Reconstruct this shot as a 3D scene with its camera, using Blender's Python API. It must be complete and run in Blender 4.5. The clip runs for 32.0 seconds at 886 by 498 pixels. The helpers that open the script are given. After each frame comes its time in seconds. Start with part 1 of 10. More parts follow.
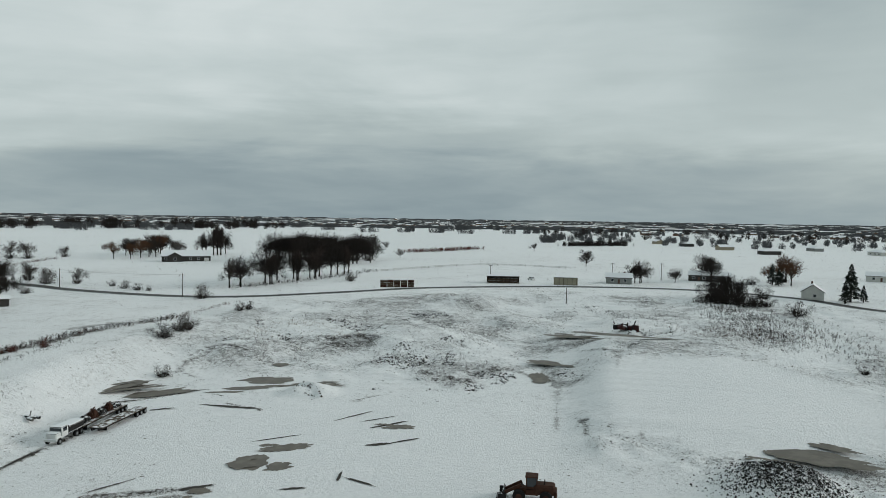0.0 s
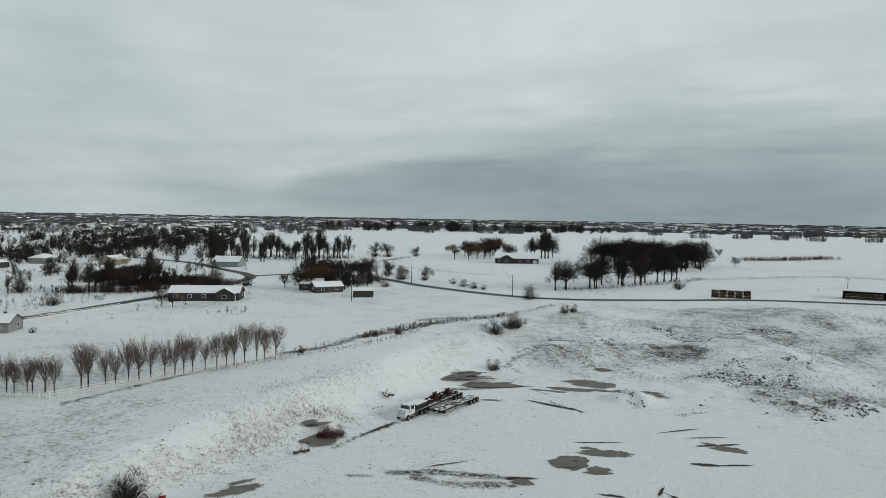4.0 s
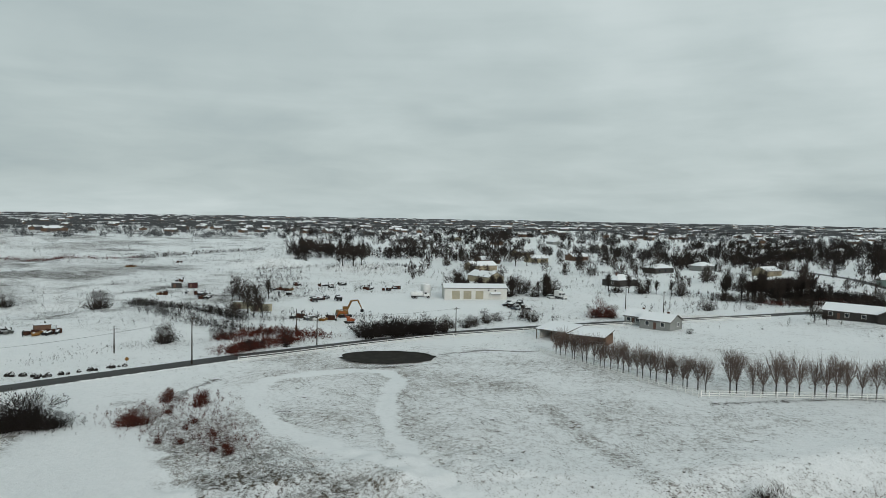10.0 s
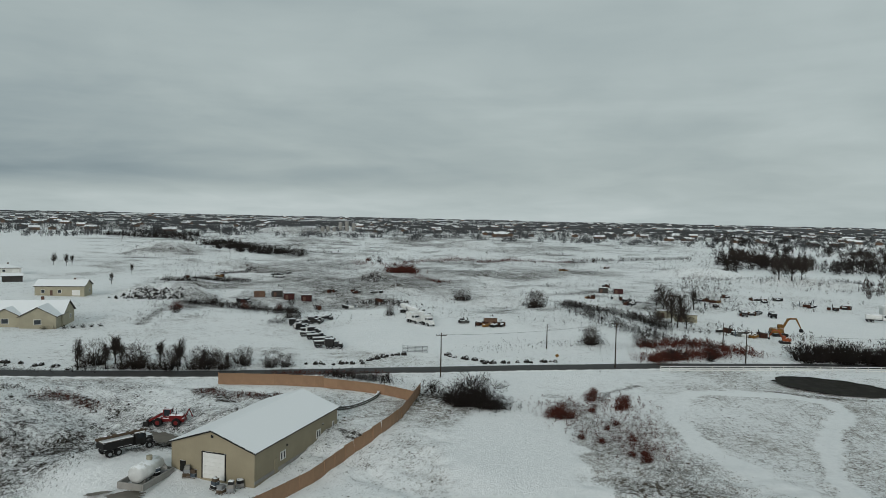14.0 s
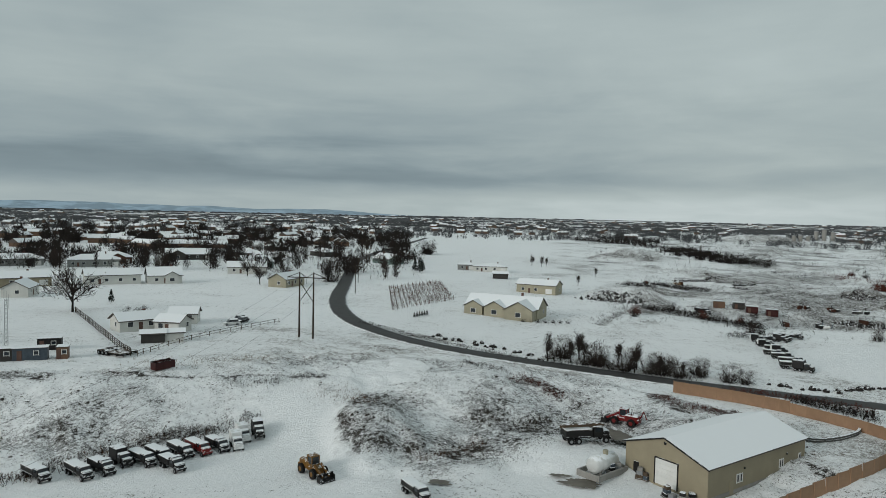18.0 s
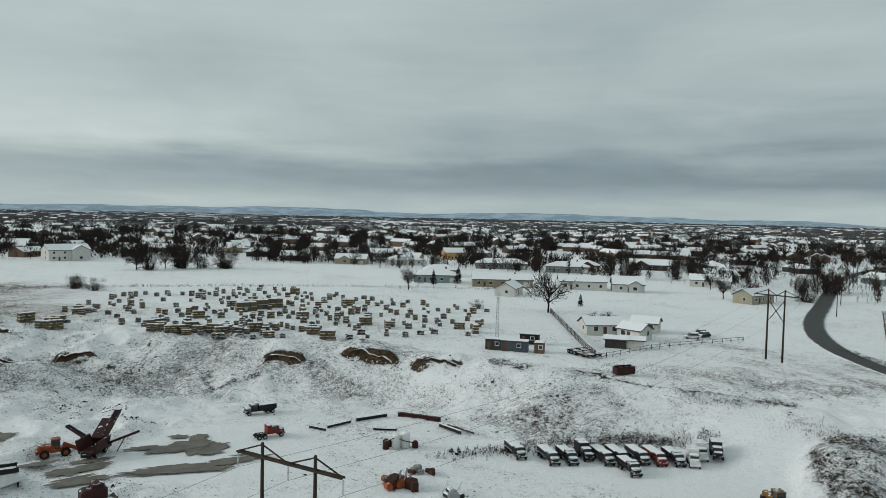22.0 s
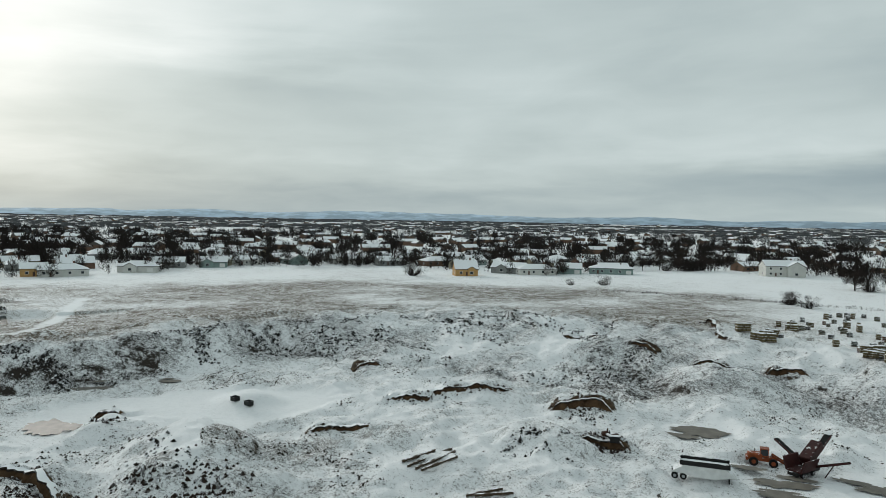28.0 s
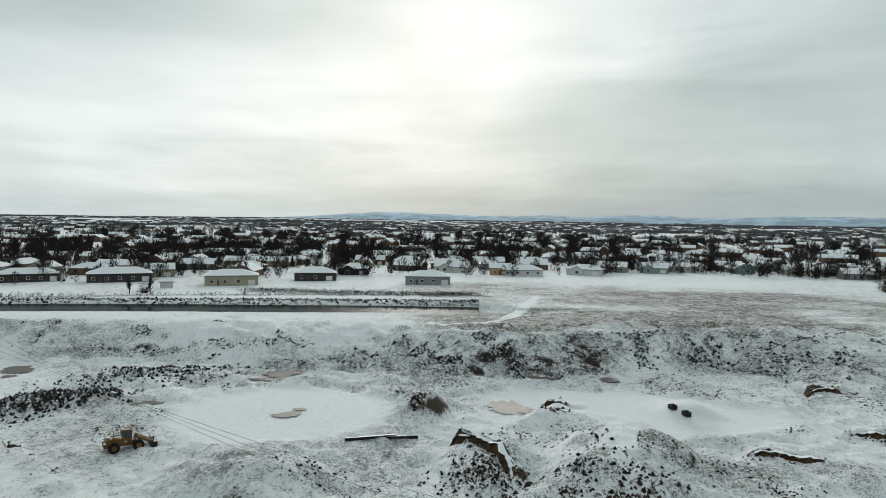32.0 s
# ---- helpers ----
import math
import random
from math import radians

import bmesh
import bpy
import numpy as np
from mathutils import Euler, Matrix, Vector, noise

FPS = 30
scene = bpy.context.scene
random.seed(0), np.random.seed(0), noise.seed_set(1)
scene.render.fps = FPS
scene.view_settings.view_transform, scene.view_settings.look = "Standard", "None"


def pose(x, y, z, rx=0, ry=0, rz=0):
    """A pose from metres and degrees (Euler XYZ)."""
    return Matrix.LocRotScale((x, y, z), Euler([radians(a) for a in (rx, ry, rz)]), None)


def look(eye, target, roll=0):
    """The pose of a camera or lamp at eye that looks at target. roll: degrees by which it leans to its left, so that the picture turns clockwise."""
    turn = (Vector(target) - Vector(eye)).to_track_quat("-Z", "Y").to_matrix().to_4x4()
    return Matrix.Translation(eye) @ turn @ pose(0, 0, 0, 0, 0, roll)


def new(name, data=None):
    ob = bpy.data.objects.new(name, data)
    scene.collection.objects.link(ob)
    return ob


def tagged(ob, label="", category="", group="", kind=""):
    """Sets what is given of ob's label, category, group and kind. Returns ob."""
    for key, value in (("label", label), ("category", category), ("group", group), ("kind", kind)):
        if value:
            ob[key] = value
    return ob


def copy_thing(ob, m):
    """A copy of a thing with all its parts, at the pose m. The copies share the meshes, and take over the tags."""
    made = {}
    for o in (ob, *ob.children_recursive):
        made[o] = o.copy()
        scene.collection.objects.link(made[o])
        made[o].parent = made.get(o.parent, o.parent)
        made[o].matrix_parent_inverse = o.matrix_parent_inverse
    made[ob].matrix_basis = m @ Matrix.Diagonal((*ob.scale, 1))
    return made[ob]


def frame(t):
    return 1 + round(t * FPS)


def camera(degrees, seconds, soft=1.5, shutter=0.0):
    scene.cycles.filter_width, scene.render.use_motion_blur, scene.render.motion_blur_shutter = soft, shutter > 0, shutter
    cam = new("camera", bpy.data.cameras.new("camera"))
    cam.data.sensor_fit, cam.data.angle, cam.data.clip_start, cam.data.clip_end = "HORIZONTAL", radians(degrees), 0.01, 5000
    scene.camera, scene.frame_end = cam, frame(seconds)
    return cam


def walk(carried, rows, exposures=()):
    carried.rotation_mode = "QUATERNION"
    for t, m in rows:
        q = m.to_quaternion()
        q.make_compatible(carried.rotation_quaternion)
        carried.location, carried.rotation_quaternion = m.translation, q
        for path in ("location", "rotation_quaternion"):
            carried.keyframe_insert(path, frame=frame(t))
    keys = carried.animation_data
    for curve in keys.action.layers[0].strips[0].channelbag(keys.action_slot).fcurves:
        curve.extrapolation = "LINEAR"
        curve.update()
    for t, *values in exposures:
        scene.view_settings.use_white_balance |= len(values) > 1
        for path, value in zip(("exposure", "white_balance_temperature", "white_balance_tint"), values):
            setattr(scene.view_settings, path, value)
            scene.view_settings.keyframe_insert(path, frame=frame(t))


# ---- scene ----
cam = camera(65.1, 32.0, 0.75)
# seconds, bearing, tilt and lean in degrees: the craft hangs in one place and turns
TURNS = [
    (0.0, 0.0, -2.65, -0.84), (0.5, 3.01, -2.64, -0.87), (1.0, 6.09, -2.64, -0.86), (1.5, 9.22, -2.63, -0.87), (2.0, 12.51, -2.64, -0.89),
    (2.5, 15.89, -2.64, -0.87), (3.0, 19.33, -2.64, -0.87), (3.5, 22.81, -2.65, -0.92), (5.5, 38.0, -2.65, -0.84), (6.0, 42.13, -2.64, -0.8),
    (6.5, 46.31, -2.63, -0.83), (7.0, 50.55, -2.61, -0.92), (7.5, 54.83, -2.61, -0.93), (8.0, 59.16, -2.61, -0.96), (8.5, 63.52, -2.61, -0.97),
    (9.0, 67.93, -2.61, -1.03), (9.5, 72.39, -2.62, -1.06), (10.0, 76.88, -2.64, -1.06), (10.5, 81.39, -2.65, -1.09), (11.0, 85.91, -2.65, -1.09),
    (11.5, 90.45, -2.66, -1.18), (11.9, 94.06, -2.67, -1.19), (12.0, 94.97, -2.67, -1.19), (12.2, 96.72, -2.66, -1.18), (12.3, 97.45, -2.65, -1.17), (12.5, 97.53, -2.65, -1.16), (13.0, 101.89, -2.63, -1.1), (13.5, 106.44, -2.64, -1.15),
    (14.0, 111.01, -2.66, -1.23), (14.5, 115.61, -2.69, -1.31), (16.5, 133.95, -2.81, -1.29), (17.0, 138.55, -2.85, -1.34), (17.5, 143.09, -2.85, -1.31),
    (18.0, 147.68, -2.87, -1.27), (18.5, 152.25, -2.86, -1.27), (19.0, 156.84, -2.86, -1.27), (19.5, 161.38, -2.86, -1.26), (20.0, 166.03, -2.85, -1.26),
    (20.5, 170.64, -2.85, -1.29), (21.0, 175.27, -2.85, -1.3), (21.5, 179.94, -2.82, -1.27), (22.0, 184.61, -2.75, -1.27), (22.5, 189.21, -2.71, -1.27),
    (23.0, 193.83, -2.69, -1.25), (23.5, 198.42, -2.64, -1.23), (24.0, 202.97, -2.64, -1.26), (24.5, 207.51, -2.6, -1.22), (25.0, 212.02, -2.59, -1.15),
    (25.5, 216.55, -2.6, -1.14), (27.5, 234.77, -2.52, -1.09), (28.0, 239.26, -2.51, -1.02), (28.5, 243.73, -2.51, -0.98), (29.0, 248.22, -2.5, -0.99),
    (29.5, 252.68, -2.49, -0.95), (30.0, 257.17, -2.5, -0.93), (30.5, 261.62, -2.49, -0.96), (31.0, 266.08, -2.52, -0.91), (31.5, 270.54, -2.53, -0.91),
    (32.0, 274.56, -2.57, -0.85),
]
HERE = (0.0, 0.0, 38.0)


def facing(bearing, tilt):
    b, e = radians(bearing), radians(tilt)
    return (-math.sin(b) * math.cos(e), math.cos(b) * math.cos(e), HERE[2] + math.sin(e))


walk(cam, [(t, look(HERE, facing(b, e), -lean)) for t, b, e, lean in TURNS],
     [(0.0, -0.04), (3.0, -0.08), (6.0, 0.03), (9.0, 0.07), (12.0, -0.08), (14.0, -0.17), (18.0, -0.1), (22.0, 0.03), (26.0, 0.12), (28.0, 0.12), (30.0, 0.16), (32.0, 0.12)])

# ---- sky and sun ----
SUN_BEARING, SUN_HEIGHT = 276.0, 18.0
world = bpy.data.worlds.new("overcast_sky")
scene.world = world
world.use_nodes = True
wn, wl = world.node_tree.nodes, world.node_tree.links
wn.clear()


def wnode(kind, **values):
    n = wn.new(kind)
    for key, value in values.items():
        n.inputs[key].default_value = value
    return n


def wmath(op, a, b=None, c=None, clamp=False):
    n = wn.new("ShaderNodeMath")
    n.operation, n.use_clamp = op, clamp
    for i, v in enumerate((a, b, c)):
        if v is None:
            continue
        if isinstance(v, (int, float)):
            n.inputs[i].default_value = v
        else:
            wl.new(v, n.inputs[i])
    return n.outputs[0]


def wmix(f, a, b):
    n = wn.new("ShaderNodeMix")
    n.data_type = "RGBA"
    for i, v in ((0, f), (6, a), (7, b)):
        if isinstance(v, (tuple, float)):
            n.inputs[i].default_value = v
        else:
            wl.new(v, n.inputs[i])
    return n.outputs[2]


def wsmooth(v, a, b):
    n = wn.new("ShaderNodeMapRange")
    n.interpolation_type = "SMOOTHSTEP"
    wl.new(v, n.inputs[0])
    n.inputs[1].default_value, n.inputs[2].default_value = a, b
    return n.outputs[0]


coord = wn.new("ShaderNodeTexCoord")
sep = wn.new("ShaderNodeSeparateXYZ")
wl.new(coord.outputs["Generated"], sep.inputs[0])
up = wmath("MAXIMUM", sep.outputs[2], 0.0)
lift = wmath("ADD", up, 0.16)
flat = wn.new("ShaderNodeCombineXYZ")
wl.new(wmath("DIVIDE", sep.outputs[0], lift), flat.inputs[0])
wl.new(wmath("DIVIDE", sep.outputs[1], lift), flat.inputs[1])


def clouds(scale, detail, shift, distort=0.3):
    m = wn.new("ShaderNodeMapping")
    m.inputs["Location"].default_value = shift
    wl.new(flat.outputs[0], m.inputs[0])
    n = wnode("ShaderNodeTexNoise", Scale=scale, Detail=detail, Roughness=0.5, Distortion=distort)
    wl.new(m.outputs[0], n.inputs["Vector"])
    return n.outputs[0]


# bearing of the view with its seam at 317 degrees, and height over the horizon, both in degrees
SEAM = radians(137.0)
swing = wmath("ARCTAN2", wmath("SUBTRACT", wmath("MULTIPLY", sep.outputs[0], -math.cos(SEAM)), wmath("MULTIPLY", sep.outputs[1], math.sin(SEAM))),
              wmath("SUBTRACT", wmath("MULTIPLY", sep.outputs[1], math.cos(SEAM)), wmath("MULTIPLY", sep.outputs[0], math.sin(SEAM))))
round_b = wmath("MULTIPLY_ADD", swing, 57.2958, 137.0)
climb = wmath("MULTIPLY", wmath("ARCSINE", wmath("MINIMUM", up, 1.0)), 57.2958)
big, small, wisp = clouds(0.35, 3.0, (3.1, 7.7, 0.0)), clouds(0.9, 6.0, (1.3, 0.4, 2.0), 0.4), clouds(2.2, 6.0, (5.2, 2.1, 1.0), 0.5)
drawn = wn.new("ShaderNodeCombineXYZ")
wl.new(wmath("MULTIPLY", round_b, 0.045), drawn.inputs[0])
wl.new(wmath("MULTIPLY_ADD", round_b, 0.006, wmath("MULTIPLY", climb, 0.42)), drawn.inputs[1])
layers = wnode("ShaderNodeTexNoise", Scale=1.0, Detail=6.0, Roughness=0.55, Distortion=0.25)
wl.new(drawn.outputs[0], layers.inputs["Vector"])
layers = layers.outputs[0]
# the layers sag and fray
low_fade = wsmooth(climb, 0.3, 5.0)
bent_b = wmath("ADD", round_b, wmath("MULTIPLY", wmath("SUBTRACT", big, 0.5), 34.0))
bent_e = wmath("ADD", climb, wmath("MULTIPLY", low_fade, wmath("ADD", wmath("MULTIPLY", wmath("SUBTRACT", small, 0.5), 5.5), wmath("MULTIPLY", wmath("SUBTRACT", layers, 0.5), 5.0))))
place = wmath("DIVIDE", wmath("ADD", bent_b, 43.0), 360.0)
# brightness of the cloud base round the horizon, layer by layer
SKY_B = (-40, -25, -12, 0, 16, 30, 42, 58, 75, 102, 125, 140, 157, 175, 190, 203, 220, 237, 250, 262, 275, 290, 305, 316)
SKY_ROWS = (
    (0.9, (170, 165, 160, 156, 158, 165, 184, 190, 190, 194, 198, 190, 180, 174, 176, 182, 178, 172, 168, 168, 185, 200, 205, 190)),
    (2.9, (175, 170, 165, 152, 153, 166, 190, 192, 187, 183, 172, 156, 138, 143, 148, 157, 168, 186, 184, 182, 200, 215, 210, 190)),
    (6.3, (195, 192, 186, 176, 180, 192, 195, 192, 187, 180, 176, 170, 162, 164, 180, 191, 193, 188, 187, 194, 216, 230, 220, 205)),
    (10.5, (188, 184, 190, 203, 203, 200, 198, 194, 188, 184, 182, 178, 174, 174, 178, 178, 184, 188, 178, 196, 222, 230, 208, 195)),
    (15.0, (180, 176, 190, 206, 206, 200, 198, 195, 188, 178, 178, 177, 175, 175, 178, 180, 184, 188, 198, 216, 228, 204, 186, 180)),
)
cover, below = None, 0.0
for high, row in SKY_ROWS:
    ramp_node = wn.new("ShaderNodeValToRGB")
    ramp_node.color_ramp.interpolation = "EASE"
    stops = ramp_node.color_ramp.elements
    for k, (b, v) in enumerate(zip(SKY_B, row)):
        e = stops[k] if k < 2 else stops.new(1.0)
        e.position = (b + 43) / 360
        q = ((v / 255 + 0.055) / 1.055) ** 2.4
        e.color = (q, q, q, 1)
    wl.new(place, ramp_node.inputs[0])
    cover = ramp_node.outputs[0] if cover is None else wmix(wsmooth(bent_e, below, high), cover, ramp_node.outputs[0])
    below = high
tone = wn.new("ShaderNodeSeparateColor")
wl.new(wmix(wsmooth(climb, 19.0, 45.0), cover, (0.47, 0.47, 0.47, 1)), tone.inputs[0])
frayed = wmath("ADD", wmath("MULTIPLY", wmath("SUBTRACT", layers, 0.5), 0.22), wmath("MULTIPLY", wmath("SUBTRACT", small, 0.5), 0.42))
frayed = wmath("ADD", frayed, wmath("MULTIPLY", wmath("SUBTRACT", wisp, 0.5), 0.24))
value = wmath("MULTIPLY", tone.outputs[0], wmath("ADD", 1.13, frayed))
# thick cloud is blue-grey, thin cloud near white
thick = wsmooth(value, 0.24, 0.56)
tint = wmix(thick, (0.765, 1.0, 1.115, 1), (0.855, 1.0, 1.005, 1))
tint = wmix(wsmooth(value, 0.5, 0.9), tint, (0.93, 1.0, 1.0, 1))
bright = wn.new("ShaderNodeVectorMath")
bright.operation = "SCALE"
wl.new(tint, bright.inputs[0])
wl.new(value, bright.inputs["Scale"])
cloud = bright.outputs[0]
sun_way = facing(SUN_BEARING, SUN_HEIGHT)
sun_way = (sun_way[0], sun_way[1], sun_way[2] - HERE[2])
sky = wn.new("ShaderNodeTexSky")
sky.sky_type, sky.sun_disc = "NISHITA", False
sky.sun_elevation, sky.sun_rotation = radians(SUN_HEIGHT), radians(-SUN_BEARING)
sky.air_density, sky.dust_density = 1.2, 2.5
sky_bg, cloud_bg = wnode("ShaderNodeBackground", Strength=0.05), wnode("ShaderNodeBackground", Strength=1.0)
wl.new(sky.outputs[0], sky_bg.inputs[0])
wl.new(cloud, cloud_bg.inputs[0])
mix_bg = wnode("ShaderNodeMixShader", Fac=0.94)
wl.new(sky_bg.outputs[0], mix_bg.inputs[1])
wl.new(cloud_bg.outputs[0], mix_bg.inputs[2])
wl.new(mix_bg.outputs[0], wn.new("ShaderNodeOutputWorld").inputs[0])

sun = new("sun", bpy.data.lights.new("sun", "SUN"))
sun.data.energy, sun.data.angle, sun.data.color = 1.4, radians(20), (1.0, 0.97, 0.92)
sun.matrix_world = look((0, 0, 0), [-v for v in sun_way])

# ---- materials ----
class Mat:
    """A small builder of node materials."""

    def __init__(self, name):
        self.m = bpy.data.materials.new(name)
        self.m.use_nodes = True
        self.n, self.l = self.m.node_tree.nodes, self.m.node_tree.links
        self.bsdf = self.n["Principled BSDF"]
        self.tc = self.n.new("ShaderNodeTexCoord").outputs["Object"]

    def put(self, v, socket):
        if isinstance(v, (int, float, tuple)):
            socket.default_value = v
        else:
            self.l.new(v, socket)

    def noise(self, scale, detail=3.0, rough=0.55, vector=None, distort=0.0):
        n = self.n.new("ShaderNodeTexNoise")
        self.l.new(vector or self.tc, n.inputs["Vector"])
        for k, v in (("Scale", scale), ("Detail", detail), ("Roughness", rough), ("Distortion", distort)):
            n.inputs[k].default_value = v
        return n.outputs[0]

    def math(self, op, a, b=0.0, clamp=False):
        n = self.n.new("ShaderNodeMath")
        n.operation, n.use_clamp = op, clamp
        self.put(a, n.inputs[0]), self.put(b, n.inputs[1])
        return n.outputs[0]

    def smooth(self, v, a, b):
        n = self.n.new("ShaderNodeMapRange")
        n.interpolation_type = "SMOOTHSTEP"
        self.put(v, n.inputs[0])
        n.inputs[1].default_value, n.inputs[2].default_value = a, b
        return n.outputs[0]

    def mix(self, f, a, b):
        n = self.n.new("ShaderNodeMix")
        n.data_type = "RGBA"
        for i, v in ((0, f), (6, a), (7, b)):
            self.put((*v, 1) if isinstance(v, tuple) and len(v) == 3 else v, n.inputs[i])
        return n.outputs[2]

    def cells(self, scale, share, size):
        """Scattered spots: a share of the cells of a random pattern hold one, of the given size within its cell."""
        n = self.n.new("ShaderNodeTexVoronoi")
        self.l.new(self.frayed(), n.inputs["Vector"])
        n.inputs["Scale"].default_value = scale
        sep = self.n.new("ShaderNodeSeparateColor")
        self.l.new(n.outputs["Color"], sep.inputs[0])
        here = self.math("LESS_THAN", sep.outputs[0], share)
        wide = self.math("ADD", self.math("MULTIPLY", sep.outputs[1], size), 0.12)
        return self.math("MULTIPLY", here, self.math("LESS_THAN", n.outputs["Distance"], wide))

    def frayed(self):
        """The place, pushed about at random, so that spots lose their round outline."""
        if not hasattr(self, "pushed"):
            n = self.n.new("ShaderNodeTexNoise")
            self.l.new(self.tc, n.inputs["Vector"])
            n.inputs["Scale"].default_value, n.inputs["Detail"].default_value, n.inputs["Roughness"].default_value = 2.2, 4.0, 0.7
            v = self.n.new("ShaderNodeVectorMath")
            v.operation = "MULTIPLY_ADD"
            self.l.new(n.outputs["Color"], v.inputs[0])
            v.inputs[1].default_value = (1.1, 1.1, 0.3)
            self.l.new(self.tc, v.inputs[2])
            self.pushed = v.outputs[0]
        return self.pushed

    def attr(self, name):
        n = self.n.new("ShaderNodeAttribute")
        n.attribute_name = name
        return n

    def bump(self, h, strength, distance):
        n = self.n.new("ShaderNodeBump")
        self.put(h, n.inputs["Height"])
        n.inputs["Strength"].default_value, n.inputs["Distance"].default_value = strength, distance
        self.l.new(n.outputs[0], self.bsdf.inputs["Normal"])

    def random(self):
        return self.n.new("ShaderNodeObjectInfo").outputs["Random"]

    def normal_z(self):
        s = self.n.new("ShaderNodeSeparateXYZ")
        self.l.new(self.n.new("ShaderNodeNewGeometry").outputs["Normal"], s.inputs[0])
        return s.outputs[2]

    def done(self, colour, rough=0.7, metal=0.0, spec=0.3):
        self.put((*colour, 1) if isinstance(colour, tuple) and len(colour) == 3 else colour, self.bsdf.inputs["Base Color"])
        self.put(rough, self.bsdf.inputs["Roughness"])
        self.bsdf.inputs["Metallic"].default_value = metal
        self.bsdf.inputs["Specular IOR Level"].default_value = spec
        return self.m


def worn(name, colour, dark=0.6, scale=1.2, rough=0.7, metal=0.0, snow=0.0):
    """Paint, board or metal with stains and grain; snow: how much of the upward faces lies under snow."""
    k = Mat(name)
    colour = tuple(c ** 1.2 for c in colour)
    stain = k.smooth(k.noise(scale, 4.0), 0.35, 0.7)
    grain = k.noise(scale * 14, 3.0)
    base = k.mix(stain, tuple(c * dark for c in colour), colour)
    base = k.mix(k.math("MULTIPLY", grain, 0.35), base, tuple(c * 0.72 for c in colour))
    base = k.mix(k.math("MULTIPLY", k.random(), 0.25), base, tuple(min(1, c * 1.25) for c in colour))
    if snow:
        lie = k.math("MULTIPLY", k.smooth(k.normal_z(), 0.45, 0.75), k.smooth(k.math("ADD", k.noise(1.3, 4.0), snow), 0.5, 0.62))
        base = k.mix(lie, base, (0.80, 0.82, 0.84))
    k.bump(grain, 0.25, 0.02)
    return k.done(base, rough, metal)


def ground_material():
    k = Mat("snowy_ground")
    zone = k.attr("zone")
    sep = k.n.new("ShaderNodeSeparateColor")
    k.l.new(zone.outputs["Color"], sep.inputs[0])
    bare, kind, track = sep.outputs[0], sep.outputs[1], sep.outputs[2]
    fine, mid, big = k.noise(1.3, 8.0, 0.80), k.noise(0.28, 4.0, 0.6), k.noise(0.06, 3.0)
    grit, drift = k.noise(4.2, 4.0, 0.75, None, 0.6), k.noise(0.75, 5.0, 0.65, None, 1.2)
    tex = k.math("ADD", k.math("MULTIPLY", fine, 0.8), k.math("MULTIPLY", mid, 0.2))
    steep = k.math("MULTIPLY", k.math("SUBTRACT", 1.0, k.smooth(k.normal_z(), 0.42, 0.84)), 0.34)
    cut = k.math("MULTIPLY", zone.outputs["Alpha"], k.math("SUBTRACT", 1.0, k.smooth(k.normal_z(), 0.70, 0.93)))
    amount = k.math("ADD", k.math("ADD", k.math("ADD", tex, k.math("MULTIPLY", bare, 0.135)), steep), k.math("MULTIPLY", cut, 0.3))
    clear = k.math("SUBTRACT", 1.0, track)
    # stubble and grit that pricks through thin snow everywhere but on the packed floors
    prick = k.math("ADD", k.math("MULTIPLY", grit, 0.62), k.math("MULTIPLY", drift, 0.38))
    prick = k.math("ADD", prick, k.math("ADD", k.math("MULTIPLY", k.math("MINIMUM", bare, 1.0), 0.10), k.math("MULTIPLY", k.math("SUBTRACT", k.noise(0.09, 4.0, 0.6), 0.5), 0.22)))
    prick = k.math("MULTIPLY", k.smooth(k.math("ADD", prick, k.math("MULTIPLY", steep, 0.5)), 0.59, 0.65), k.math("ADD", k.math("MULTIPLY", clear, 0.9), 0.04))
    lots = k.math("MULTIPLY", k.math("ADD", k.math("MULTIPLY", bare, 0.60), 0.02), k.smooth(k.math("ADD", k.math("MULTIPLY", mid, 0.6), k.math("MULTIPLY", k.noise(0.11, 3.0), 0.4)), 0.46, 0.64))
    spots = k.math("MAXIMUM", k.cells(2.3, k.math("MULTIPLY", lots, 0.7), 0.30), k.math("MAXIMUM", k.cells(0.9, k.math("MULTIPLY", lots, 0.12), 0.24), k.cells(5.0, lots, 0.36)))
    spots = k.math("MULTIPLY", spots, k.math("ADD", k.math("MULTIPLY", clear, 0.93), 0.05))
    shows = k.math("MAXIMUM", k.smooth(amount, 0.675, 0.735), k.math("MAXIMUM", spots, k.math("MULTIPLY", prick, 0.75)))
    dusted = k.math("MULTIPLY", k.smooth(amount, 0.54, 0.72), 0.22)
    grass = k.mix(mid, (0.075, 0.056, 0.038), (0.17, 0.135, 0.095))
    soil = k.mix(fine, (0.014, 0.012, 0.011), (0.06, 0.048, 0.038))
    clay = k.mix(k.smooth(fine, 0.35, 0.62), (0.018, 0.012, 0.009), k.mix(mid, (0.06, 0.036, 0.02), (0.15, 0.092, 0.045)))
    under = k.mix(kind, grass, soil)
    under = k.mix(k.math("MULTIPLY", spots, 0.75), under, (0.032, 0.026, 0.021))
    under = k.mix(cut, under, clay)
    snow = k.mix(big, (0.85, 0.87, 0.88), (0.915, 0.925, 0.93))
    snow = k.mix(k.math("MULTIPLY", k.smooth(drift, 0.4, 0.7), 0.22), snow, (0.66, 0.69, 0.70))
    base = k.mix(dusted, snow, under)
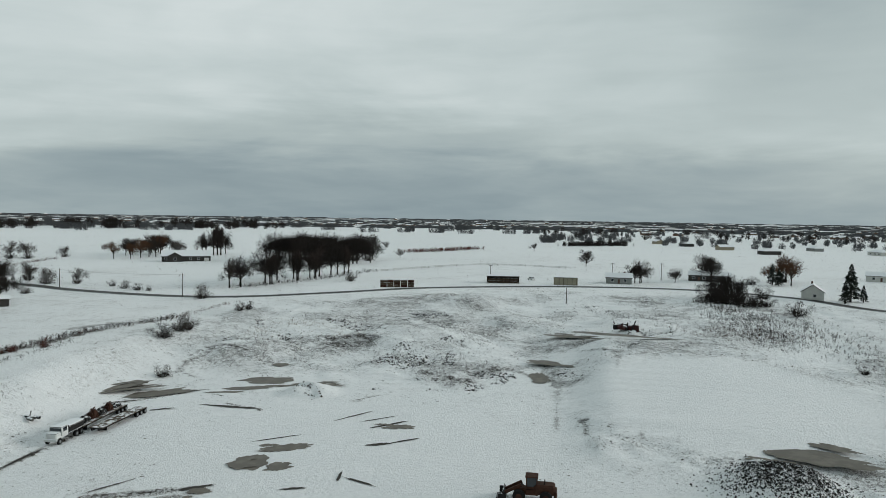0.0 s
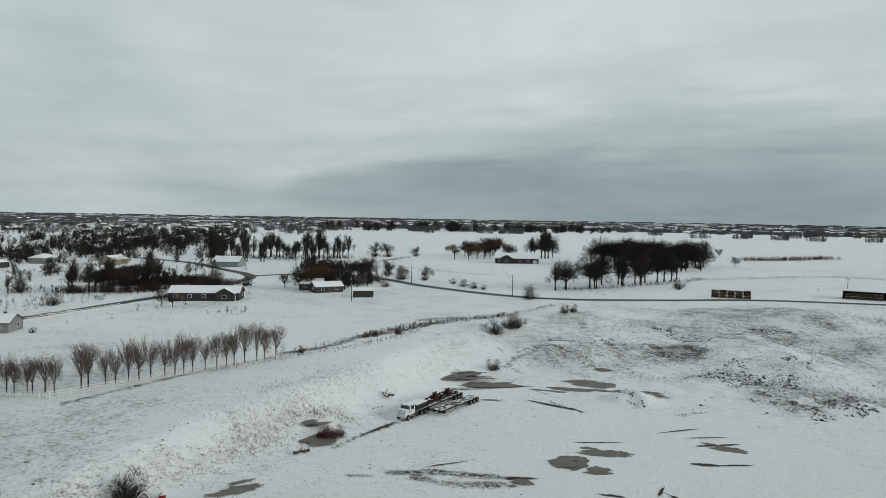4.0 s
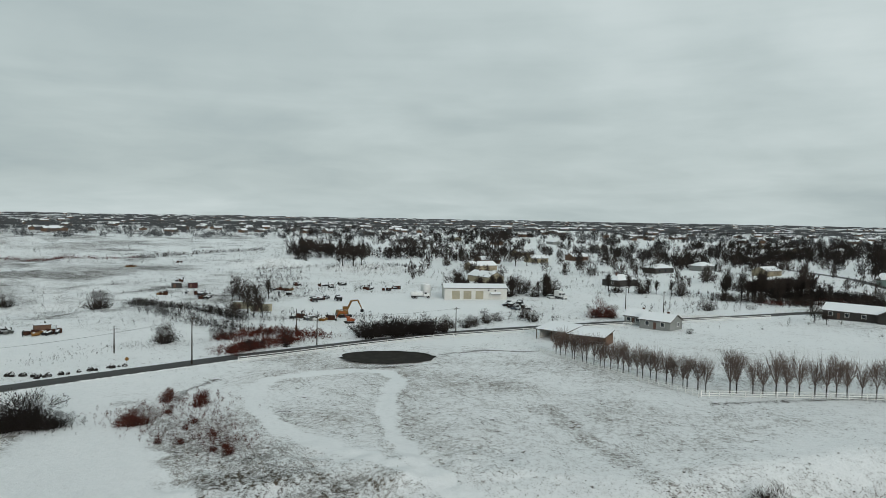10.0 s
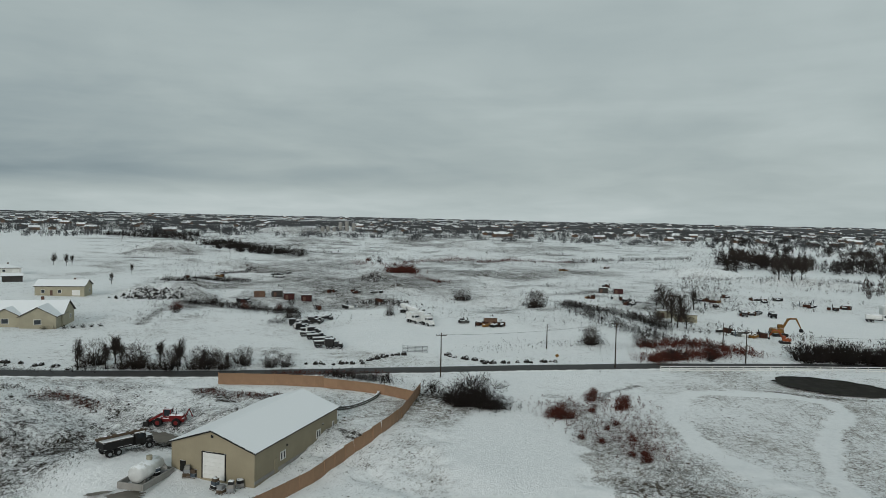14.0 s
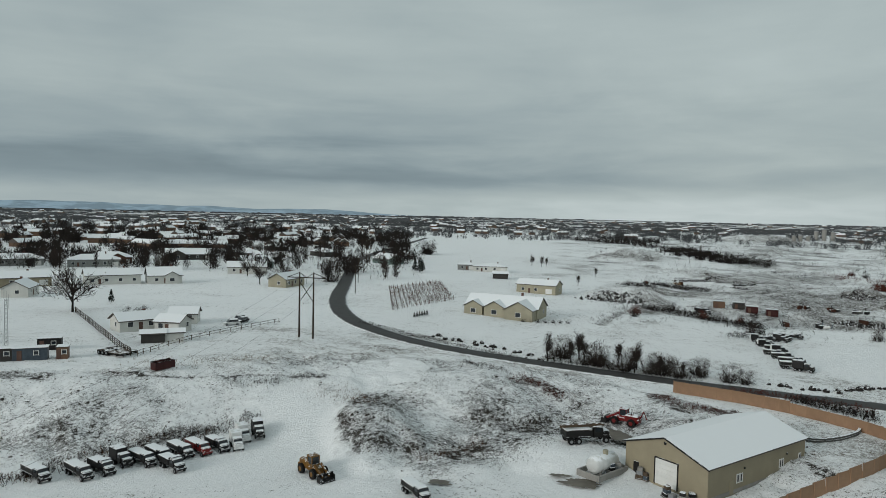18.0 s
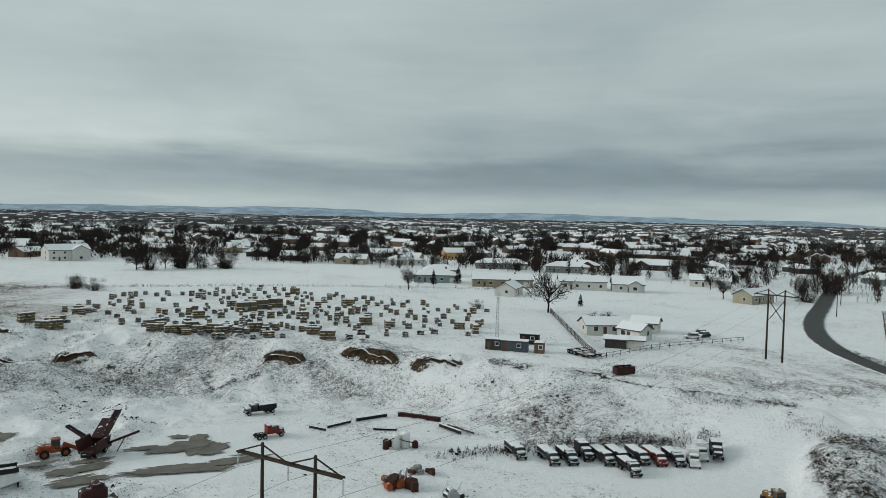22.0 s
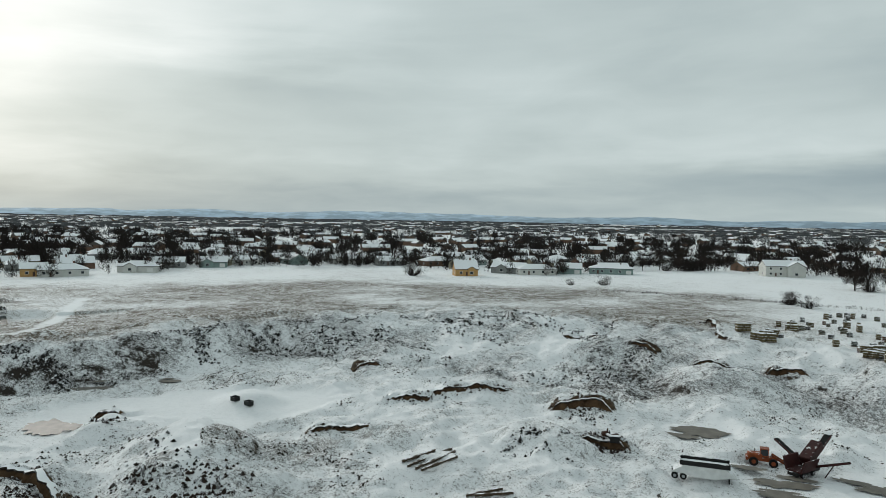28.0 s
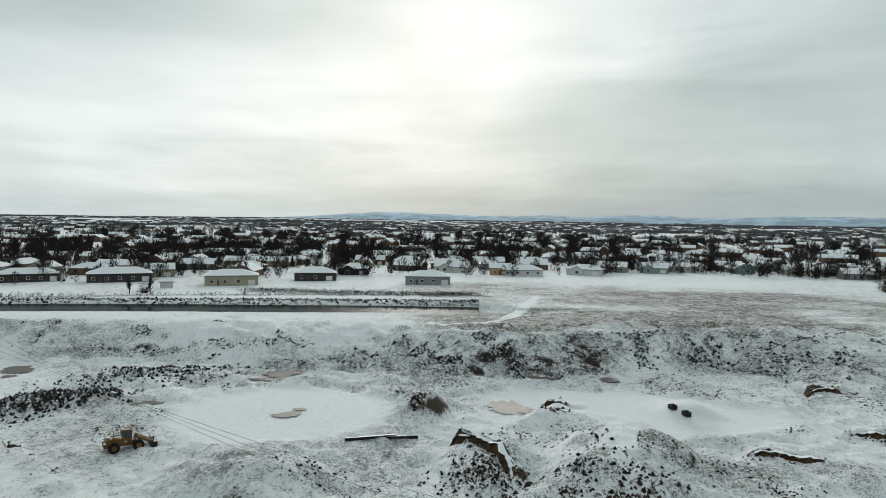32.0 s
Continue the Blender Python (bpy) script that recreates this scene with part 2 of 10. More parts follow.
    base = k.mix(k.math("MULTIPLY", shows, k.math("SUBTRACT", 1.0, k.math("MULTIPLY", track, 0.6))), base, under)
    k.bump(k.math("ADD", k.math("ADD", tex, k.math("MULTIPLY", drift, 0.7)), k.math("MULTIPLY", spots, 0.3)), 0.8, 0.55)
    return k.done(base, 0.85, 0.0, 0.2)


def asphalt_material():
    k = Mat("wet_asphalt")
    base = k.mix(k.noise(0.5, 4.0), (0.022, 0.021, 0.021), (0.06, 0.058, 0.056))
    side = k.attr("side").outputs["Fac"]
    slush = k.smooth(k.math("ADD", side, k.math("MULTIPLY", k.noise(0.7, 5.0), 0.5)), 1.05, 1.3)
    base = k.mix(slush, base, (0.70, 0.72, 0.73))
    k.bump(k.noise(6.0, 4.0), 0.3, 0.03)
    return k.done(base, 0.6, 0.0, 0.2)


def water_material(name, colour):
    k = Mat(name)
    base = k.mix(k.smooth(k.noise(0.5, 4.0), 0.4, 0.65), colour, tuple(c * 1.35 for c in colour))
    k.bump(k.noise(1.5, 3.0), 0.08, 0.02)
    k.bsdf.inputs["IOR"].default_value = 1.06 if colour[0] < 0.1 else 1.33
    return k.done(base, 0.14 if colour[0] < 0.1 else 0.5, 0.0, 0.05 if colour[0] < 0.1 else 0.25)


M_GROUND, M_ASPHALT = ground_material(), asphalt_material()
M_MUDDY, M_CANAL, M_POND = water_material("muddy_water", (0.13, 0.118, 0.10)), water_material("canal_water", (0.015, 0.022, 0.022)), water_material("pond_water", (0.022, 0.02, 0.017))
M_MUD = worn("wet_mud", (0.075, 0.064, 0.054), 0.5, 0.9, 0.7)

# centre lines and widths of the paved roads
MAIN_ROAD = [(-471.1, 361.8), (-366.1, 341.8), (-300.8, 309.7), (-262, 289), (-241.0, 265.1), (-225.8, 217.7), (-219.3, 176.5), (-216.0, 136.0),
    (-213.0, 105.3), (-208.9, 80.2), (-203.2, 50), (-197.0, 31.6), (-190, 13.8), (-180.1, -8.7), (-170.3, -25.8), (-159.5, -44.4), (-149.5, -60.5),
    (-138.6, -78.4), (-121.9, -98.3), (-112.4, -111.4), (-104.3, -123.1), (-95.1, -136.3), (-88.3, -150.2), (-85.5, -165.7), (-86, -184), (-91.8,
    -206.8), (-103.9, -236.2), (-126.3, -280.2), (-159.4, -345.7), (-188.3, -402), (-240, -480), (-330, -600), (-480, -800)]
NORTH_ROAD = [(200, 185), (155.6, 242.1), (143.3, 280), (110, 308), (55.8, 314.6), (-5.7, 301.4), (-42.0, 280.7), (-74.8, 264.1), (-105, 264),
    (-149.7, 281), (-185, 302), (-223, 313), (-243, 300), (-252, 282)]
ROADS = [(MAIN_ROAD, 7.0), (NORTH_ROAD, 6.0)]
YARDS = [
    (-13.9, 112.9, 30.6, 27.1, 7),
    (-27.7, -106.0, 13.0, 10.9, 165),
    (-71.8, -71.8, 12.7, 10.6, 135),
    (42.8, -105.4, 16.6, 14.3, 22),
    (-14.9, -108.0, 25.2, 8.0, 172),
    (129.9, 41.1, 21.6, 20.2, 108),
    (-105.1, -27.8, 10.3, 26.9, 105),
    (-196.7, -74.7, 35.4, 33.5, 111),
    (-277.9, 49.5, 49.8, 34.8, 80),
    (139.9, -26.9, 30.2, 14.8, 79),
    (57.2, 137.5, 30.9, 32.2, 157),
    (-41.0, -110.4, 6.8, 19.7, 160),
]
# ---- the lie of the land ----


def lattice(ix, iy, seed):
    """A repeatable random value for every whole-number place."""
    h = (ix.astype(np.int64) * 374761393 + iy.astype(np.int64) * 668265263 + seed * 974634777) & 0x7FFFFFFF
    h = ((h ^ (h >> 13)) * 1274126177) & 0x7FFFFFFF
    return ((h ^ (h >> 16)) & 0xFFFF) / 65535.0


def vnoise(x, y, seed=0):
    ix, iy = np.floor(x), np.floor(y)
    fx, fy = x - ix, y - iy
    fx, fy = fx * fx * (3 - 2 * fx), fy * fy * (3 - 2 * fy)
    a, b = lattice(ix, iy, seed), lattice(ix + 1, iy, seed)
    c, d = lattice(ix, iy + 1, seed), lattice(ix + 1, iy + 1, seed)
    return (a * (1 - fx) + b * fx) * (1 - fy) + (c * (1 - fx) + d * fx) * fy


def fbm(x, y, size, octaves=3, seed=0):
    """Layered noise about 0, between -1 and 1, with lumps of the given size in metres."""
    total, gain = 0.0, 1.0
    for k in range(octaves):
        total = total + gain * (2 * vnoise(x / size + 31.7 * k, y / size - 17.3 * k, seed + k) - 1)
        size, gain = size / 2.1, gain * 0.5
    return total * 0.6


def ramp(v, a, b):
    u = np.clip((v - a) / (b - a), 0.0, 1.0)
    return u * u * (3 - 2 * u)


# level of the land round the pit, by bearing (degrees, counter-clockwise from +y)
LEVELS = [(0, 7), (30, 6), (60, 3.5), (90, 2), (120, 2), (140, 4), (160, 7), (190, 8), (270, 8), (330, 7), (360, 7)]
# bearing, distance of the bank's foot, distance of its top
BANKS = [(6, 168, 260), (15, 165, 237), (22, 160, 210), (31, 129, 160), (38, 114, 135), (49, 97, 112), (60, 80, 95), (105, 80, 95), (122, 106, 122),
         (137, 116, 152), (147, 99, 154), (157, 105, 150), (165, 120, 139), (176, 118, 140), (182, 128, 145), (190, 140, 155), (199, 143, 168), (206, 149, 182),
         (213, 152, 198), (229, 155, 212), (238, 170, 222), (252, 186, 203), (266, 164, 179), (274, 163, 178), (279, 166, 192), (290, 174, 203), (296, 191, 208),
         (307, 205, 231), (325, 112, 290), (338, 112, 282), (347, 115, 300), (350.5, 150, 292), (352, 178, 287), (359, 152, 276)]
BANKS = [(BANKS[-1][0] - 360,) + BANKS[-1][1:]] + BANKS + [(BANKS[0][0] + 360,) + BANKS[0][1:]]
# spoil heaps: x, y, half length, half width, turn in degrees, height
HEAPS = [
    (48.4, 95.4, 10.5, 11, 153, 3.0), (-51.2, -103.2, 9.9, 16, 154, 3.2), (-74.5, -81.0, 19.8, 10, 137, 2.2),
    (126.8, 87.2, 17.1, 9, 125, 2.4), (152.3, 77.4, 27.0, 13, 117, 1.5), (102.6, -18.3, 14.7, 26, 80, 4.2),
    (101.6, 2.6, 9.4, 12, 91, 1.5), (139.0, -37.8, 9.9, 12, 75, 2.5), (133.4, 14.6, 5.7, 7, 96, 2.8),
    (130.3, -14.4, 13.5, 8, 84, 2.0), (95.8, 35.2, 18.3, 14, 110, 3.0), (161.0, -81.9, 11.6, 10, 63, 2.0),
    (90.5, -74.1, 10.0, 10, 51, 2.5), (121.5, -86.6, 21.1, 12, 55, 1.5), (91.1, -126.6, 16.7, 18, 36, 2.2),
    (101.2, -128.9, 19.6, 14, 38, 3.0), (133.0, -127.0, 15.7, 10, 46, 1.5), (-28.9, 146.4, 7.0, 5, 11, 1.5),
    (-10.2, 201.6, 22.4, 22, 3, 2.0), (-52.0, 180.2, 18.4, 12, 16, 2.0),
]
HEAPS += [
    (57.7, 214.9, 14.3, 14, 165, 2.0), (-77.7, -111.2, 18.6, 16, 145, 1.5), (26.3, 222.2, 18.2, 9, 173, 2.6),
    (9.7, 255.9, 16.4, 10, 178, 2.0), (-456.4, -417.5, 39.7, 40, 132, 9),
    (-976.5, -634.6, 99.6, 60, 123, 10), (-390.3, -304.1, 19.0, 14, 128, 4), (-378.0, -272.7, 17.9, 12, 126, 3),
    (-353.1, -175.6, 13.5, 12, 116, 4), (-306.7, -142.3, 5.8, 6, 115, 2), (-228.7, -209.3, 25.2, 16, 132, 5),
    (-496.2, -4.3, 40.3, 22, 90, 6), (-458.5, 48.8, 51.3, 16, 84, 4), (-828.7, -278.7, 44.9, 30, 109, 6),
    (-733.8, -194.9, 32.5, 24, 105, 5), (112.0, -22.9, 8.8, 14, 78, 1.6), (104.8, 1.4, 7.6, 9, 91, 1.0),
    (136.8, -11.8, 3.5, 4, 85, 1.6),
]
# the flat-topped tongue of tipped spoil: a point of its foot, the way out of its face, its height
TIP = (33.0, 180.0, 0.977, -0.214, 2.3)
# slumped ledges, where bare soil shows: x0, y0, x1, y1, height
LEDGES = [
    (127.5, -62.4, 118.5, -88.1, 1.4), (106.5, -89.1, 97.7, -97.3, 2.2), (96.7, -143.5, 89.9, -148.7, 2.0),
    (175.4, -123.3, 153.3, -124.4, 1.6), (87.4, -80.1, 81.5, -84.6, 1.8), (114.1, -40.7, 110.6, -52.0, 1.0),
    (157.1, -68.3, 154.2, -74.6, 1.0), (145.0, -124.7, 137.7, -131.2, 0.9), (128.9, -132.8, 121.5, -136.1, 1.1),
    (111.5, -135.7, 100.4, -143.6, 1.0), (136.2, -170.1, 113.0, -152.1, 1.4), (51.1, -147.9, 42.6, -149.0, 1.6),
    (33.5, -150.6, 21.9, -147.5, 1.7),
]
LEDGES += [
    (16.5, -145.6, 7.0, -144.1, 0.9), (145.7, 20.7, 128.9, 12.4, 1.0), (111.5, 6.5, 98.3, -3.3, 2.4),
    (141.7, -9.6, 137.2, -13.7, 1.5), (171.8, 114.9, 178.7, 47.4, 0.35), (171.3, 45.4, 174.7, 25.7, 0.4),
    (168.6, 22.0, 170.3, -7.2, 0.4), (-53.6, -91.3, -66.0, -90.9, 0.9), (-46.3, -103.1, -55.6, -96.5, 0.8),
    (-72.7, -95.3, -82.6, -94.6, 0.8), (-32.0, 149.4, -25.1, 141.9, 1.0), (-59.0, 183.6, -50.0, 186.6, 0.7),
    (51.3, 199.6, 69.8, 203.7, 1.6),
]
# standing water: x, y, half length, half width, turn in degrees
PONDS = [
    (-29.4, 105.0, 3.5, 5.0, 31), (-24.8, 111.6, 4.6, 2.7, 23), (-39.5, 157.2, 8.3, 4.4, 14),
    (-41.5, 150.3, 6.7, 2.6, 15), (-26.3, 153.7, 4.1, 2.0, 10), (-40.0, 171.9, 2.4, 2.6, 13),
    (-66.3, 148.1, 3.0, 4.0, 44), (-60.1, 143.9, 10.1, 3.9, 31), (-7.3, 123.6, 3.3, 2.1, 3),
    (-32.8, 93.3, 1.9, 1.6, 19), (23.6, 164.0, 2.7, 8.7, 171), (27.0, 177.0, 5.4, 4.0, 170),
    (59.2, 107.5, 8.5, 5.5, 141), (49.7, 193.2, 14.8, 3.3, 166), (38.0, 203.0, 8.5, 3.6, 169),
    (-66.9, 145.6, 6.5, 2.7, 40), (-69.3, 94.2, 4.1, 4.5, 61), (-66.4, 71.8, 3.6, 2.1, 55),
    (-29.8, 103.3, 2.7, 2.9, 16),
]
PONDS += [
    (-170.8, 26.4, 11.8, 7.9, 81), (46.0, -105.8, 4.6, 4.5, 23), (46.9, -96.1, 7.3, 2.4, 31),
    (43.2, -97.2, 5.2, 1.4, 24), (83.3, -104.6, 4.9, 3.9, 39), (60.2, -94.1, 5.5, 2.6, 33),
    (81.8, -103.7, 4.8, 3.6, 38), (48.5, -107.0, 3.9, 4.5, 24), (127.7, 39.5, 2.9, 2.9, 107),
    (161.0, 50.6, 5.7, 4.9, 107), (138.3, -2.3, 4.3, 7.8, 99), (155.9, 114.3, 4.0, 5.8, 126),
    (131.4, 69.7, 3.8, 1.9, 118), (163.8, -11.0, 5.4, 2.1, 86), (165.0, -26.9, 2.7, 2.3, 81),
    (49.5, -105.5, 5.5, 3.0, 25), (46.0, -95.8, 8.0, 2.4, 25), (39.5, -100.5, 5.5, 1.8, 22), (57.0, -90.0, 5.0, 2.2, 30), (-88.4, -82.4, 2.4, 6.0, 163), (-68.8, -71.1, 3.3, 2.4, 136), (-51.6, -81.2, 1.7, 1.4, 148),
]


def bank_lines(az):
    a, f, t = np.array(BANKS, float).T
    return np.interp(az, a, f), np.interp(az, a, t)


def level(az):
    a, b = np.array(LEVELS, float).T
    return np.interp(az, a, b)


def pond_mask(x, y):
    m = np.zeros_like(x)
    for px, py, a, b, turn in PONDS:
        c, s = math.cos(radians(turn)), math.sin(radians(turn))
        u, v = ((x - px) * c + (y - py) * s) / (a * 1.35), ((y - py) * c - (x - px) * s) / (b * 1.35)
        m = np.maximum(m, 1 - ramp(u * u + v * v, 0.7, 1.5))
    return m


def road_mask(x, y):
    m = np.zeros_like(x)
    for line, width in ROADS:
        for (ax, ay), (bx, by) in zip(line, line[1:]):
            dx, dy = bx - ax, by - ay
            k = np.clip(((x - ax) * dx + (y - ay) * dy) / (dx * dx + dy * dy), 0, 1)
            d = np.hypot(x - ax - k * dx, y - ay - k * dy)
            m = np.maximum(m, 1 - ramp(d, width * 0.6, width * 1.5))
    return m


# the canal: its centre line, and the half width of the cut
CANAL = [(200, 215), (215, 150), (223, 105), (227, 72), (232, 40), (234, 6)]


def canal_cut(x, y):
    m = np.zeros_like(x)
    for (ax, ay), (bx, by) in zip(CANAL, CANAL[1:]):
        dx, dy = bx - ax, by - ay
        k = np.clip(((x - ax) * dx + (y - ay) * dy) / (dx * dx + dy * dy), 0, 1)
        m = np.maximum(m, 1 - ramp(np.hypot(x - ax - k * dx, y - ay - k * dy), 9.0, 13.5))
    return m


def base_height(x, y):
    """The land without small relief."""
    r, az = np.hypot(x, y), np.degrees(np.arctan2(-x, y)) % 360
    foot, top = bank_lines(az)
    up = level(az)
    z = up * ramp(r, foot - 1, top + 1)
    z = z + (6.0 - up) * ramp(r, 450, 1300)
    z = z + 15.0 * ramp(r, 2200, 4800)
    return z


def height(x, y):
    x, y = np.atleast_1d(np.asarray(x, float)), np.atleast_1d(np.asarray(y, float))
    r, az = np.hypot(x, y), np.degrees(np.arctan2(-x, y)) % 360
    foot, top = bank_lines(az)
    z = base_height(x, y)
    for hx, hy, a, b, turn, h in HEAPS:
        reach = 1.4 * max(a, b)
        near = np.flatnonzero((np.abs(x - hx) < reach) & (np.abs(y - hy) < reach))
        if not len(near):
            continue
        c, s, xn, yn = math.cos(radians(turn)), math.sin(radians(turn)), x[near], y[near]
        u, v = ((xn - hx) * c + (yn - hy) * s) / a, ((yn - hy) * c - (xn - hx) * s) / b
        q = np.sqrt(u * u + v * v) + 0.22 * fbm(xn, yn, 0.7 * b, 2, 11)
        z[near] += h * ramp(1 - q, 0.0, 0.85)
    hx, hy, u, v, h = TIP
    d = (x - hx) * u + (y - hy) * v + 0.9 * fbm(x, y, 9.0, 2, 17)
    z = z + h * ramp(d, 0.0, 11.5) * (1 - ramp(d, 26, 75)) * ramp(y, 98, 124) * (1 - ramp(y, 184, 206))
    z = z + 0.16 * fbm((x - hx) * v - (y - hy) * u, 0.06 * d, 2.2, 2, 18) * ramp(d, 0.0, 3.0) * (1 - ramp(d, 11.0, 60.0)) * ramp(y, 98, 124) * (1 - ramp(y, 184, 206))
    z = z - 2.2 * canal_cut(x, y)
    for ax, ay, bx, by, h in LEDGES:
        near = np.flatnonzero((x > min(ax, bx) - 16) & (x < max(ax, bx) + 16) & (y > min(ay, by) - 16) & (y < max(ay, by) + 16))
        if not len(near):
            continue
        ln = math.hypot(bx - ax, by - ay)
        tx, ty = (bx - ax) / ln, (by - ay) / ln
        nx, ny = -ty, tx
        if nx * ax + ny * ay < 0:
            nx, ny = -nx, -ny
        xn, yn = x[near], y[near]
        s = ((xn - ax) * tx + (yn - ay) * ty) / ln
        d = (xn - ax) * nx + (yn - ay) * ny + 1.8 * fbm(xn, yn, 5.0, 3, 23) - 5 * s * (1 - s) * min(1, ln / 14)
        z[near] += 0.85 * h * (0.55 + 0.9 * vnoise(xn / 3.1, yn / 3.1, 29)) * ramp(s, -0.1, 0.12) * (1 - ramp(s, 0.88, 1.1)) * ramp(d, -0.3, 0.3) * (1 - ramp(d, 0.6, 9.0))
    # small relief: rough in the workings and on the banks, quiet in the fields
    bank = ramp(r, foot - 12, foot) * (1 - ramp(r, top, top + 25))
    east = ramp(az, 196, 212) * (1 - ramp(az, 300, 312))
    pit = east * (1 - ramp(r, top + 5, top + 40))
    calm = ramp(az, 14, 24) * (1 - ramp(az, 62, 75))
    rough = np.clip(0.10 + 0.6 * bank * (1 - 0.75 * calm) + 1.0 * pit, 0, 1.25)
    near = 1 - ramp(r, 300, 700)
    quiet = np.maximum(road_mask(x, y), pond_mask(x, y))
    quiet = np.maximum(quiet, yard_mask(x, y))
    ridge = 1 - 2.0 * np.abs(fbm(x, y, 7.5, 3, 19))
    z = z + near * (1 - quiet) * np.clip(rough - 0.2, 0, 1) * 0.9 * ridge
    z = z + near * (1 - quiet) * rough * (0.8 * fbm(x, y, 11.0, 3, 3) + 0.6 * fbm(x, y, 2.8, 2, 5) + 0.5 * pit * (0.6 - np.abs(fbm(x, y, 17.0, 2, 9)) * 2.2))
    works = ramp(az, 94, 106) * (1 - ramp(az, 128, 138)) * ramp(r, 225, 300) * (1 - ramp(r, 900, 1200))
    z = z + works * (1 - quiet) * (3.6 * fbm(x, y, 46.0, 3, 13) + 1.3 * fbm(x, y, 13.0, 2, 15))
    z = z + (1 - ramp(r, 1500, 2500)) * (1 - quiet) * 1.2 * ramp(r, 250, 600) * fbm(x, y, 160.0, 2, 7)
    # the towpath side of the canal lies low and even
    far = np.full_like(x, 1e9)
    for (ax, ay), (bx, by) in zip(CANAL, CANAL[1:]):
        dx, dy = bx - ax, by - ay
        k = np.clip(((x - ax) * dx + (y - ay) * dy) / (dx * dx + dy * dy), 0, 1)
        near_side = (x - ax) * dy - (y - ay) * dx < 0
        far = np.minimum(far, np.where(near_side == (ax * dy - ay * dx > 0), np.hypot(x - ax - k * dx, y - ay - k * dy), 1e9))
    z = z - (1 - ramp(far, 20.0, 44.0)) * np.maximum(z - 7.2, 0.0)
    return z


def yard_mask(x, y):
    """The flat floors: the truck yard, the smooth floor of the pit, the stone yard."""
    m = np.zeros_like(x)
    for px, py, a, b, turn in YARDS:
        c, s = math.cos(radians(turn)), math.sin(radians(turn))
        u, v = ((x - px) * c + (y - py) * s) / a, ((y - py) * c - (x - px) * s) / b
        m = np.maximum(m, 1 - ramp(u * u + v * v, 0.6, 1.2))
    return m


def ground(x, y):
    return float(height(x, y)[0])

# ---- ground sheet, roads and standing water ----
def from_grid(name, pts, faces, material, smooth=True):
    me = bpy.data.meshes.new(name)
    me.vertices.add(len(pts))
    me.vertices.foreach_set("co", np.asarray(pts, np.float32).ravel())
    faces = np.asarray(faces, np.int32)
    me.loops.add(faces.size)
    me.loops.foreach_set("vertex_index", faces.ravel())
    me.polygons.add(len(faces))
    me.polygons.foreach_set("loop_start", np.arange(0, faces.size, faces.shape[1], dtype=np.int32))
    me.polygons.foreach_set("use_smooth", np.full(len(faces), smooth))
    me.update(calc_edges=True)
    me.materials.append(material)
    return me


def sheet(rings, bearings):
    """Quads of a polar sheet, closed round."""
    n, m = len(rings), len(bearings)
    i, j = np.meshgrid(np.arange(n - 1), np.arange(m), indexing="ij")
    a, b = i * m + j, i * m + (j + 1) % m
    return np.stack([a, b, b + m, a + m], -1).reshape(-1, 4)


def line_mask(x, y, line, width):
    """1 on a beaten path or a weedy strip, fading out at its ragged edge."""
    m = np.zeros_like(x)
    for (ax, ay), (bx, by) in zip(line, line[1:]):
        near = np.flatnonzero((x > min(ax, bx) - 3 * width) & (x < max(ax, bx) + 3 * width) & (y > min(ay, by) - 3 * width) & (y < max(ay, by) + 3 * width))
        if not len(near):
            continue
        dx, dy, xn, yn = bx - ax, by - ay, x[near], y[near]
        k = np.clip(((xn - ax) * dx + (yn - ay) * dy) / (dx * dx + dy * dy), 0, 1)
        d = np.hypot(xn - ax - k * dx, yn - ay - k * dy) + 0.5 * width * fbm(xn, yn, 4.0, 2, 61)
        m[near] = np.maximum(m[near], 1 - ramp(d, width * 0.4, width * 0.75))
    return m


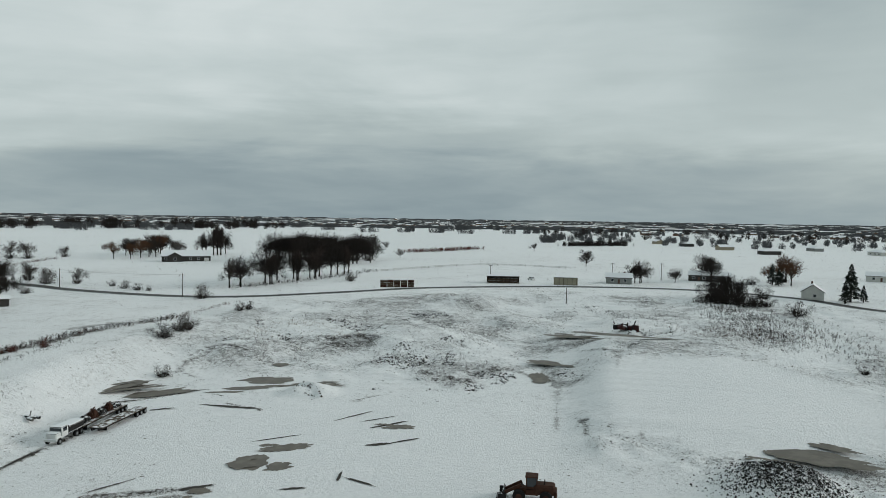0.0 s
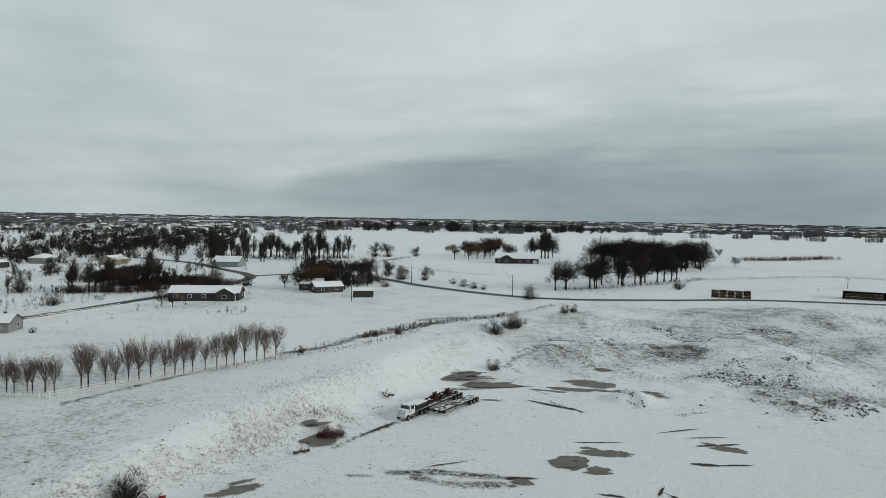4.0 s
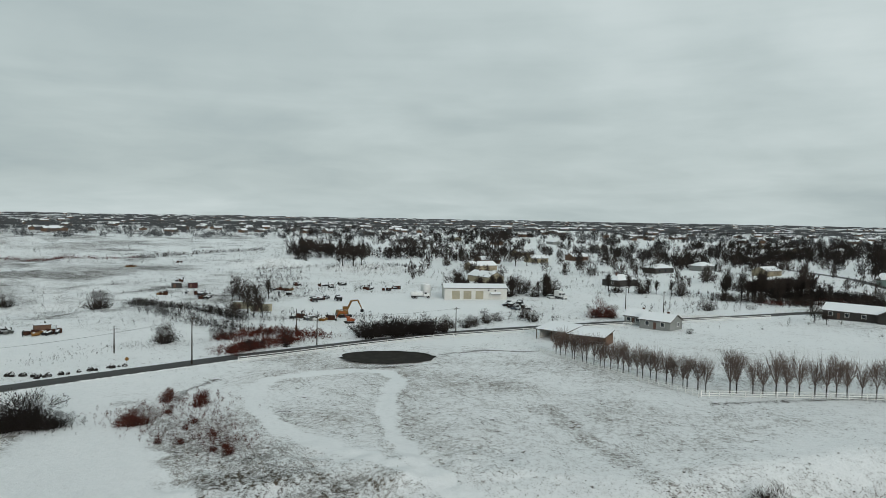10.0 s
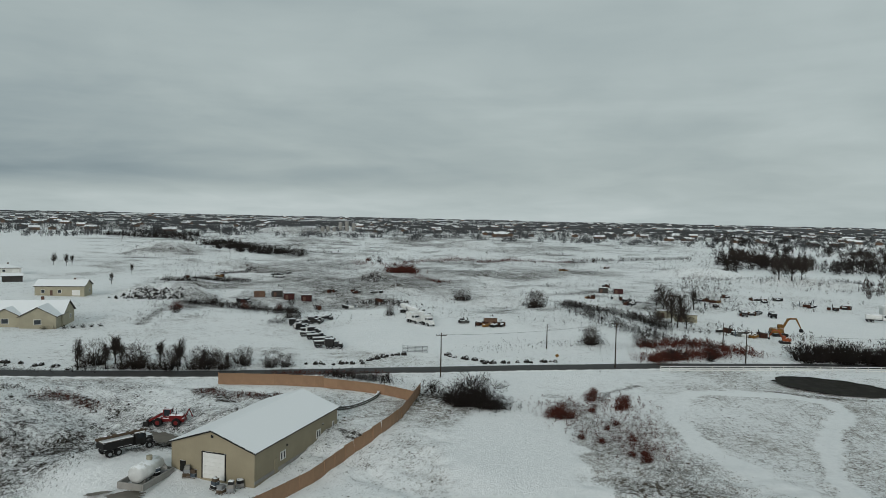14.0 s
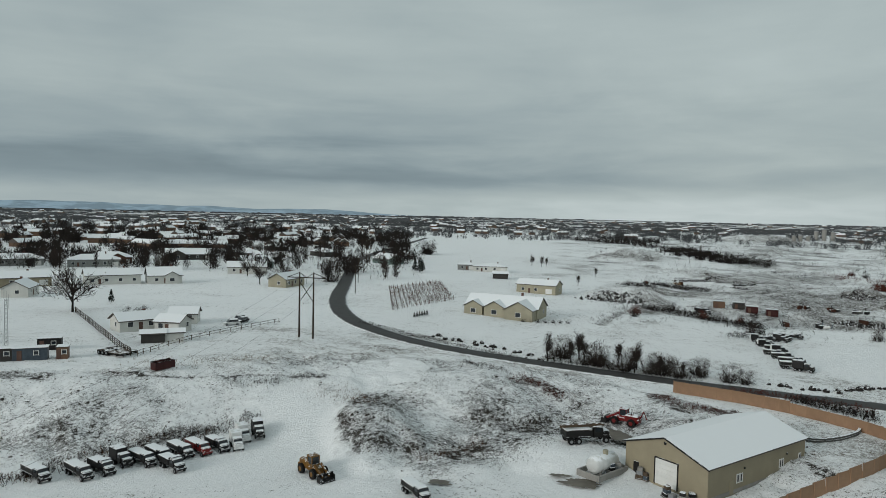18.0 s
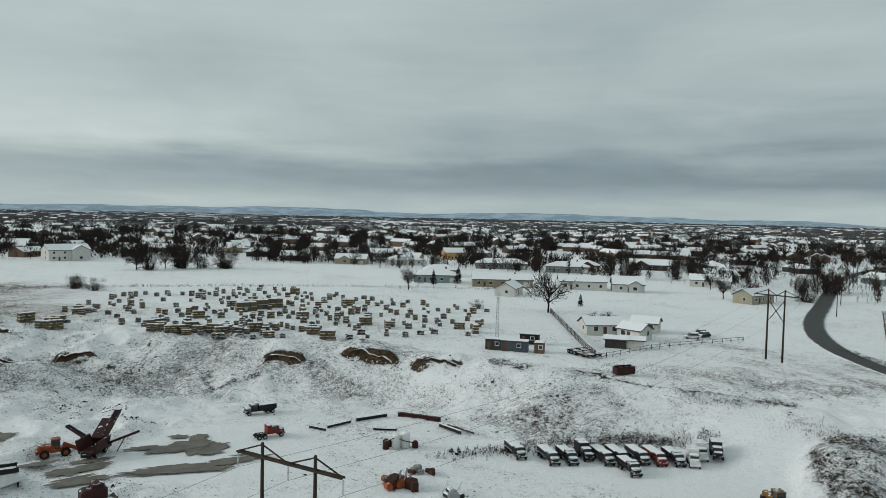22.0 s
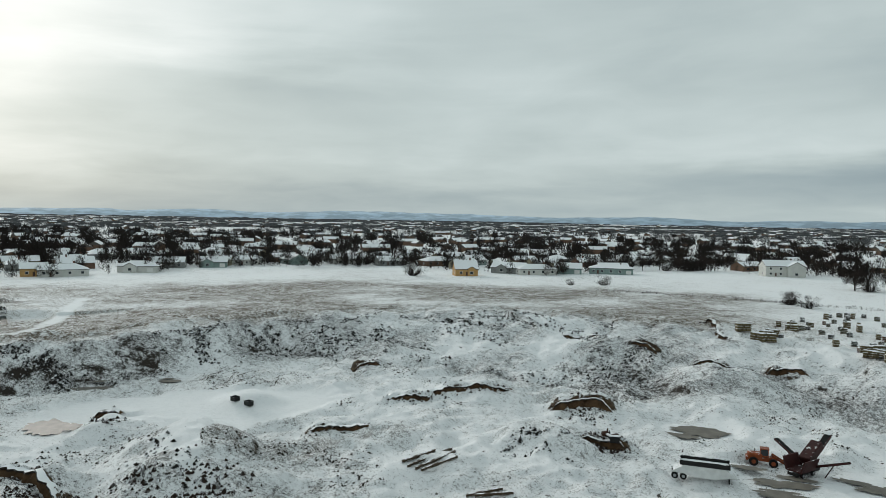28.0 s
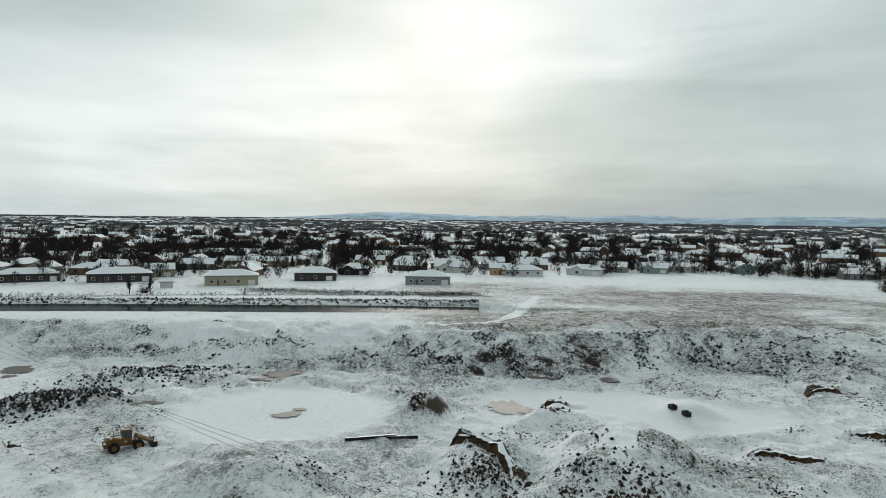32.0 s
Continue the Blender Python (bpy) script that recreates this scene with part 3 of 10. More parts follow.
# beaten paths (less bare) and weedy ditches (more bare): line, width, change, darkness of what shows
TRAILS = [
    ([(-82.8, 25.0), (-86.3, 23.3), (-92.8, 18.4), (-104.3, 8.4), (-120.7, -1.2), (-132.6, -4.7), (-145.0, -5.4), (-154.8, -1.7), (-157.8, 7.1), (-159.2, 16.1), (-155.8, 23.5), (-147.2, 25.1), (-132.9, 20.1), (-115.8, 17.9), (-97.1, 19.2), (-86.5, 22.4)], 2.6, -2.4, 0),
    ([(-155.8, -42.6), (-133.5, -34.4), (-116.9, -28.0), (-102.1, -21.9), (-90.4, -17.4)], 8.0, -2.4, 0),
    ([(-155.8, -13.5), (-145.9, -18.9), (-130.2, -19.7)], 1.2, 1.4, 0.9),
    ([(-130.2, -22.5), (-127.0, -16.4), (-112.5, -9.7), (-107.0, -4.6), (-93.9, 2.3), (-88.5, 8.2)], 9.0, 0.28, 0.5),
    ([(-94.5, -8.1), (-97.1, -0.9), (-91.2, 7.5)], 5.0, 0.4, 0.9),
    ([(-127.1, -47.8), (-129.5, -42.4), (-131.4, -36.3)], 6.0, 0.9, 0.9),
    ([(-162.0, 14.5), (-160.1, 25.5), (-161.8, 36.2)], 1.2, 1.2, 0.7),
    ([(-172.8, 40.6), (-175.4, 52.8), (-170.8, 64.9)], 1.0, 1.5, 0.9),
    ([(270.9, 97.5), (268.7, 60.3), (270.6, 11.3)], 13.0, 1.2, 0.9),
    ([(27.8, 171.7), (24.0, 145.7), (20.6, 120.5)], 0.5, 0.5, 0.5),
    ([(28.8, 139.3), (27.0, 128.0), (25.3, 120.1)], 0.5, 1.3, 0.9),
    ([(32.6, 153.8), (32.9, 141.6), (31.3, 129.6)], 0.5, 1.1, 0.9),
    ([(41.6, 163.5), (37.9, 145.1), (34.9, 132.4)], 0.6, 1.1, 0.9),
    ([(35.9, 123.4), (33.9, 114.7)], 0.6, 1.4, 0.9),
    ([(44.9, 135.4), (40.5, 118.1), (39.4, 112.9)], 0.6, 1.3, 0.9),
    ([(45.1, 149.5), (39.0, 124.1)], 0.5, 0.9, 0.9),
    ([(55.4, 133.2), (51.5, 120.0)], 0.5, 1.0, 0.9),
    ([(43.4, 116.5), (48.1, 115.2), (49.9, 112.7)], 1.0, 1.0, 0.9),
    ([(-13.4, 145.5), (-18.3, 140.3)], 0.6, 1.5, 0.9),
    ([(-19.6, 127.0), (-13.2, 133.0)], 0.45, 1.8, 0.9),
    ([(-14.3, 126.6), (-8.5, 130.8)], 0.45, 1.8, 0.9),
    ([(-12.6, 122.6), (-5.7, 127.3)], 0.45, 1.8, 0.9),
    ([(-11.8, 112.1), (-7.3, 115.7), (-3.0, 118.0)], 1.0, 1.6, 0.95),
    ([(-15.7, 99.8), (-12.5, 97.6), (-4.9, 95.6)], 1.4, 1.2, 0.9),
    ([(-4.6, 167.3), (0.1, 161.2), (5.9, 158.0)], 2.2, 1.0, 0.95),
    ([(7.6, 165.5), (17.1, 171.5), (21.0, 164.9)], 2.2, 0.9, 0.95),
    ([(-31.7, 197.9), (-24.8, 201.5), (-19.2, 194.9)], 3.0, 0.8, 0.9),
    ([(-0.2, 204.3), (13.4, 214.2), (19.6, 198.1), (29.8, 195.9)], 6.0, 0.5, 0.9),
    ([(-64.0, 109.6), (-64.5, 103.1), (-65.1, 97.8), (-65.0, 92.1)], 0.7, 1.8, 0.9),
    ([(-63.2, 171.8), (-59.6, 177.1), (-53.8, 176.9), (-47.6, 175.8)], 0.5, 1.6, 0.9),
    ([(-61.9, 161.7), (-56.8, 157.9)], 0.5, 1.8, 0.9),
    ([(-61.6, 141.6), (-50.7, 148.5)], 0.8, 1.6, 0.9),
    ([(-50.2, 146.0), (-45.6, 143.2)], 0.5, 1.8, 0.9),
    ([(-42.2, 137.2), (-35.6, 134.2)], 0.8, 1.8, 0.9),
    ([(-55.9, 131.7), (-51.8, 132.8)], 0.5, 1.6, 0.9),
    ([(-31.4, 114.3), (-24.8, 118.6), (-19.6, 122.7)], 0.45, 1.6, 0.9),
    ([(-51.6, 87.5), (-47.7, 89.7), (-39.6, 92.4), (-31.7, 95.4)], 1.4, 1.3, 0.8),
    ([(-46.7, 87.8), (-40.9, 87.7), (-33.4, 92.5)], 2.0, 1.2, 0.5),
    ([(-53.0, 85.4), (-56.4, 83.2)], 0.5, 1.5, 0.9),
    ([(-21.1, 94.4), (-18.2, 101.6)], 1.6, 1.4, 0.95),
    ([(-78.0, 86.7), (-76.0, 91.7), (-76.5, 100.3), (-76.2, 108.1)], 9.0, 0.3, 0.0),
    ([(-105.8, 128.9), (-103.3, 133.6), (-100.8, 138.7), (-100.9, 155.9), (-95.9, 166.7), (-93.4, 187.1)], 2.4, 1.4, 0.8),
    ([(-100.1, 188.2), (-94.2, 197.3), (-83.1, 200.6)], 3.5, 1.0, 0.9),
    ([(-75.5, -70.7), (-77.4, -67.4), (-78.5, -62.9)], 3.5, 2.2, 1.0),
    ([(-100.8, -56.3), (-99.2, -52.5)], 2.0, 2.0, 1.0),
    ([(-107.9, -92.0), (-108.3, -85.9), (-113.7, -78.1)], 3.2, 2.0, 1.0),
    ([(-74.3, -79.4), (-81.0, -78.6)], 3.0, 2.0, 1.0),
    ([(-70.9, -92.6), (-77.5, -94.8), (-82.4, -94.2)], 1.0, 1.6, 0.95),
    ([(-57.1, -88.9), (-64.5, -89.2)], 2.2, 1.6, 0.95),
    ([(-90.4, -112.1), (-93.1, -103.3)], 3.5, 1.2, 0.4),
    ([(-73.4, -99.4), (-76.1, -97.9)], 1.4, 1.5, 0.95),
    ([(-213.5, -214.6), (-279.5, -266.8), (-225.3, -199.9), (-230.6, -194.3)], 9.0, 0.9, 0.9),
    ([(-162.5, -161.2), (-191.0, -178.2), (-210.1, -186.2)], 3.0, 1.0, 0.9),
    ([(-302.7, -188.9), (-345.4, -189.2)], 4.0, 0.9, 0.9),
    ([(-445.9, -235.2), (-428.7, -200.2)], 6.0, 0.9, 0.8),
    ([(0.9, -127.6), (-3.2, -125.7), (-5.8, -125.8)], 6.0, 1.0, 0.7),
    ([(-0.2, -144.4), (-6.5, -141.1)], 3.0, 0.9, 0.9),
    ([(-15.7, -139.9), (-24.0, -134.4), (-33.0, -131.9), (-49.4, -127.4)], 0.6, 1.6, 0.9),
    ([(-43.2, -127.0), (-49.4, -127.5), (-53.3, -127.0)], 1.6, 1.4, 0.9),
    ([(-51.0, -119.7), (-55.5, -117.7), (-57.0, -109.6), (-47.6, -111.6), (-43.5, -98.8)], 7.0, 0.9, 0.8),
    ([(-45.5, -97.6), (-48.5, -94.4), (-53.5, -92.4)], 1.2, 1.6, 0.95),
    ([(-35.2, -140.5), (-46.6, -142.5), (-62.0, -137.3)], 12.0, 0.6, 0.3),
    ([(-41.8, -262.9), (-57.8, -265.0), (-67.6, -249.2)], 7.0, 0.7, 0.4),
    ([(270.4, -15.1), (227.4, -7.3), (198.3, 3.7), (194.9, 18.4)], 3.0, -1.0, 0),
    ([(151.1, -22.8), (97.7, -18.6), (85.4, -18.9)], 3.0, -0.9, 0),
    ([(138.6, -59.6), (137.7, -41.8), (105.8, -16.4)], 4.0, -0.9, 0),
    ([(-37.5, -86.9), (-42.2, -108.8), (-56.2, -120.4), (-71.9, -127.6)], 8.0, -1.0, 0),
    ([(-104.4, 124.1), (-99.4, 155.1), (-94.5, 181.4), (-80.9, 209.1)], 2.4, 0.6, 0.5),
    ([(-113.9, 79.4), (-110.0, 104.7), (-105.2, 126.1)], 1.6, 0.9, 0.9),
    ([(-77.8, 66.2), (-77.6, 80.4), (-76.3, 94.9)], 5.0, 0.55, 0.1),
    ([(-119.3, 47.1), (-90.4, 47.9), (-80.5, 49.9)], 4.0, 0.4, 0.1),
    ([(-135.9, -28.5), (-119.5, -16.8), (-104.3, -6.0), (-93.9, -1.5)], 9.0, 0.25, 0.75),
    ([(-127.0, -2.4), (-108.7, 0.7), (-100.0, -5.7)], 7.0, 0.2, 0.8),
    ([(-129.2, -52.5), (-126.9, -42.2), (-127.4, -33.3)], 7.0, 0.6, 0.8),
    ([(-108.1, -90.9), (-107.6, -83.2), (-113.6, -78.2)], 4.0, 0.9, 0.9),
    ([(-86.8, -133.4), (-100.6, -117.6), (-109.9, -102.0)], 5.0, 0.5, 0.5),
    ([(-88.0, -181.8), (-93.3, -154.0), (-104.2, -126.0)], 4.0, 0.6, 0.8),
    ([(7.6, -108.2), (-1.3, -111.1), (-11.9, -115.9), (-28.1, -118.6)], 3.5, 0.7, 0.9),
    ([(227.6, -216.4), (173.0, -243.9), (88.5, -277.7), (0.8, -293.9)], 5.0, 0.6, 0.2),
    ([(26.2, -147.7), (4.6, -150.4), (-22.5, -136.3)], 3.0, 0.3, 0.8),
    ([(232.1, 176.1), (252.1, 116.9), (271.5, 13.4)], 4.5, 0.75, 0.95),
    ([(-28.8, 111.2), (-21.8, 120.2), (-14.4, 129.8)], 0.9, 1.6, 0.9),
    ([(-28.0, 121.6), (-19.2, 129.7), (-13.0, 132.0)], 0.8, 1.4, 0.9),
    ([(-11.6, 113.2), (-7.8, 118.8), (-3.3, 116.9)], 0.9, 1.6, 0.9),
    ([(-19.3, 98.1), (-15.3, 103.7), (-13.3, 104.5)], 1.0, 1.7, 0.9),
    ([(-21.2, 92.2), (-16.1, 98.2), (-9.4, 95.8)], 0.9, 1.5, 0.9),
    ([(-47.4, 91.1), (-39.2, 93.1), (-31.5, 95.5)], 1.2, 1.6, 0.9),
    ([(-64.7, 100.5), (-63.5, 109.9), (-60.9, 123.1)], 1.0, 1.5, 0.9),
    ([(-65.9, 135.6), (-56.6, 143.1), (-51.3, 148.3)], 1.0, 1.3, 0.8),
    ([(-42.5, 137.6), (-35.1, 133.3)], 0.9, 1.6, 0.9),
    ([(-61.9, 160.0), (-62.3, 168.2), (-58.2, 176.5), (-51.7, 179.1)], 0.9, 1.4, 0.9),
    ([(-16.8, 222.9), (-3.5, 194.9), (11.6, 178.3), (21.0, 171.1)], 10.0, 0.55, 0.85),
    ([(-35.7, 196.2), (-14.7, 176.5), (5.0, 154.9)], 9.0, 0.5, 0.8),
    ([(26.3, 127.5), (25.0, 118.0)], 0.8, 1.3, 0.9),
    ([(44.8, 134.3), (40.0, 115.0)], 0.7, 1.1, 0.9),
    ([(37.7, 184.8), (44.0, 173.5), (35.9, 137.0)], 1.2, 0.8, 0.4),
    ([(25.3, 150.4), (20.9, 123.6)], 0.6, 0.4, 0.5),
    ([(57.7, -138.4), (50.9, -144.3)], 0.8, 1.5, 0.9),
    ([(65.3, -146.3), (57.9, -137.1)], 0.8, 1.3, 0.9),
    ([(171.6, 35.3), (166.4, 6.5), (180.4, -30.7)], 6.0, 0.5, 0.9),
    ([(159.9, 104.1), (150.9, 74.0), (144.9, 52.1)], 8.0, 0.6, 0.9),
    ([(98.0, 74.7), (97.1, 56.3), (86.5, 34.8)], 9.0, 0.35, 0.4),
    ([(-37.6, -178.5), (-62.7, -172.9), (-76.5, -140.8)], 6.0, 0.45, 0.4),
]


def zones(x, y, z):
    """How bare the ground is, what lies under the snow, and where wheels have packed it."""
    r, az = np.hypot(x, y), np.degrees(np.arctan2(-x, y)) % 360
    foot, top = bank_lines(az)
    patch = fbm(x, y, 38.0, 3, 41)
    bare = 0.24 + 0.55 * patch
    paths, kinds = np.zeros_like(x), np.zeros_like(x)
    west = ramp(az, 36, 50) * (1 - ramp(az, 112, 124)) * (1 - ramp(r, 175, 200))
    bare = bare + west * (0.20 + 0.5 * patch)
    moor = ramp(az, 208, 220) * (1 - ramp(az, 272, 282)) * ramp(r, top - 6, top + 10) * (1 - ramp(r, 300, 345))
    bare = bare + moor * (1.2 + 1.1 * fbm(x, y * 0.6, 24.0, 4, 69))
    bank = ramp(r, foot - 4, foot + 3) * (1 - ramp(r, top - 2, top + 5))
    tame = 1 - 0.65 * ramp(az, 10, 24) * (1 - ramp(az, 72, 88))
    bare = bare + bank * tame * (0.36 + 0.8 * fbm(x, y, 13.0, 4, 43)) + (1 - ramp(r, foot, foot + 8)) * ramp(az, 200, 212) * (1 - ramp(az, 300, 312)) * (0.3 + 0.5 * fbm(x, y, 18.0, 3, 45))
    scree = bank * ramp(az, 226, 236) * (1 - ramp(az, 262, 268))
    bare = bare + scree * 0.12
    bare = bare * (1 - 0.6 * (1 - ramp(r, foot - 14, foot + 2)) * (1 - ramp(az, 196, 210) * (1 - ramp(az, 300, 312))))
    hillside = ramp(az, 108, 122) * (1 - ramp(az, 196, 206)) * ramp(r, 92, 104) * (1 - ramp(r, 178, 205))
    bare = bare + hillside * (0.06 + 0.8 * np.maximum(0, fbm(x + y, (x - y) * 0.35, 9.0, 4, 91)))
    far = ramp(r, 330, 600)
    bare = bare * (1 - 0.6 * far) + far * 0.25 * np.maximum(0, fbm(x, y, 420.0, 2, 47) - 0.1)
    north = np.maximum(1 - ramp(az, 36, 50), ramp(az, 316, 326))
    plain = ramp(r, 850 + 900 * north, 1900 + 900 * north)
    bare = bare + plain * np.clip(0.75 + 1.3 * fbm(x, y, 330.0, 4, 81), 0, 1.5)
    kinds = np.maximum(kinds, 0.75 * plain)
    scrub = ramp(az, 92, 112) * (1 - ramp(az, 128, 136)) * ramp(r, 300, 360) * (1 - ramp(r, 1100, 1500))
    bare = bare + scrub * (0.22 + 1.4 * np.maximum(0, fbm(x, y, 46.0, 4, 49)))
    for hx, hy, a, b, turn, h in HEAPS:
        d = np.hypot(x - hx, y - hy) / max(a, b)
        bare = bare + (1 - ramp(d, 0.5, 1.1)) * 0.16 * (1 + fbm(x, y, 6.0, 2, 51))
    for line, width, more, dark in TRAILS:
        m = line_mask(x, y, line, width) * (0.5 if more > 0 and width >= 5 else 1.0)
        bare = bare + m * more
        paths = np.maximum(paths, m if more < 0 else 0)
        kinds = np.maximum(kinds, m * dark)
    kind = np.clip(bank * 0.8 + (r < top) * 0.6 + scree, 0, 1) * (1 - west) * (1 - 0.8 * ramp(az, 16, 26) * (1 - ramp(az, 70, 84)))
    yard = yard_mask(x, y)
    bare = bare * (1 - 0.9 * yard)
    far_west = ramp(az, 84, 96) * (1 - ramp(az, 134, 144)) * ramp(r, 220, 260) * (1 - ramp(r, 1200, 1600))
    bare = bare + (1 - yard) * far_west * (0.10 + 2.4 * np.maximum(0, fbm(x, y, 26.0, 4, 65) - 0.12) + 1.6 * np.maximum(0, fbm(x, y, 80.0, 3, 67) - 0.15))
    kinds = np.maximum(kinds, far_west * 0.8)
    clay = np.zeros_like(x)
    for ax, ay, bx, by, h in LEDGES:
        if math.hypot(bx - ax, by - ay) > 19 or not (0 < ax < 165 and ay < 15):
            continue
        clay = np.maximum(clay, line_mask(x, y, [(ax, ay), (bx, by)], 2.6))
    return np.clip(bare, 0, 1.5), np.clip(np.maximum(kind, kinds), 0, 1), np.maximum(yard, paths), clay


rings = np.concatenate([[0.0, 20, 45, 65, 78], np.arange(86, 240, 0.62), np.arange(240, 420, 1.3), np.geomspace(421, 1500, 90), np.geomspace(1530, 4850, 60)])
bearings = np.radians(np.concatenate([np.arange(0, 200, 0.4), np.arange(200, 306, 0.27), np.arange(306, 360, 0.4)]))
R, A = np.meshgrid(rings, bearings, indexing="ij")
gx, gy = (-R * np.sin(A)).ravel(), (R * np.cos(A)).ravel()
gz = height(gx, gy)
me = from_grid("ground", np.stack([gx, gy, gz], -1), sheet(rings, bearings), M_GROUND)
bare, kind, track, clay = zones(gx, gy, gz)
col = me.color_attributes.new("zone", "FLOAT_COLOR", "POINT")
col.data.foreach_set("color", np.stack([bare, kind, track, clay], -1).astype(np.float32).ravel())
tagged(new("ground", me), "snow-covered gravel pit, fields and plain with bare soil showing", "ground", kind="structure")


def spline(points, step):
    """A smooth line through the points, with a place about every step metres."""
    p = np.array([points[0], *points, points[-1]], float)
    out = []
    for k in range(1, len(p) - 2):
        n = max(2, int(np.linalg.norm(p[k + 1] - p[k]) / step))
        t = (np.arange(n) / n)[:, None]
        out.append(0.5 * (2 * p[k] + (p[k + 1] - p[k - 1]) * t + (2 * p[k - 1] - 5 * p[k] + 4 * p[k + 1] - p[k + 2]) * t ** 2
                          + (3 * p[k] - p[k - 1] - 3 * p[k + 1] + p[k + 2]) * t ** 3))
    return np.concatenate(out + [p[-2:-1]])


def strip(name, points, width, material, lift, step=4.0, rows=9, drop=0.5):
    """A road: a crowned strip that follows the land, with a skirt down each side."""
    c = spline(points, step)
    d = np.gradient(c, axis=0)
    d /= np.linalg.norm(d, axis=1)[:, None]
    side = np.stack([-d[:, 1], d[:, 0]], -1)
    u = np.linspace(-1, 1, rows)
    xy = c[:, None, :] + side[:, None, :] * (u * width / 2)[None, :, None]
    z = height(xy[..., 0].ravel(), xy[..., 1].ravel()).reshape(xy.shape[:2])
    z = np.maximum(z, z[:, rows // 2][:, None] - 0.05) + lift + 0.08 * (1 - u ** 2)[None, :]
    pts = np.concatenate([xy, z[..., None]], -1)
    low = pts[:, [0, -1]].copy()
    low[..., 2] -= drop
    pts = np.concatenate([low[:, :1], pts, low[:, 1:]], 1)
    n, m = pts.shape[:2]
    i, j = np.meshgrid(np.arange(n - 1), np.arange(m - 1), indexing="ij")
    a = i * m + j
    me = from_grid(name, pts.reshape(-1, 3), np.stack([a, a + m, a + m + 1, a + 1], -1).reshape(-1, 4), material)
    at = me.attributes.new("side", "FLOAT", "POINT")
    at.data.foreach_set("value", np.tile(np.concatenate([[1], np.abs(u), [1]]), n).astype(np.float32))
    return new(name, me)


tagged(strip("road", MAIN_ROAD, 6.4, M_ASPHALT, 0.10), "wet dark asphalt country road with slush along its edges", "road", kind="structure")
tagged(strip("road", NORTH_ROAD, 6.0, M_ASPHALT, 0.10), "dark asphalt lane partly under snow", "road", kind="structure")


def blob(name, x, y, a, b, turn, material, seed, lift=0.05, bits=72):
    """Still water with an uneven shore."""
    ang = np.linspace(0, 2 * np.pi, bits, endpoint=False)
    wob = 1 + (0.08 if a > 9 and x < -100 else 0.26) * (2 * vnoise(np.cos(ang) * 2.2 + seed * 7.1, np.sin(ang) * 2.2 + 3.3, seed) - 1) + (0.06 if a > 9 and x < -100 else 0.24) * (2 * vnoise(np.cos(ang) * 5 + seed, np.sin(ang) * 6, seed + 1) - 1)
    c, s = math.cos(radians(turn)), math.sin(radians(turn))
    u, v = a * wob * np.cos(ang), b * wob * np.sin(ang)
    px, py = x + u * c - v * s, y + u * s + v * c
    z = float(np.quantile(height(np.append(px, x), np.append(py, y)), 1.0 if a > 9 else 0.7))
    zz = np.full(bits + 1, z + lift)
    pts = np.stack([np.append(px, x), np.append(py, y), zz], -1)
    me = from_grid(name, pts, [(k, (k + 1) % bits, bits) for k in range(bits)], material)
    return new(name, me)


streak = random.Random(8)
for n, (x, y, a, b, turn) in enumerate(PONDS):
    deep = a > 11 and x < -100
    if deep:
        tagged(blob("pond", x, y, a, b, turn, M_POND, 8, 0.15), "dark round farm pond among snow", "pond", kind="structure")
        continue
    # meltwater lies in a few uneven, drawn-out tongues
    for k in range(3 if a > 3 else 2):
        u, v = (0, 0) if k == 0 else (streak.uniform(-1.0, 1.0) * a, streak.uniform(-1.3, 1.3) * b)
        c, e = math.cos(radians(turn)), math.sin(radians(turn))
        o = blob("puddle", x + u * c - v * e, y + u * e + v * c, a * (0.85 if k == 0 else streak.uniform(0.3, 0.6)), b * (0.62 if k == 0 else streak.uniform(0.18, 0.35)), turn + streak.uniform(-14, 14), M_MUDDY, 3 * n + k + 5, 0.05 + 0.006 * n + 0.002 * k)
        tagged(o, "shallow muddy meltwater puddle on the snow", "puddle", kind="structure")


# thin streaks of mud where wheels and wind have bared the pit floor: x, y, half length, half width, turn
STREAKS = [(-28.0, 116.2, 3.9, 0.20, 29), (-16.5, 130.0, 4.2, 0.22, 46), (-11.5, 128.4, 3.4, 0.22, 33), (-9.4, 124.9, 4.2, 0.40, 34), (-55.9, 145.2, 5.1, 0.50, 28),
           (-41.8, 135.3, 6.2, 0.50, -11), (-10.1, 113.9, 2.1, 0.50, 20), (-5.8, 116.0, 2.7, 0.35, 32), (-14.6, 99.2, 1.9, 0.25, 88),
           (-20.3, 94.6, 1.8, 0.35, 13), (-11.4, 97.4, 3.1, 0.28, -32), (-45.8, 94.4, 3.5, 0.20, 49), (-33.7, 94.4, 2.2, 0.50, 27), (-64.2, 104.8, 4.4, 0.35, 83), (-53.9, 132.5, 1.8, 0.30, 23)]
for n, (x, y, a, b, turn) in enumerate(STREAKS):
    tagged(blob("mud_streak", x, y, a, b, turn, M_MUD, 60 + n, 0.05 + 0.003 * n), "thin dark streak of bare mud in the snow", "mud", kind="structure")


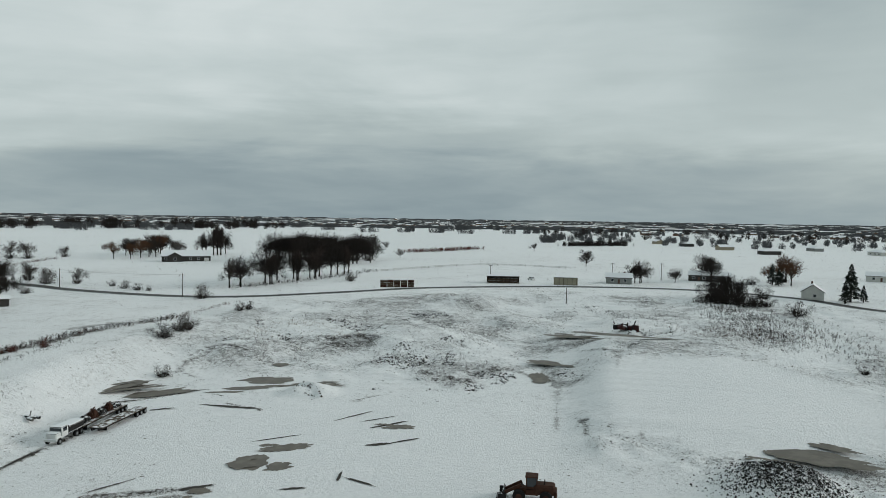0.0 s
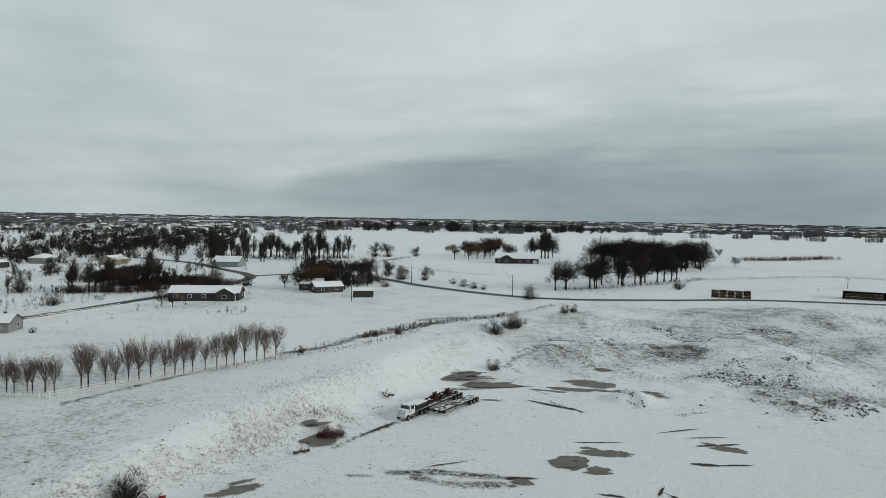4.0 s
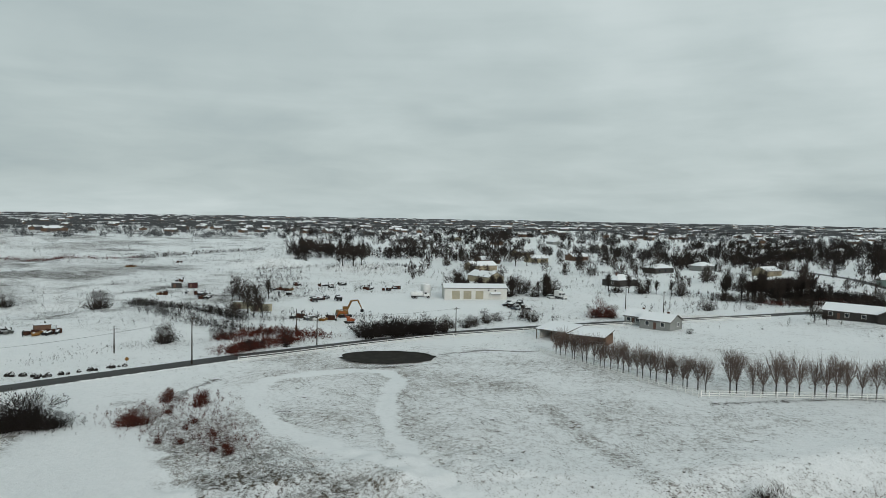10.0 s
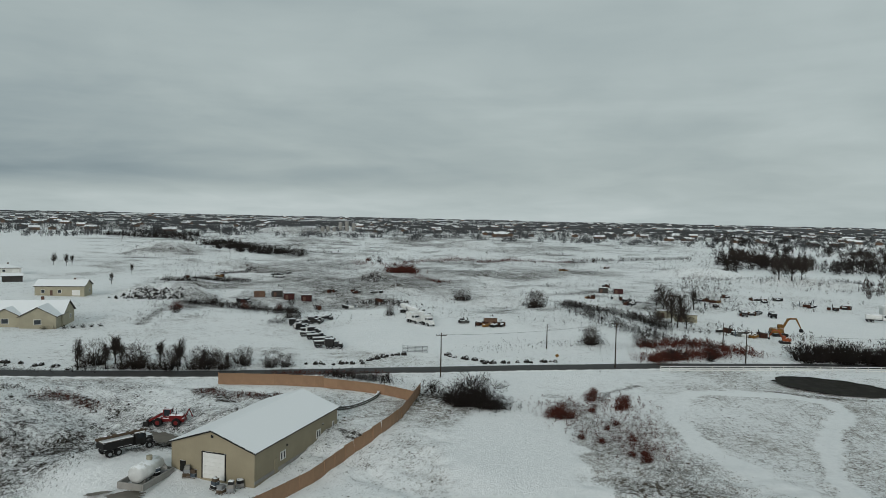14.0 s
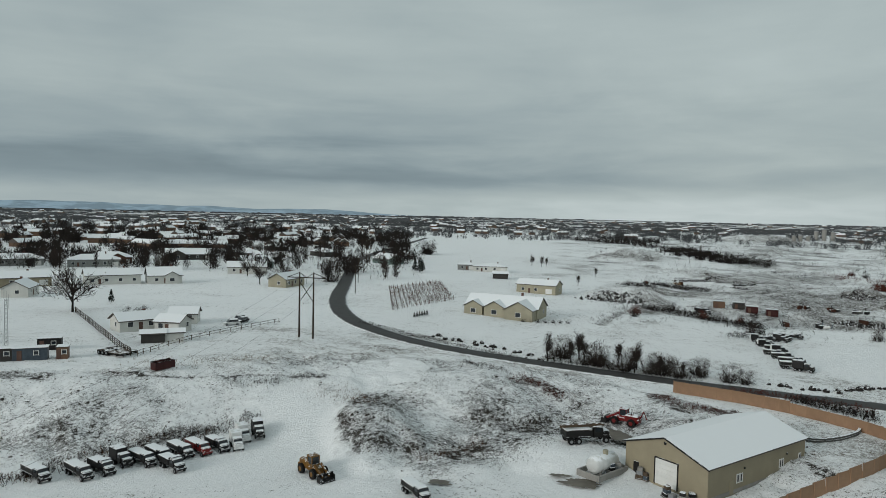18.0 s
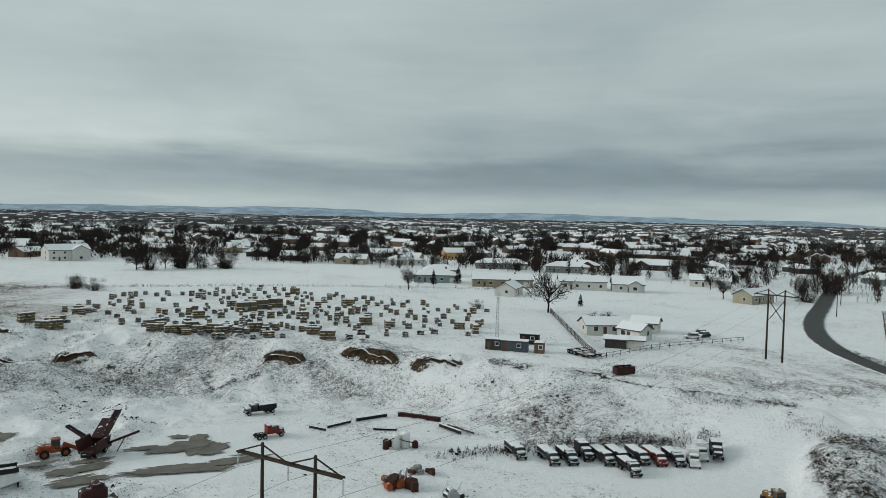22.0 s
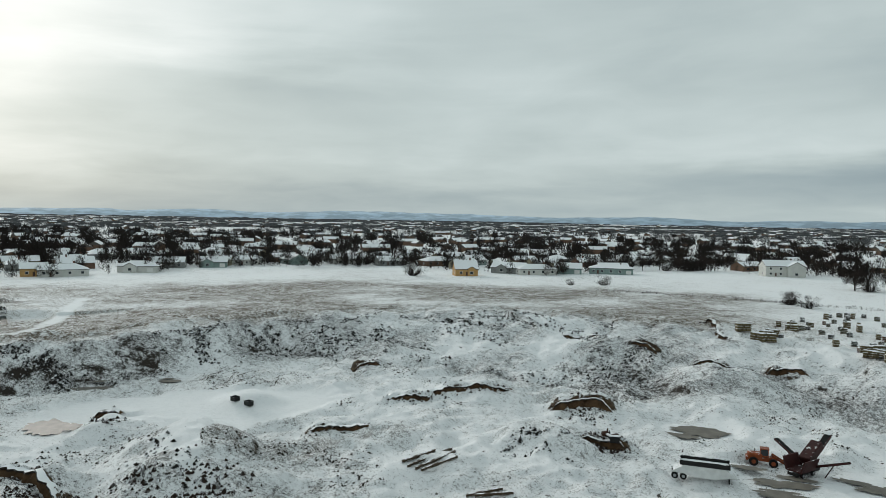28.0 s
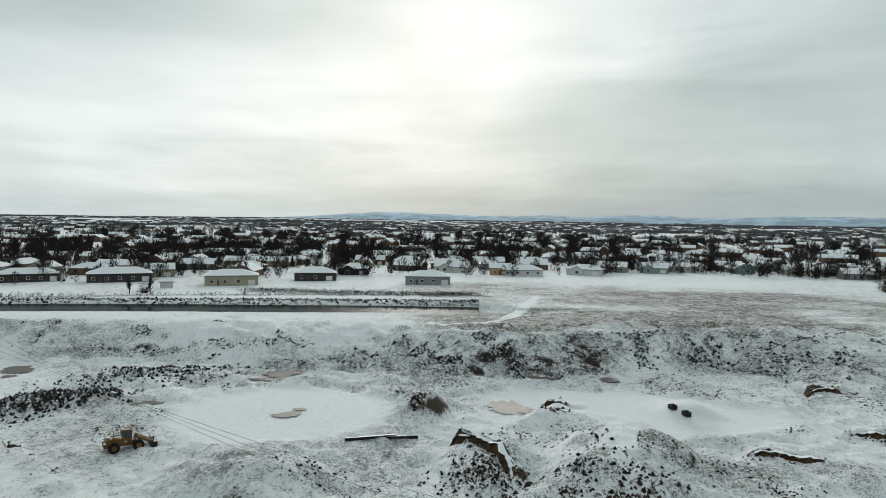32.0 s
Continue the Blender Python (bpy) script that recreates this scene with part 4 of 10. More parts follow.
c = spline(CANAL, 4.0)
d = np.gradient(c, axis=0)
d /= np.linalg.norm(d, axis=1)[:, None]
n = np.stack([-d[:, 1], d[:, 0]], -1)
level_z = float(np.median(base_height(c[:, 0], c[:, 1]))) - 1.05
pts = np.concatenate([np.concatenate([c + n * w, np.full((len(c), 1), level_z)], 1) for w in (-12.5, 0.0, 12.5)])
k = len(c)
tagged(new("canal", from_grid("canal", pts, [(j * k + i, j * k + i + 1, (j + 1) * k + i + 1, (j + 1) * k + i) for j in range(2) for i in range(k - 1)], M_CANAL)), "dark still canal between snowy banks", "canal", kind="structure")

# ---- kit: shapes, parts, trees, houses, machines ----
class Shape:
    """Vertices and faces of one mesh, gathered piece by piece."""

    def __init__(self):
        self.v, self.f = [], []

    def add(self, verts, faces, m=None):
        k = len(self.v)
        self.v += [tuple(m @ Vector(p)) for p in verts] if m else [tuple(p) for p in verts]
        self.f += [tuple(i + k for i in face) for face in faces]
        return self

    def box(self, c, s, bevel=0.0, m=None, turn=0.0):
        """A block round c of size s; bevel: chamfered upright and top edges."""
        x, y, z = (q / 2 for q in s)
        b = min(bevel, 0.45 * min(s))
        if b <= 0:
            low = [(-x, -y), (x, -y), (x, y), (-x, y)]
            loops = [(low, -z), (low, z)]
        else:
            out = [(-x + b, -y), (x - b, -y), (x, -y + b), (x, y - b), (x - b, y), (-x + b, y), (-x, y - b), (-x, -y + b)]
            inn = [(px * (1 - b / x), py * (1 - b / y)) for px, py in out]
            loops = [(out, -z), (out, z - b), (inn, z)]
        n = len(loops[0][0])
        t = Matrix.Translation(c) @ Matrix.Rotation(radians(turn), 4, "Z")
        verts = [(px, py, pz) for loop, pz in loops for px, py in loop]
        faces = [tuple(range(n))[::-1], tuple(range((len(loops) - 1) * n, len(loops) * n))]
        for k in range(len(loops) - 1):
            faces += [(k * n + i, k * n + (i + 1) % n, (k + 1) * n + (i + 1) % n, (k + 1) * n + i) for i in range(n)]
        return self.add(verts, faces, (m @ t) if m else t)

    def tube(self, pts, radii, n=6, m=None):
        """A tapered tube along the points."""
        pts = [Vector(p) for p in pts]
        verts, faces = [], []
        for k, p in enumerate(pts):
            d = (pts[min(k + 1, len(pts) - 1)] - pts[max(k - 1, 0)]).normalized()
            a = d.cross(Vector((0.31, 0.95, 0.11)) if abs(d.z) > 0.9 else Vector((0, 0, 1))).normalized()
            b = d.cross(a)
            r = radii[k] if isinstance(radii, (list, tuple)) else radii
            verts += [p + (a * math.cos(q) + b * math.sin(q)) * r for q in (2 * math.pi * i / n for i in range(n))]
        for k in range(len(pts) - 1):
            faces += [(k * n + i, k * n + (i + 1) % n, (k + 1) * n + (i + 1) % n, (k + 1) * n + i) for i in range(n)]
        faces += [tuple(range(n))[::-1], tuple(range((len(pts) - 1) * n, len(pts) * n))]
        return self.add(verts, faces, m)

    def prism(self, profile, x0, x1, m=None):
        """A y,z profile drawn out along x."""
        n = len(profile)
        verts = [(x0, y, z) for y, z in profile] + [(x1, y, z) for y, z in profile]
        faces = [tuple(range(n))[::-1], tuple(range(n, 2 * n))] + [(i, (i + 1) % n, n + (i + 1) % n, n + i) for i in range(n)]
        return self.add(verts, faces, m)

    def mesh(self, name, material, smooth=False):
        me = bpy.data.meshes.new(name)
        me.from_pydata(self.v, [], self.f)
        bm = bmesh.new()
        bm.from_mesh(me)
        bmesh.ops.recalc_face_normals(bm, faces=bm.faces)
        bm.to_mesh(me)
        bm.free()
        me.materials.append(material)
        if smooth:
            me.polygons.foreach_set("use_smooth", np.full(len(me.polygons), True))
        return me


def part(name, shape, material, parent, label="", smooth=False):
    me = shape if isinstance(shape, bpy.types.Mesh) else shape.mesh(name, material, smooth)
    ob = new(name, me)
    ob.parent = parent
    return tagged(ob, label)


def thing(name, label, category, group="", kind=""):
    return tagged(new(name), label, category, group, kind)


def stand(ob, x, y, turn=0.0, sink=0.0, scale=None):
    ob.matrix_basis = pose(x, y, ground(x, y) - sink, 0, 0, turn)
    if scale:
        ob.scale = (scale,) * 3
    return ob


def again(ob, x, y, turn=0.0, sink=0.0, scale=1.0):
    o = copy_thing(ob, pose(x, y, ground(x, y) - sink, 0, 0, turn))
    o.scale = (scale,) * 3
    return o


M = {
    "tan": worn("tan_siding", (0.36, 0.32, 0.235), 0.85, 0.3), "white": worn("white_siding", (0.62, 0.62, 0.59), 0.85, 0.4), "cream": worn("cream_siding", (0.40, 0.375, 0.29), 0.8, 0.4),
    "grey": worn("grey_siding", (0.30, 0.31, 0.30), 0.8, 0.5), "brown": worn("brown_siding", (0.20, 0.13, 0.09), 0.75, 0.5), "green": worn("green_siding", (0.28, 0.36, 0.34), 0.8, 0.5),
    "brick": worn("red_brick", (0.15, 0.075, 0.055), 0.7, 0.9), "osb": worn("sheathing_board", (0.55, 0.36, 0.16), 0.8, 0.8), "dark": worn("dark_siding", (0.075, 0.07, 0.065), 0.7, 0.5),
    "trim": worn("white_trim", (0.75, 0.75, 0.73), 0.9, 1.0, 0.5), "glass": Mat("window_glass").done((0.02, 0.025, 0.03), 0.08, 0.0, 0.6), "door": worn("door_paint", (0.16, 0.10, 0.08), 0.8, 1.0),
    "garage": worn("garage_panel", (0.70, 0.70, 0.68), 0.9, 1.0, 0.5), "tyre": worn("tyre_rubber", (0.018, 0.018, 0.018), 0.7, 2.0, 0.9), "yellow": worn("yellow_paint", (0.25, 0.135, 0.03), 0.4, 1.1, 0.55, 0.0, 0.02),
    "orange": worn("orange_paint", (0.36, 0.10, 0.03), 0.45, 1.1, 0.5, 0.0, -0.04), "red": worn("red_paint", (0.24, 0.02, 0.02), 0.5, 1.1, 0.45, 0.0, 0.12), "maroon": worn("maroon_paint", (0.075, 0.018, 0.016), 0.55, 1.0, 0.6, 0.0, -0.06),
    "rust": worn("rusty_steel", (0.095, 0.042, 0.025), 0.45, 1.4, 0.85, 0.0, 0.0), "whitep": worn("white_paint", (0.70, 0.71, 0.70), 0.8, 1.0, 0.45, 0.0, 0.1), "black": worn("black_steel", (0.025, 0.024, 0.024), 0.6, 1.2, 0.6, 0.0, 0.22),
    "blackbare": worn("black_frame", (0.022, 0.021, 0.02), 0.6, 1.2, 0.6, 0.0, 0.02), "blue": worn("blue_paint", (0.10, 0.125, 0.15), 0.6, 1.2, 0.5, 0.0, 0.05), "steel": worn("galvanised_steel", (0.38, 0.39, 0.40), 0.75, 0.8, 0.45, 0.6, 0.0),
    "wood": worn("weathered_timber", (0.14, 0.105, 0.075), 0.55, 1.5, 0.85, 0.0, 0.06), "pole": worn("creosoted_pole", (0.075, 0.055, 0.04), 0.7, 1.0, 0.9), "fence": worn("tan_fence_board", (0.36, 0.24, 0.16), 0.8, 0.7, 0.8),
    "rail": worn("white_rail", (0.78, 0.78, 0.76), 0.9, 1.0, 0.6), "bark": worn("bark", (0.034, 0.027, 0.022), 0.6, 1.5, 0.95), "twig": worn("bare_twigs", (0.060, 0.046, 0.038), 0.7, 0.6, 0.95),
    # twigs of the farthest trees have air haze mixed into their grey-blue colour
    "twigpale": worn("pale_twigs", (0.21, 0.165, 0.145), 0.7, 0.6, 0.95), "twigred": worn("russet_twigs", (0.14, 0.045, 0.03), 0.6, 0.6, 0.95), "twigdark": worn("dark_twigs", (0.034, 0.026, 0.022), 0.7, 0.6, 0.95), "twighaze": worn("far_twigs", (0.115, 0.12, 0.125), 0.7, 0.2, 0.95), "leaf": worn("dead_leaves", (0.13, 0.066, 0.032), 0.6, 0.8, 0.9),
    "needle": worn("conifer_needles", (0.016, 0.026, 0.016), 0.6, 0.8, 0.9, 0.0, -0.07), "stone": worn("yard_stone", (0.165, 0.155, 0.115), 0.55, 1.2, 0.9, 0.0, 0.16), "stonegold": worn("buff_stone", (0.20, 0.165, 0.10), 0.55, 1.2, 0.9, 0.0, 0.16),
    "stonegrey": worn("grey_stone", (0.145, 0.15, 0.14), 0.6, 1.2, 0.9, 0.0, 0.16), "stonedark": worn("dark_stone", (0.06, 0.057, 0.05), 0.6, 1.2, 0.9, 0.0, 0.16), "stonered": worn("red_sandstone", (0.20, 0.12, 0.08), 0.6, 1.2, 0.9, 0.0, 0.16),
    "rubble": worn("dark_rubble", (0.038, 0.033, 0.029), 0.6, 1.6, 0.95, 0.0, 0.05), "crust": worn("broken_crust", (0.05, 0.030, 0.020), 0.5, 1.6, 0.95, 0.0, 0.04), "clod": worn("soil_clods", (0.055, 0.043, 0.033), 0.6, 1.0, 0.95), "tuft": worn("dry_grass", (0.22, 0.155, 0.085), 0.6, 0.7, 0.95),
    "concrete": worn("concrete", (0.36, 0.35, 0.33), 0.75, 0.8, 0.9, 0.0, 0.0), "wire": worn("cable", (0.03, 0.03, 0.03), 0.9, 1.0, 0.6),
}


def snow_roof_material():
    k = Mat("snow_on_roof")
    lie = k.smooth(k.math("ADD", k.normal_z(), k.math("MULTIPLY", k.noise(0.6, 4.0), 0.25)), 0.62, 0.80)
    base = k.mix(lie, k.mix(k.noise(2.0), (0.05, 0.045, 0.04), (0.12, 0.105, 0.095)), (0.80, 0.82, 0.835))
    k.bump(k.noise(0.8, 3.0), 0.3, 0.1)
    return k.done(base, 0.85)


M["roof"] = snow_roof_material()


def crust_material():
    """Frozen soil whose upper side lies under snow."""
    k = Mat("frozen_crust")
    lie = k.smooth(k.math("ADD", k.normal_z(), k.math("MULTIPLY", k.noise(1.1, 4.0), 0.4)), 0.72, 0.95)
    base = k.mix(k.noise(3.0, 4.0), (0.008, 0.006, 0.005), (0.035, 0.024, 0.017))
    k.bump(k.noise(2.5, 4.0), 0.6, 0.2)
    return k.done(k.mix(lie, base, (0.86, 0.875, 0.885)), 0.9)


M["lip"] = crust_material()
M["clayface"] = worn("bare_clay_face", (0.16, 0.10, 0.055), 0.25, 0.5, 0.95)


def branch(rng, wood, twigs, p, d, length, radius, level, spread, fan):
    """Grow a limb with its side shoots."""
    q = p + d * length * 0.55 + Vector([rng.uniform(-1, 1) for _ in range(3)]) * length * 0.06
    e = q + (d + Vector((0, 0, 0.25))).normalized() * length * 0.5
    if level == 0:
        twigs.tube([p, e], [radius, radius * 0.35], 3)
        for _ in range(2):
            s = p.lerp(e, rng.uniform(0.25, 0.8))
            o = (d + Vector([rng.uniform(-1, 1) for _ in range(3)]) * 0.8).normalized() * length * 0.5
            w = Vector((rng.uniform(-1, 1), rng.uniform(-1, 1), 0)).normalized() * radius * 0.8
            twigs.add([s - w, s + w, s + o], [(0, 1, 2)])
        return
    (wood if level > 1 else twigs).tube([p, q, e], [radius, radius * 0.75, radius * 0.45], 5 if level > 1 else 3)
    for k in range(fan[level - 1]):
        s = p.lerp(q, rng.uniform(0.35, 1.0)) if k % 2 else q.lerp(e, rng.uniform(0.1, 1.0))
        a, t = rng.uniform(0, 2 * math.pi), spread * rng.uniform(0.6, 1.2)
        side = d.cross(Vector((math.cos(a), math.sin(a), 0.37))).normalized()
        branch(rng, wood, twigs, s, (d * math.cos(t) + side * math.sin(t)).normalized(), length * rng.uniform(0.5, 0.72), radius * 0.45, level - 1, spread, fan)


def tree(seed, h, style, label, name="bare_tree", crown="twig", group=""):
    """A leafless tree: the trunk with its limbs is the thing, the crown of twigs its part."""
    rng = random.Random(seed)
    wood, twigs = Shape(), Shape()
    if style == "vase":
        fork = Vector((0, 0, 0.26 * h))
        wood.tube([(0, 0, -0.3), (0.03, 0, 0.1), fork], [0.05 * h * 0.5, 0.018 * h, 0.016 * h], 6)
        for k in range(13):
            a, t = 2.4 * k + rng.uniform(-0.3, 0.3), 0.12 + 0.42 * (k / 13)
            branch(rng, wood, twigs, fork, Vector((math.sin(t) * math.cos(a), math.sin(t) * math.sin(a), math.cos(t))), 0.50 * h * rng.uniform(0.85, 1.1), 0.007 * h, 1, 0.32, (8,))
    elif style == "bush":
        for k in range(16):
            a, t = 2.4 * k, 0.1 + 1.05 * rng.random()
            p = Vector((0.10 * h * math.cos(a), 0.10 * h * math.sin(a), -0.1))
            branch(rng, wood, twigs, p, Vector((math.sin(t) * math.cos(a), math.sin(t) * math.sin(a), math.cos(t))), 0.40 * h * rng.uniform(0.7, 1.1), 0.02 * h, 2, 0.85, (5, 4))
        wood.tube([(0, 0, -0.2), (0.1, 0, 0.3 * h)], [0.03 * h, 0.012 * h], 5)
    else:
        tall = style == "tall"
        top = Vector((rng.uniform(-0.03, 0.03) * h, rng.uniform(-0.03, 0.03) * h, h * (0.8 if tall else 0.5)))
        wood.tube([(0, 0, -0.4), (0, 0, 0.12 * h), top * 0.6, top], [0.034 * h, 0.024 * h, 0.018 * h, 0.008 * h], 7)
        for k in range(11 if tall else 9):
            z = (0.22 + 0.6 * k / 11) * h if tall else (0.22 + 0.3 * k / 9) * h
            a, t = 2.4 * k, rng.uniform(0.35, 0.6) if tall else rng.uniform(0.35, 1.05)
            d = Vector((math.sin(t) * math.cos(a), math.sin(t) * math.sin(a), math.cos(t)))
            branch(rng, wood, twigs, Vector((0, 0, z)), d, (0.24 if tall else 0.36) * h * rng.uniform(0.85, 1.15), 0.0165 * h, 2, 0.6, (5, 5))
    # the fine twigs fill the crown in lumps
    mid, wide, tall_half, lumps, n, thin = {"vase": (0.60, 0.22, 0.38, 6, 620, 0.0034), "bush": (0.44, 0.50, 0.44, 9, 620, 0.0085), "tall": (0.60, 0.17, 0.38, 8, 620, 0.0055), "round": (0.62, 0.40, 0.36, 11, 1050, 0.0058)}[style]
    if crown in ("twigdark", "twigred", "leaf"):
        n, thin = int(n * 1.15), thin * 1.15
    heart = [Vector((rng.gauss(0, 0.48) * wide * h, rng.gauss(0, 0.48) * wide * h, h * (mid + rng.uniform(-0.7, 0.62) * tall_half))) for _ in range(lumps)]
    for k in range(n):
        c = heart[k % lumps]
        o = Vector([rng.gauss(0, 1) for _ in range(3)]).normalized()
        s = c + Vector((o.x * wide, o.y * wide, o.z * tall_half)) * h * 0.52 * rng.random() ** 0.5
        s.z = max(s.z, 0.06 * h)
        d = (Vector((s.x, s.y, (s.z - 0.3 * h) * 0.9)).normalized() + Vector([rng.uniform(-0.7, 0.7) for _ in range(3)]) + Vector((0, 0, 0.35))).normalized() * h * rng.uniform(0.05, 0.13)
        w = d.cross(Vector([rng.uniform(-1, 1) for _ in range(3)])).normalized() * h * thin
        twigs.add([s - w, s + w, s + d], [(0, 1, 2)])
    ob = tagged(new(name, wood.mesh(name, M["bark"], True)), label, "tree" if style != "bush" else "bush", group)
    part("crown", twigs, M[crown], ob)
    return ob


def conifer(seed, h, label):
    rng = random.Random(seed)
    wood, leaves = Shape(), Shape()
    wood.tube([(0, 0, -0.3), (0, 0, h * 0.55), (0, 0, h * 0.97)], [0.03 * h, 0.018 * h, 0.004 * h], 6)
    for k in range(330):
        u = rng.random() ** 0.75
        z, a = h * (0.08 + 0.9 * u), rng.uniform(0, 6.283)
        reach = 0.30 * h * (1 - u) ** 0.8 * rng.uniform(0.45, 1.1) + 0.12
        tip = Vector((math.cos(a) * reach, math.sin(a) * reach, z - 0.10 * reach))
        root, side = Vector((0.25 * tip.x, 0.25 * tip.y, z + 0.12 * reach)), Vector((-math.sin(a), math.cos(a), 0)) * reach * rng.uniform(0.16, 0.3)
        mid = root.lerp(tip, 0.6) + Vector((0, 0, -0.06 * h * rng.random()))
        leaves.add([root, mid + side, tip, mid - side], [(0, 1, 2), (0, 2, 3)])
    ob = tagged(new("conifer", wood.mesh("conifer", M["bark"], True)), label, "tree")
    part("needles", leaves, M["needle"], ob)
    return ob


def gable_wall(w, d, h, rise):
    return Shape().prism([(-d / 2, -0.8), (d / 2, -0.8), (d / 2, h), (0, h + rise), (-d / 2, h)], -w / 2, w / 2)


def gable_roof(w, d, h, rise, over=0.45, thick=0.28):
    k, run = rise / (d / 2), d / 2 + over
    top = [(-run, h - k * over + thick), (0, h + rise + thick), (run, h - k * over + thick), (run, h - k * over + 0.03), (0, h + rise + 0.03), (-run, h - k * over + 0.03)]
    return Shape().prism(top, -w / 2 - over, w / 2 + over)


def hip_roof(w, d, h, rise, over=0.5):
    x, y, r = w / 2 + over, d / 2 + over, max(0.2, (w - d) / 2)
    s = Shape()
    v = [(-x, -y, h), (x, -y, h), (x, y, h), (-x, y, h), (-x, -y, h + 0.22), (x, -y, h + 0.22), (x, y, h + 0.22), (-x, y, h + 0.22), (-r, 0, h + rise), (r, 0, h + rise)]
    return s.add(v, [(3, 2, 1, 0), (0, 1, 5, 4), (1, 2, 6, 5), (2, 3, 7, 6), (3, 0, 4, 7), (4, 5, 9, 8), (6, 7, 8, 9), (5, 6, 9), (7, 4, 8)])


def window(parent, x, y, z, w, h, face):
    """A framed window on the wall that looks the way face says (degrees from -y)."""
    m = pose(x, y, z, 0, 0, face)
    f = Shape()
    for sx in (-1, 1):
        f.box((sx * w / 2, -0.03, 0), (0.10, 0.10, h + 0.2), 0, m)
    for sz in (-1, 1):
        f.box((0, -0.034, sz * h / 2), (w, 0.10, 0.10), 0, m)
    win = part("window", f, M["trim"], parent)
    part("pane", Shape().box((0, -0.012, 0), (w - 0.08, 0.04, h - 0.08), 0, m), M["glass"], win)
    return win


def house(label, w=16.0, d=10.0, h=2.9, rise=2.2, wall="cream", roof="gable", wing=None, garage=True, storeys=1, name="house", category="house", windows=True, group="houses of the settlement"):
    """A house with snow on its roof. wing: (x, width, depth) of a gabled wing to the front."""
    o = thing(name, label, category, group)
    hh = h * storeys
    if roof == "hip":
        wl_ = Shape().box((0, 0, hh / 2 - 0.4), (w, d, hh + 0.8))
        part("roof", hip_roof(w, d, hh, rise), M["roof"], o, "snow-laden hipped roof")
    else:
        wl_ = gable_wall(w, d, hh, rise)
        part("roof", gable_roof(w, d, hh, rise), M["roof"], o, "snow-laden gable roof")
    part("wall", wl_, M[wall], o)
    wings = [] if not wing else [wing] if isinstance(wing, tuple) else wing
    for wx, ww, wd in wings:
        peak = min(rise * 0.85, ww * 0.27)
        m = pose(wx, -d / 2 - wd / 2 + 0.6, 0, 0, 0, 90)
        s = Shape()
        s.prism([(-ww / 2, -0.8), (ww / 2, -0.8), (ww / 2, hh - 0.05), (0, hh + peak), (-ww / 2, hh - 0.05)], -wd / 2, wd / 2 + 1.2, m)
        part("wing", s, M[wall], o)
        r = Shape()
        run, k = ww / 2 + 0.4, peak / (ww / 2)
        r.prism([(-run, hh - 0.4 * k + 0.26), (0, hh + peak + 0.28), (run, hh - 0.4 * k + 0.26), (run, hh - 0.4 * k), (0, hh + peak + 0.02), (-run, hh - 0.4 * k)], -wd / 2 - 0.4, wd / 2 + d * 0.45, m)
        part("wing_roof", r, M["roof"], o, "snow-laden gable roof")
    if windows:
        n = max(2, int(w / 4.8))
        for k in range(storeys):
            for i in range(n):
                x = -w / 2 + (i + 0.5) * w / n
                if any(abs(x - v[0]) < v[1] / 2 + 0.7 for v in wings):
                    continue
                if k == 0 and garage and i == n - 1:
                    continue
                window(o, x, -d / 2, h * k + 1.55, 1.3, 1.25, 0)
            window(o, w / 2, 0.15 * d, h * k + 1.55, 1.2, 1.2, 90)
            window(o, -w / 2, -0.1 * d, h * k + 1.55, 1.2, 1.2, -90)
        for v in wings:
            window(o, v[0], -d / 2 - v[2] + 0.6, 1.5, 1.8, 1.4, 0)
        part("door", Shape().box((-w / 2 + w / n, -d / 2 - 0.02, 1.0), (0.95, 0.09, 2.05), 0.01), M["door"], o)
    if garage:
        x = w / 2 - w / max(2, int(w / 4.8)) / 2
        part("garage_door", Shape().prism([(-d / 2 - 0.06, 0.02), (-d / 2 - 0.06, 0.5), (-d / 2 - 0.03, 0.52), (-d / 2 - 0.06, 0.54), (-d / 2 - 0.06, 1.03), (-d / 2 - 0.03, 1.05), (-d / 2 - 0.06, 1.07), (-d / 2 - 0.06, 2.1), (-d / 2 + 0.02, 2.1), (-d / 2 + 0.02, 0.02)], x - 1.45, x + 1.45), M["garage"], o)
    if rise > 1.5 and windows:
        part("chimney", Shape().box((w * 0.22, 0.4, hh + rise * 0.75), (0.7, 0.7, rise * 1.3), 0.05), M["brick"], o)
    return o


def wheel(parent, x, y, r, width, rim="steel"):
    """A tyre with its rim, axle along y."""
    m = pose(x, y, r, 90, 0, 0)
    t = Shape()
    t.tube([(0, 0, -width / 2), (0, 0, -width / 2 + 0.04), (0, 0, width / 2 - 0.04), (0, 0, width / 2)], [r * 0.9, r, r, r * 0.9], 14, m)
    w = part("wheel", t, M["tyre"], parent)
    part("rim", Shape().tube([(0, 0, -width / 2 - 0.015), (0, 0, width / 2 + 0.015)], r * 0.5, 10, m), M[rim], w)


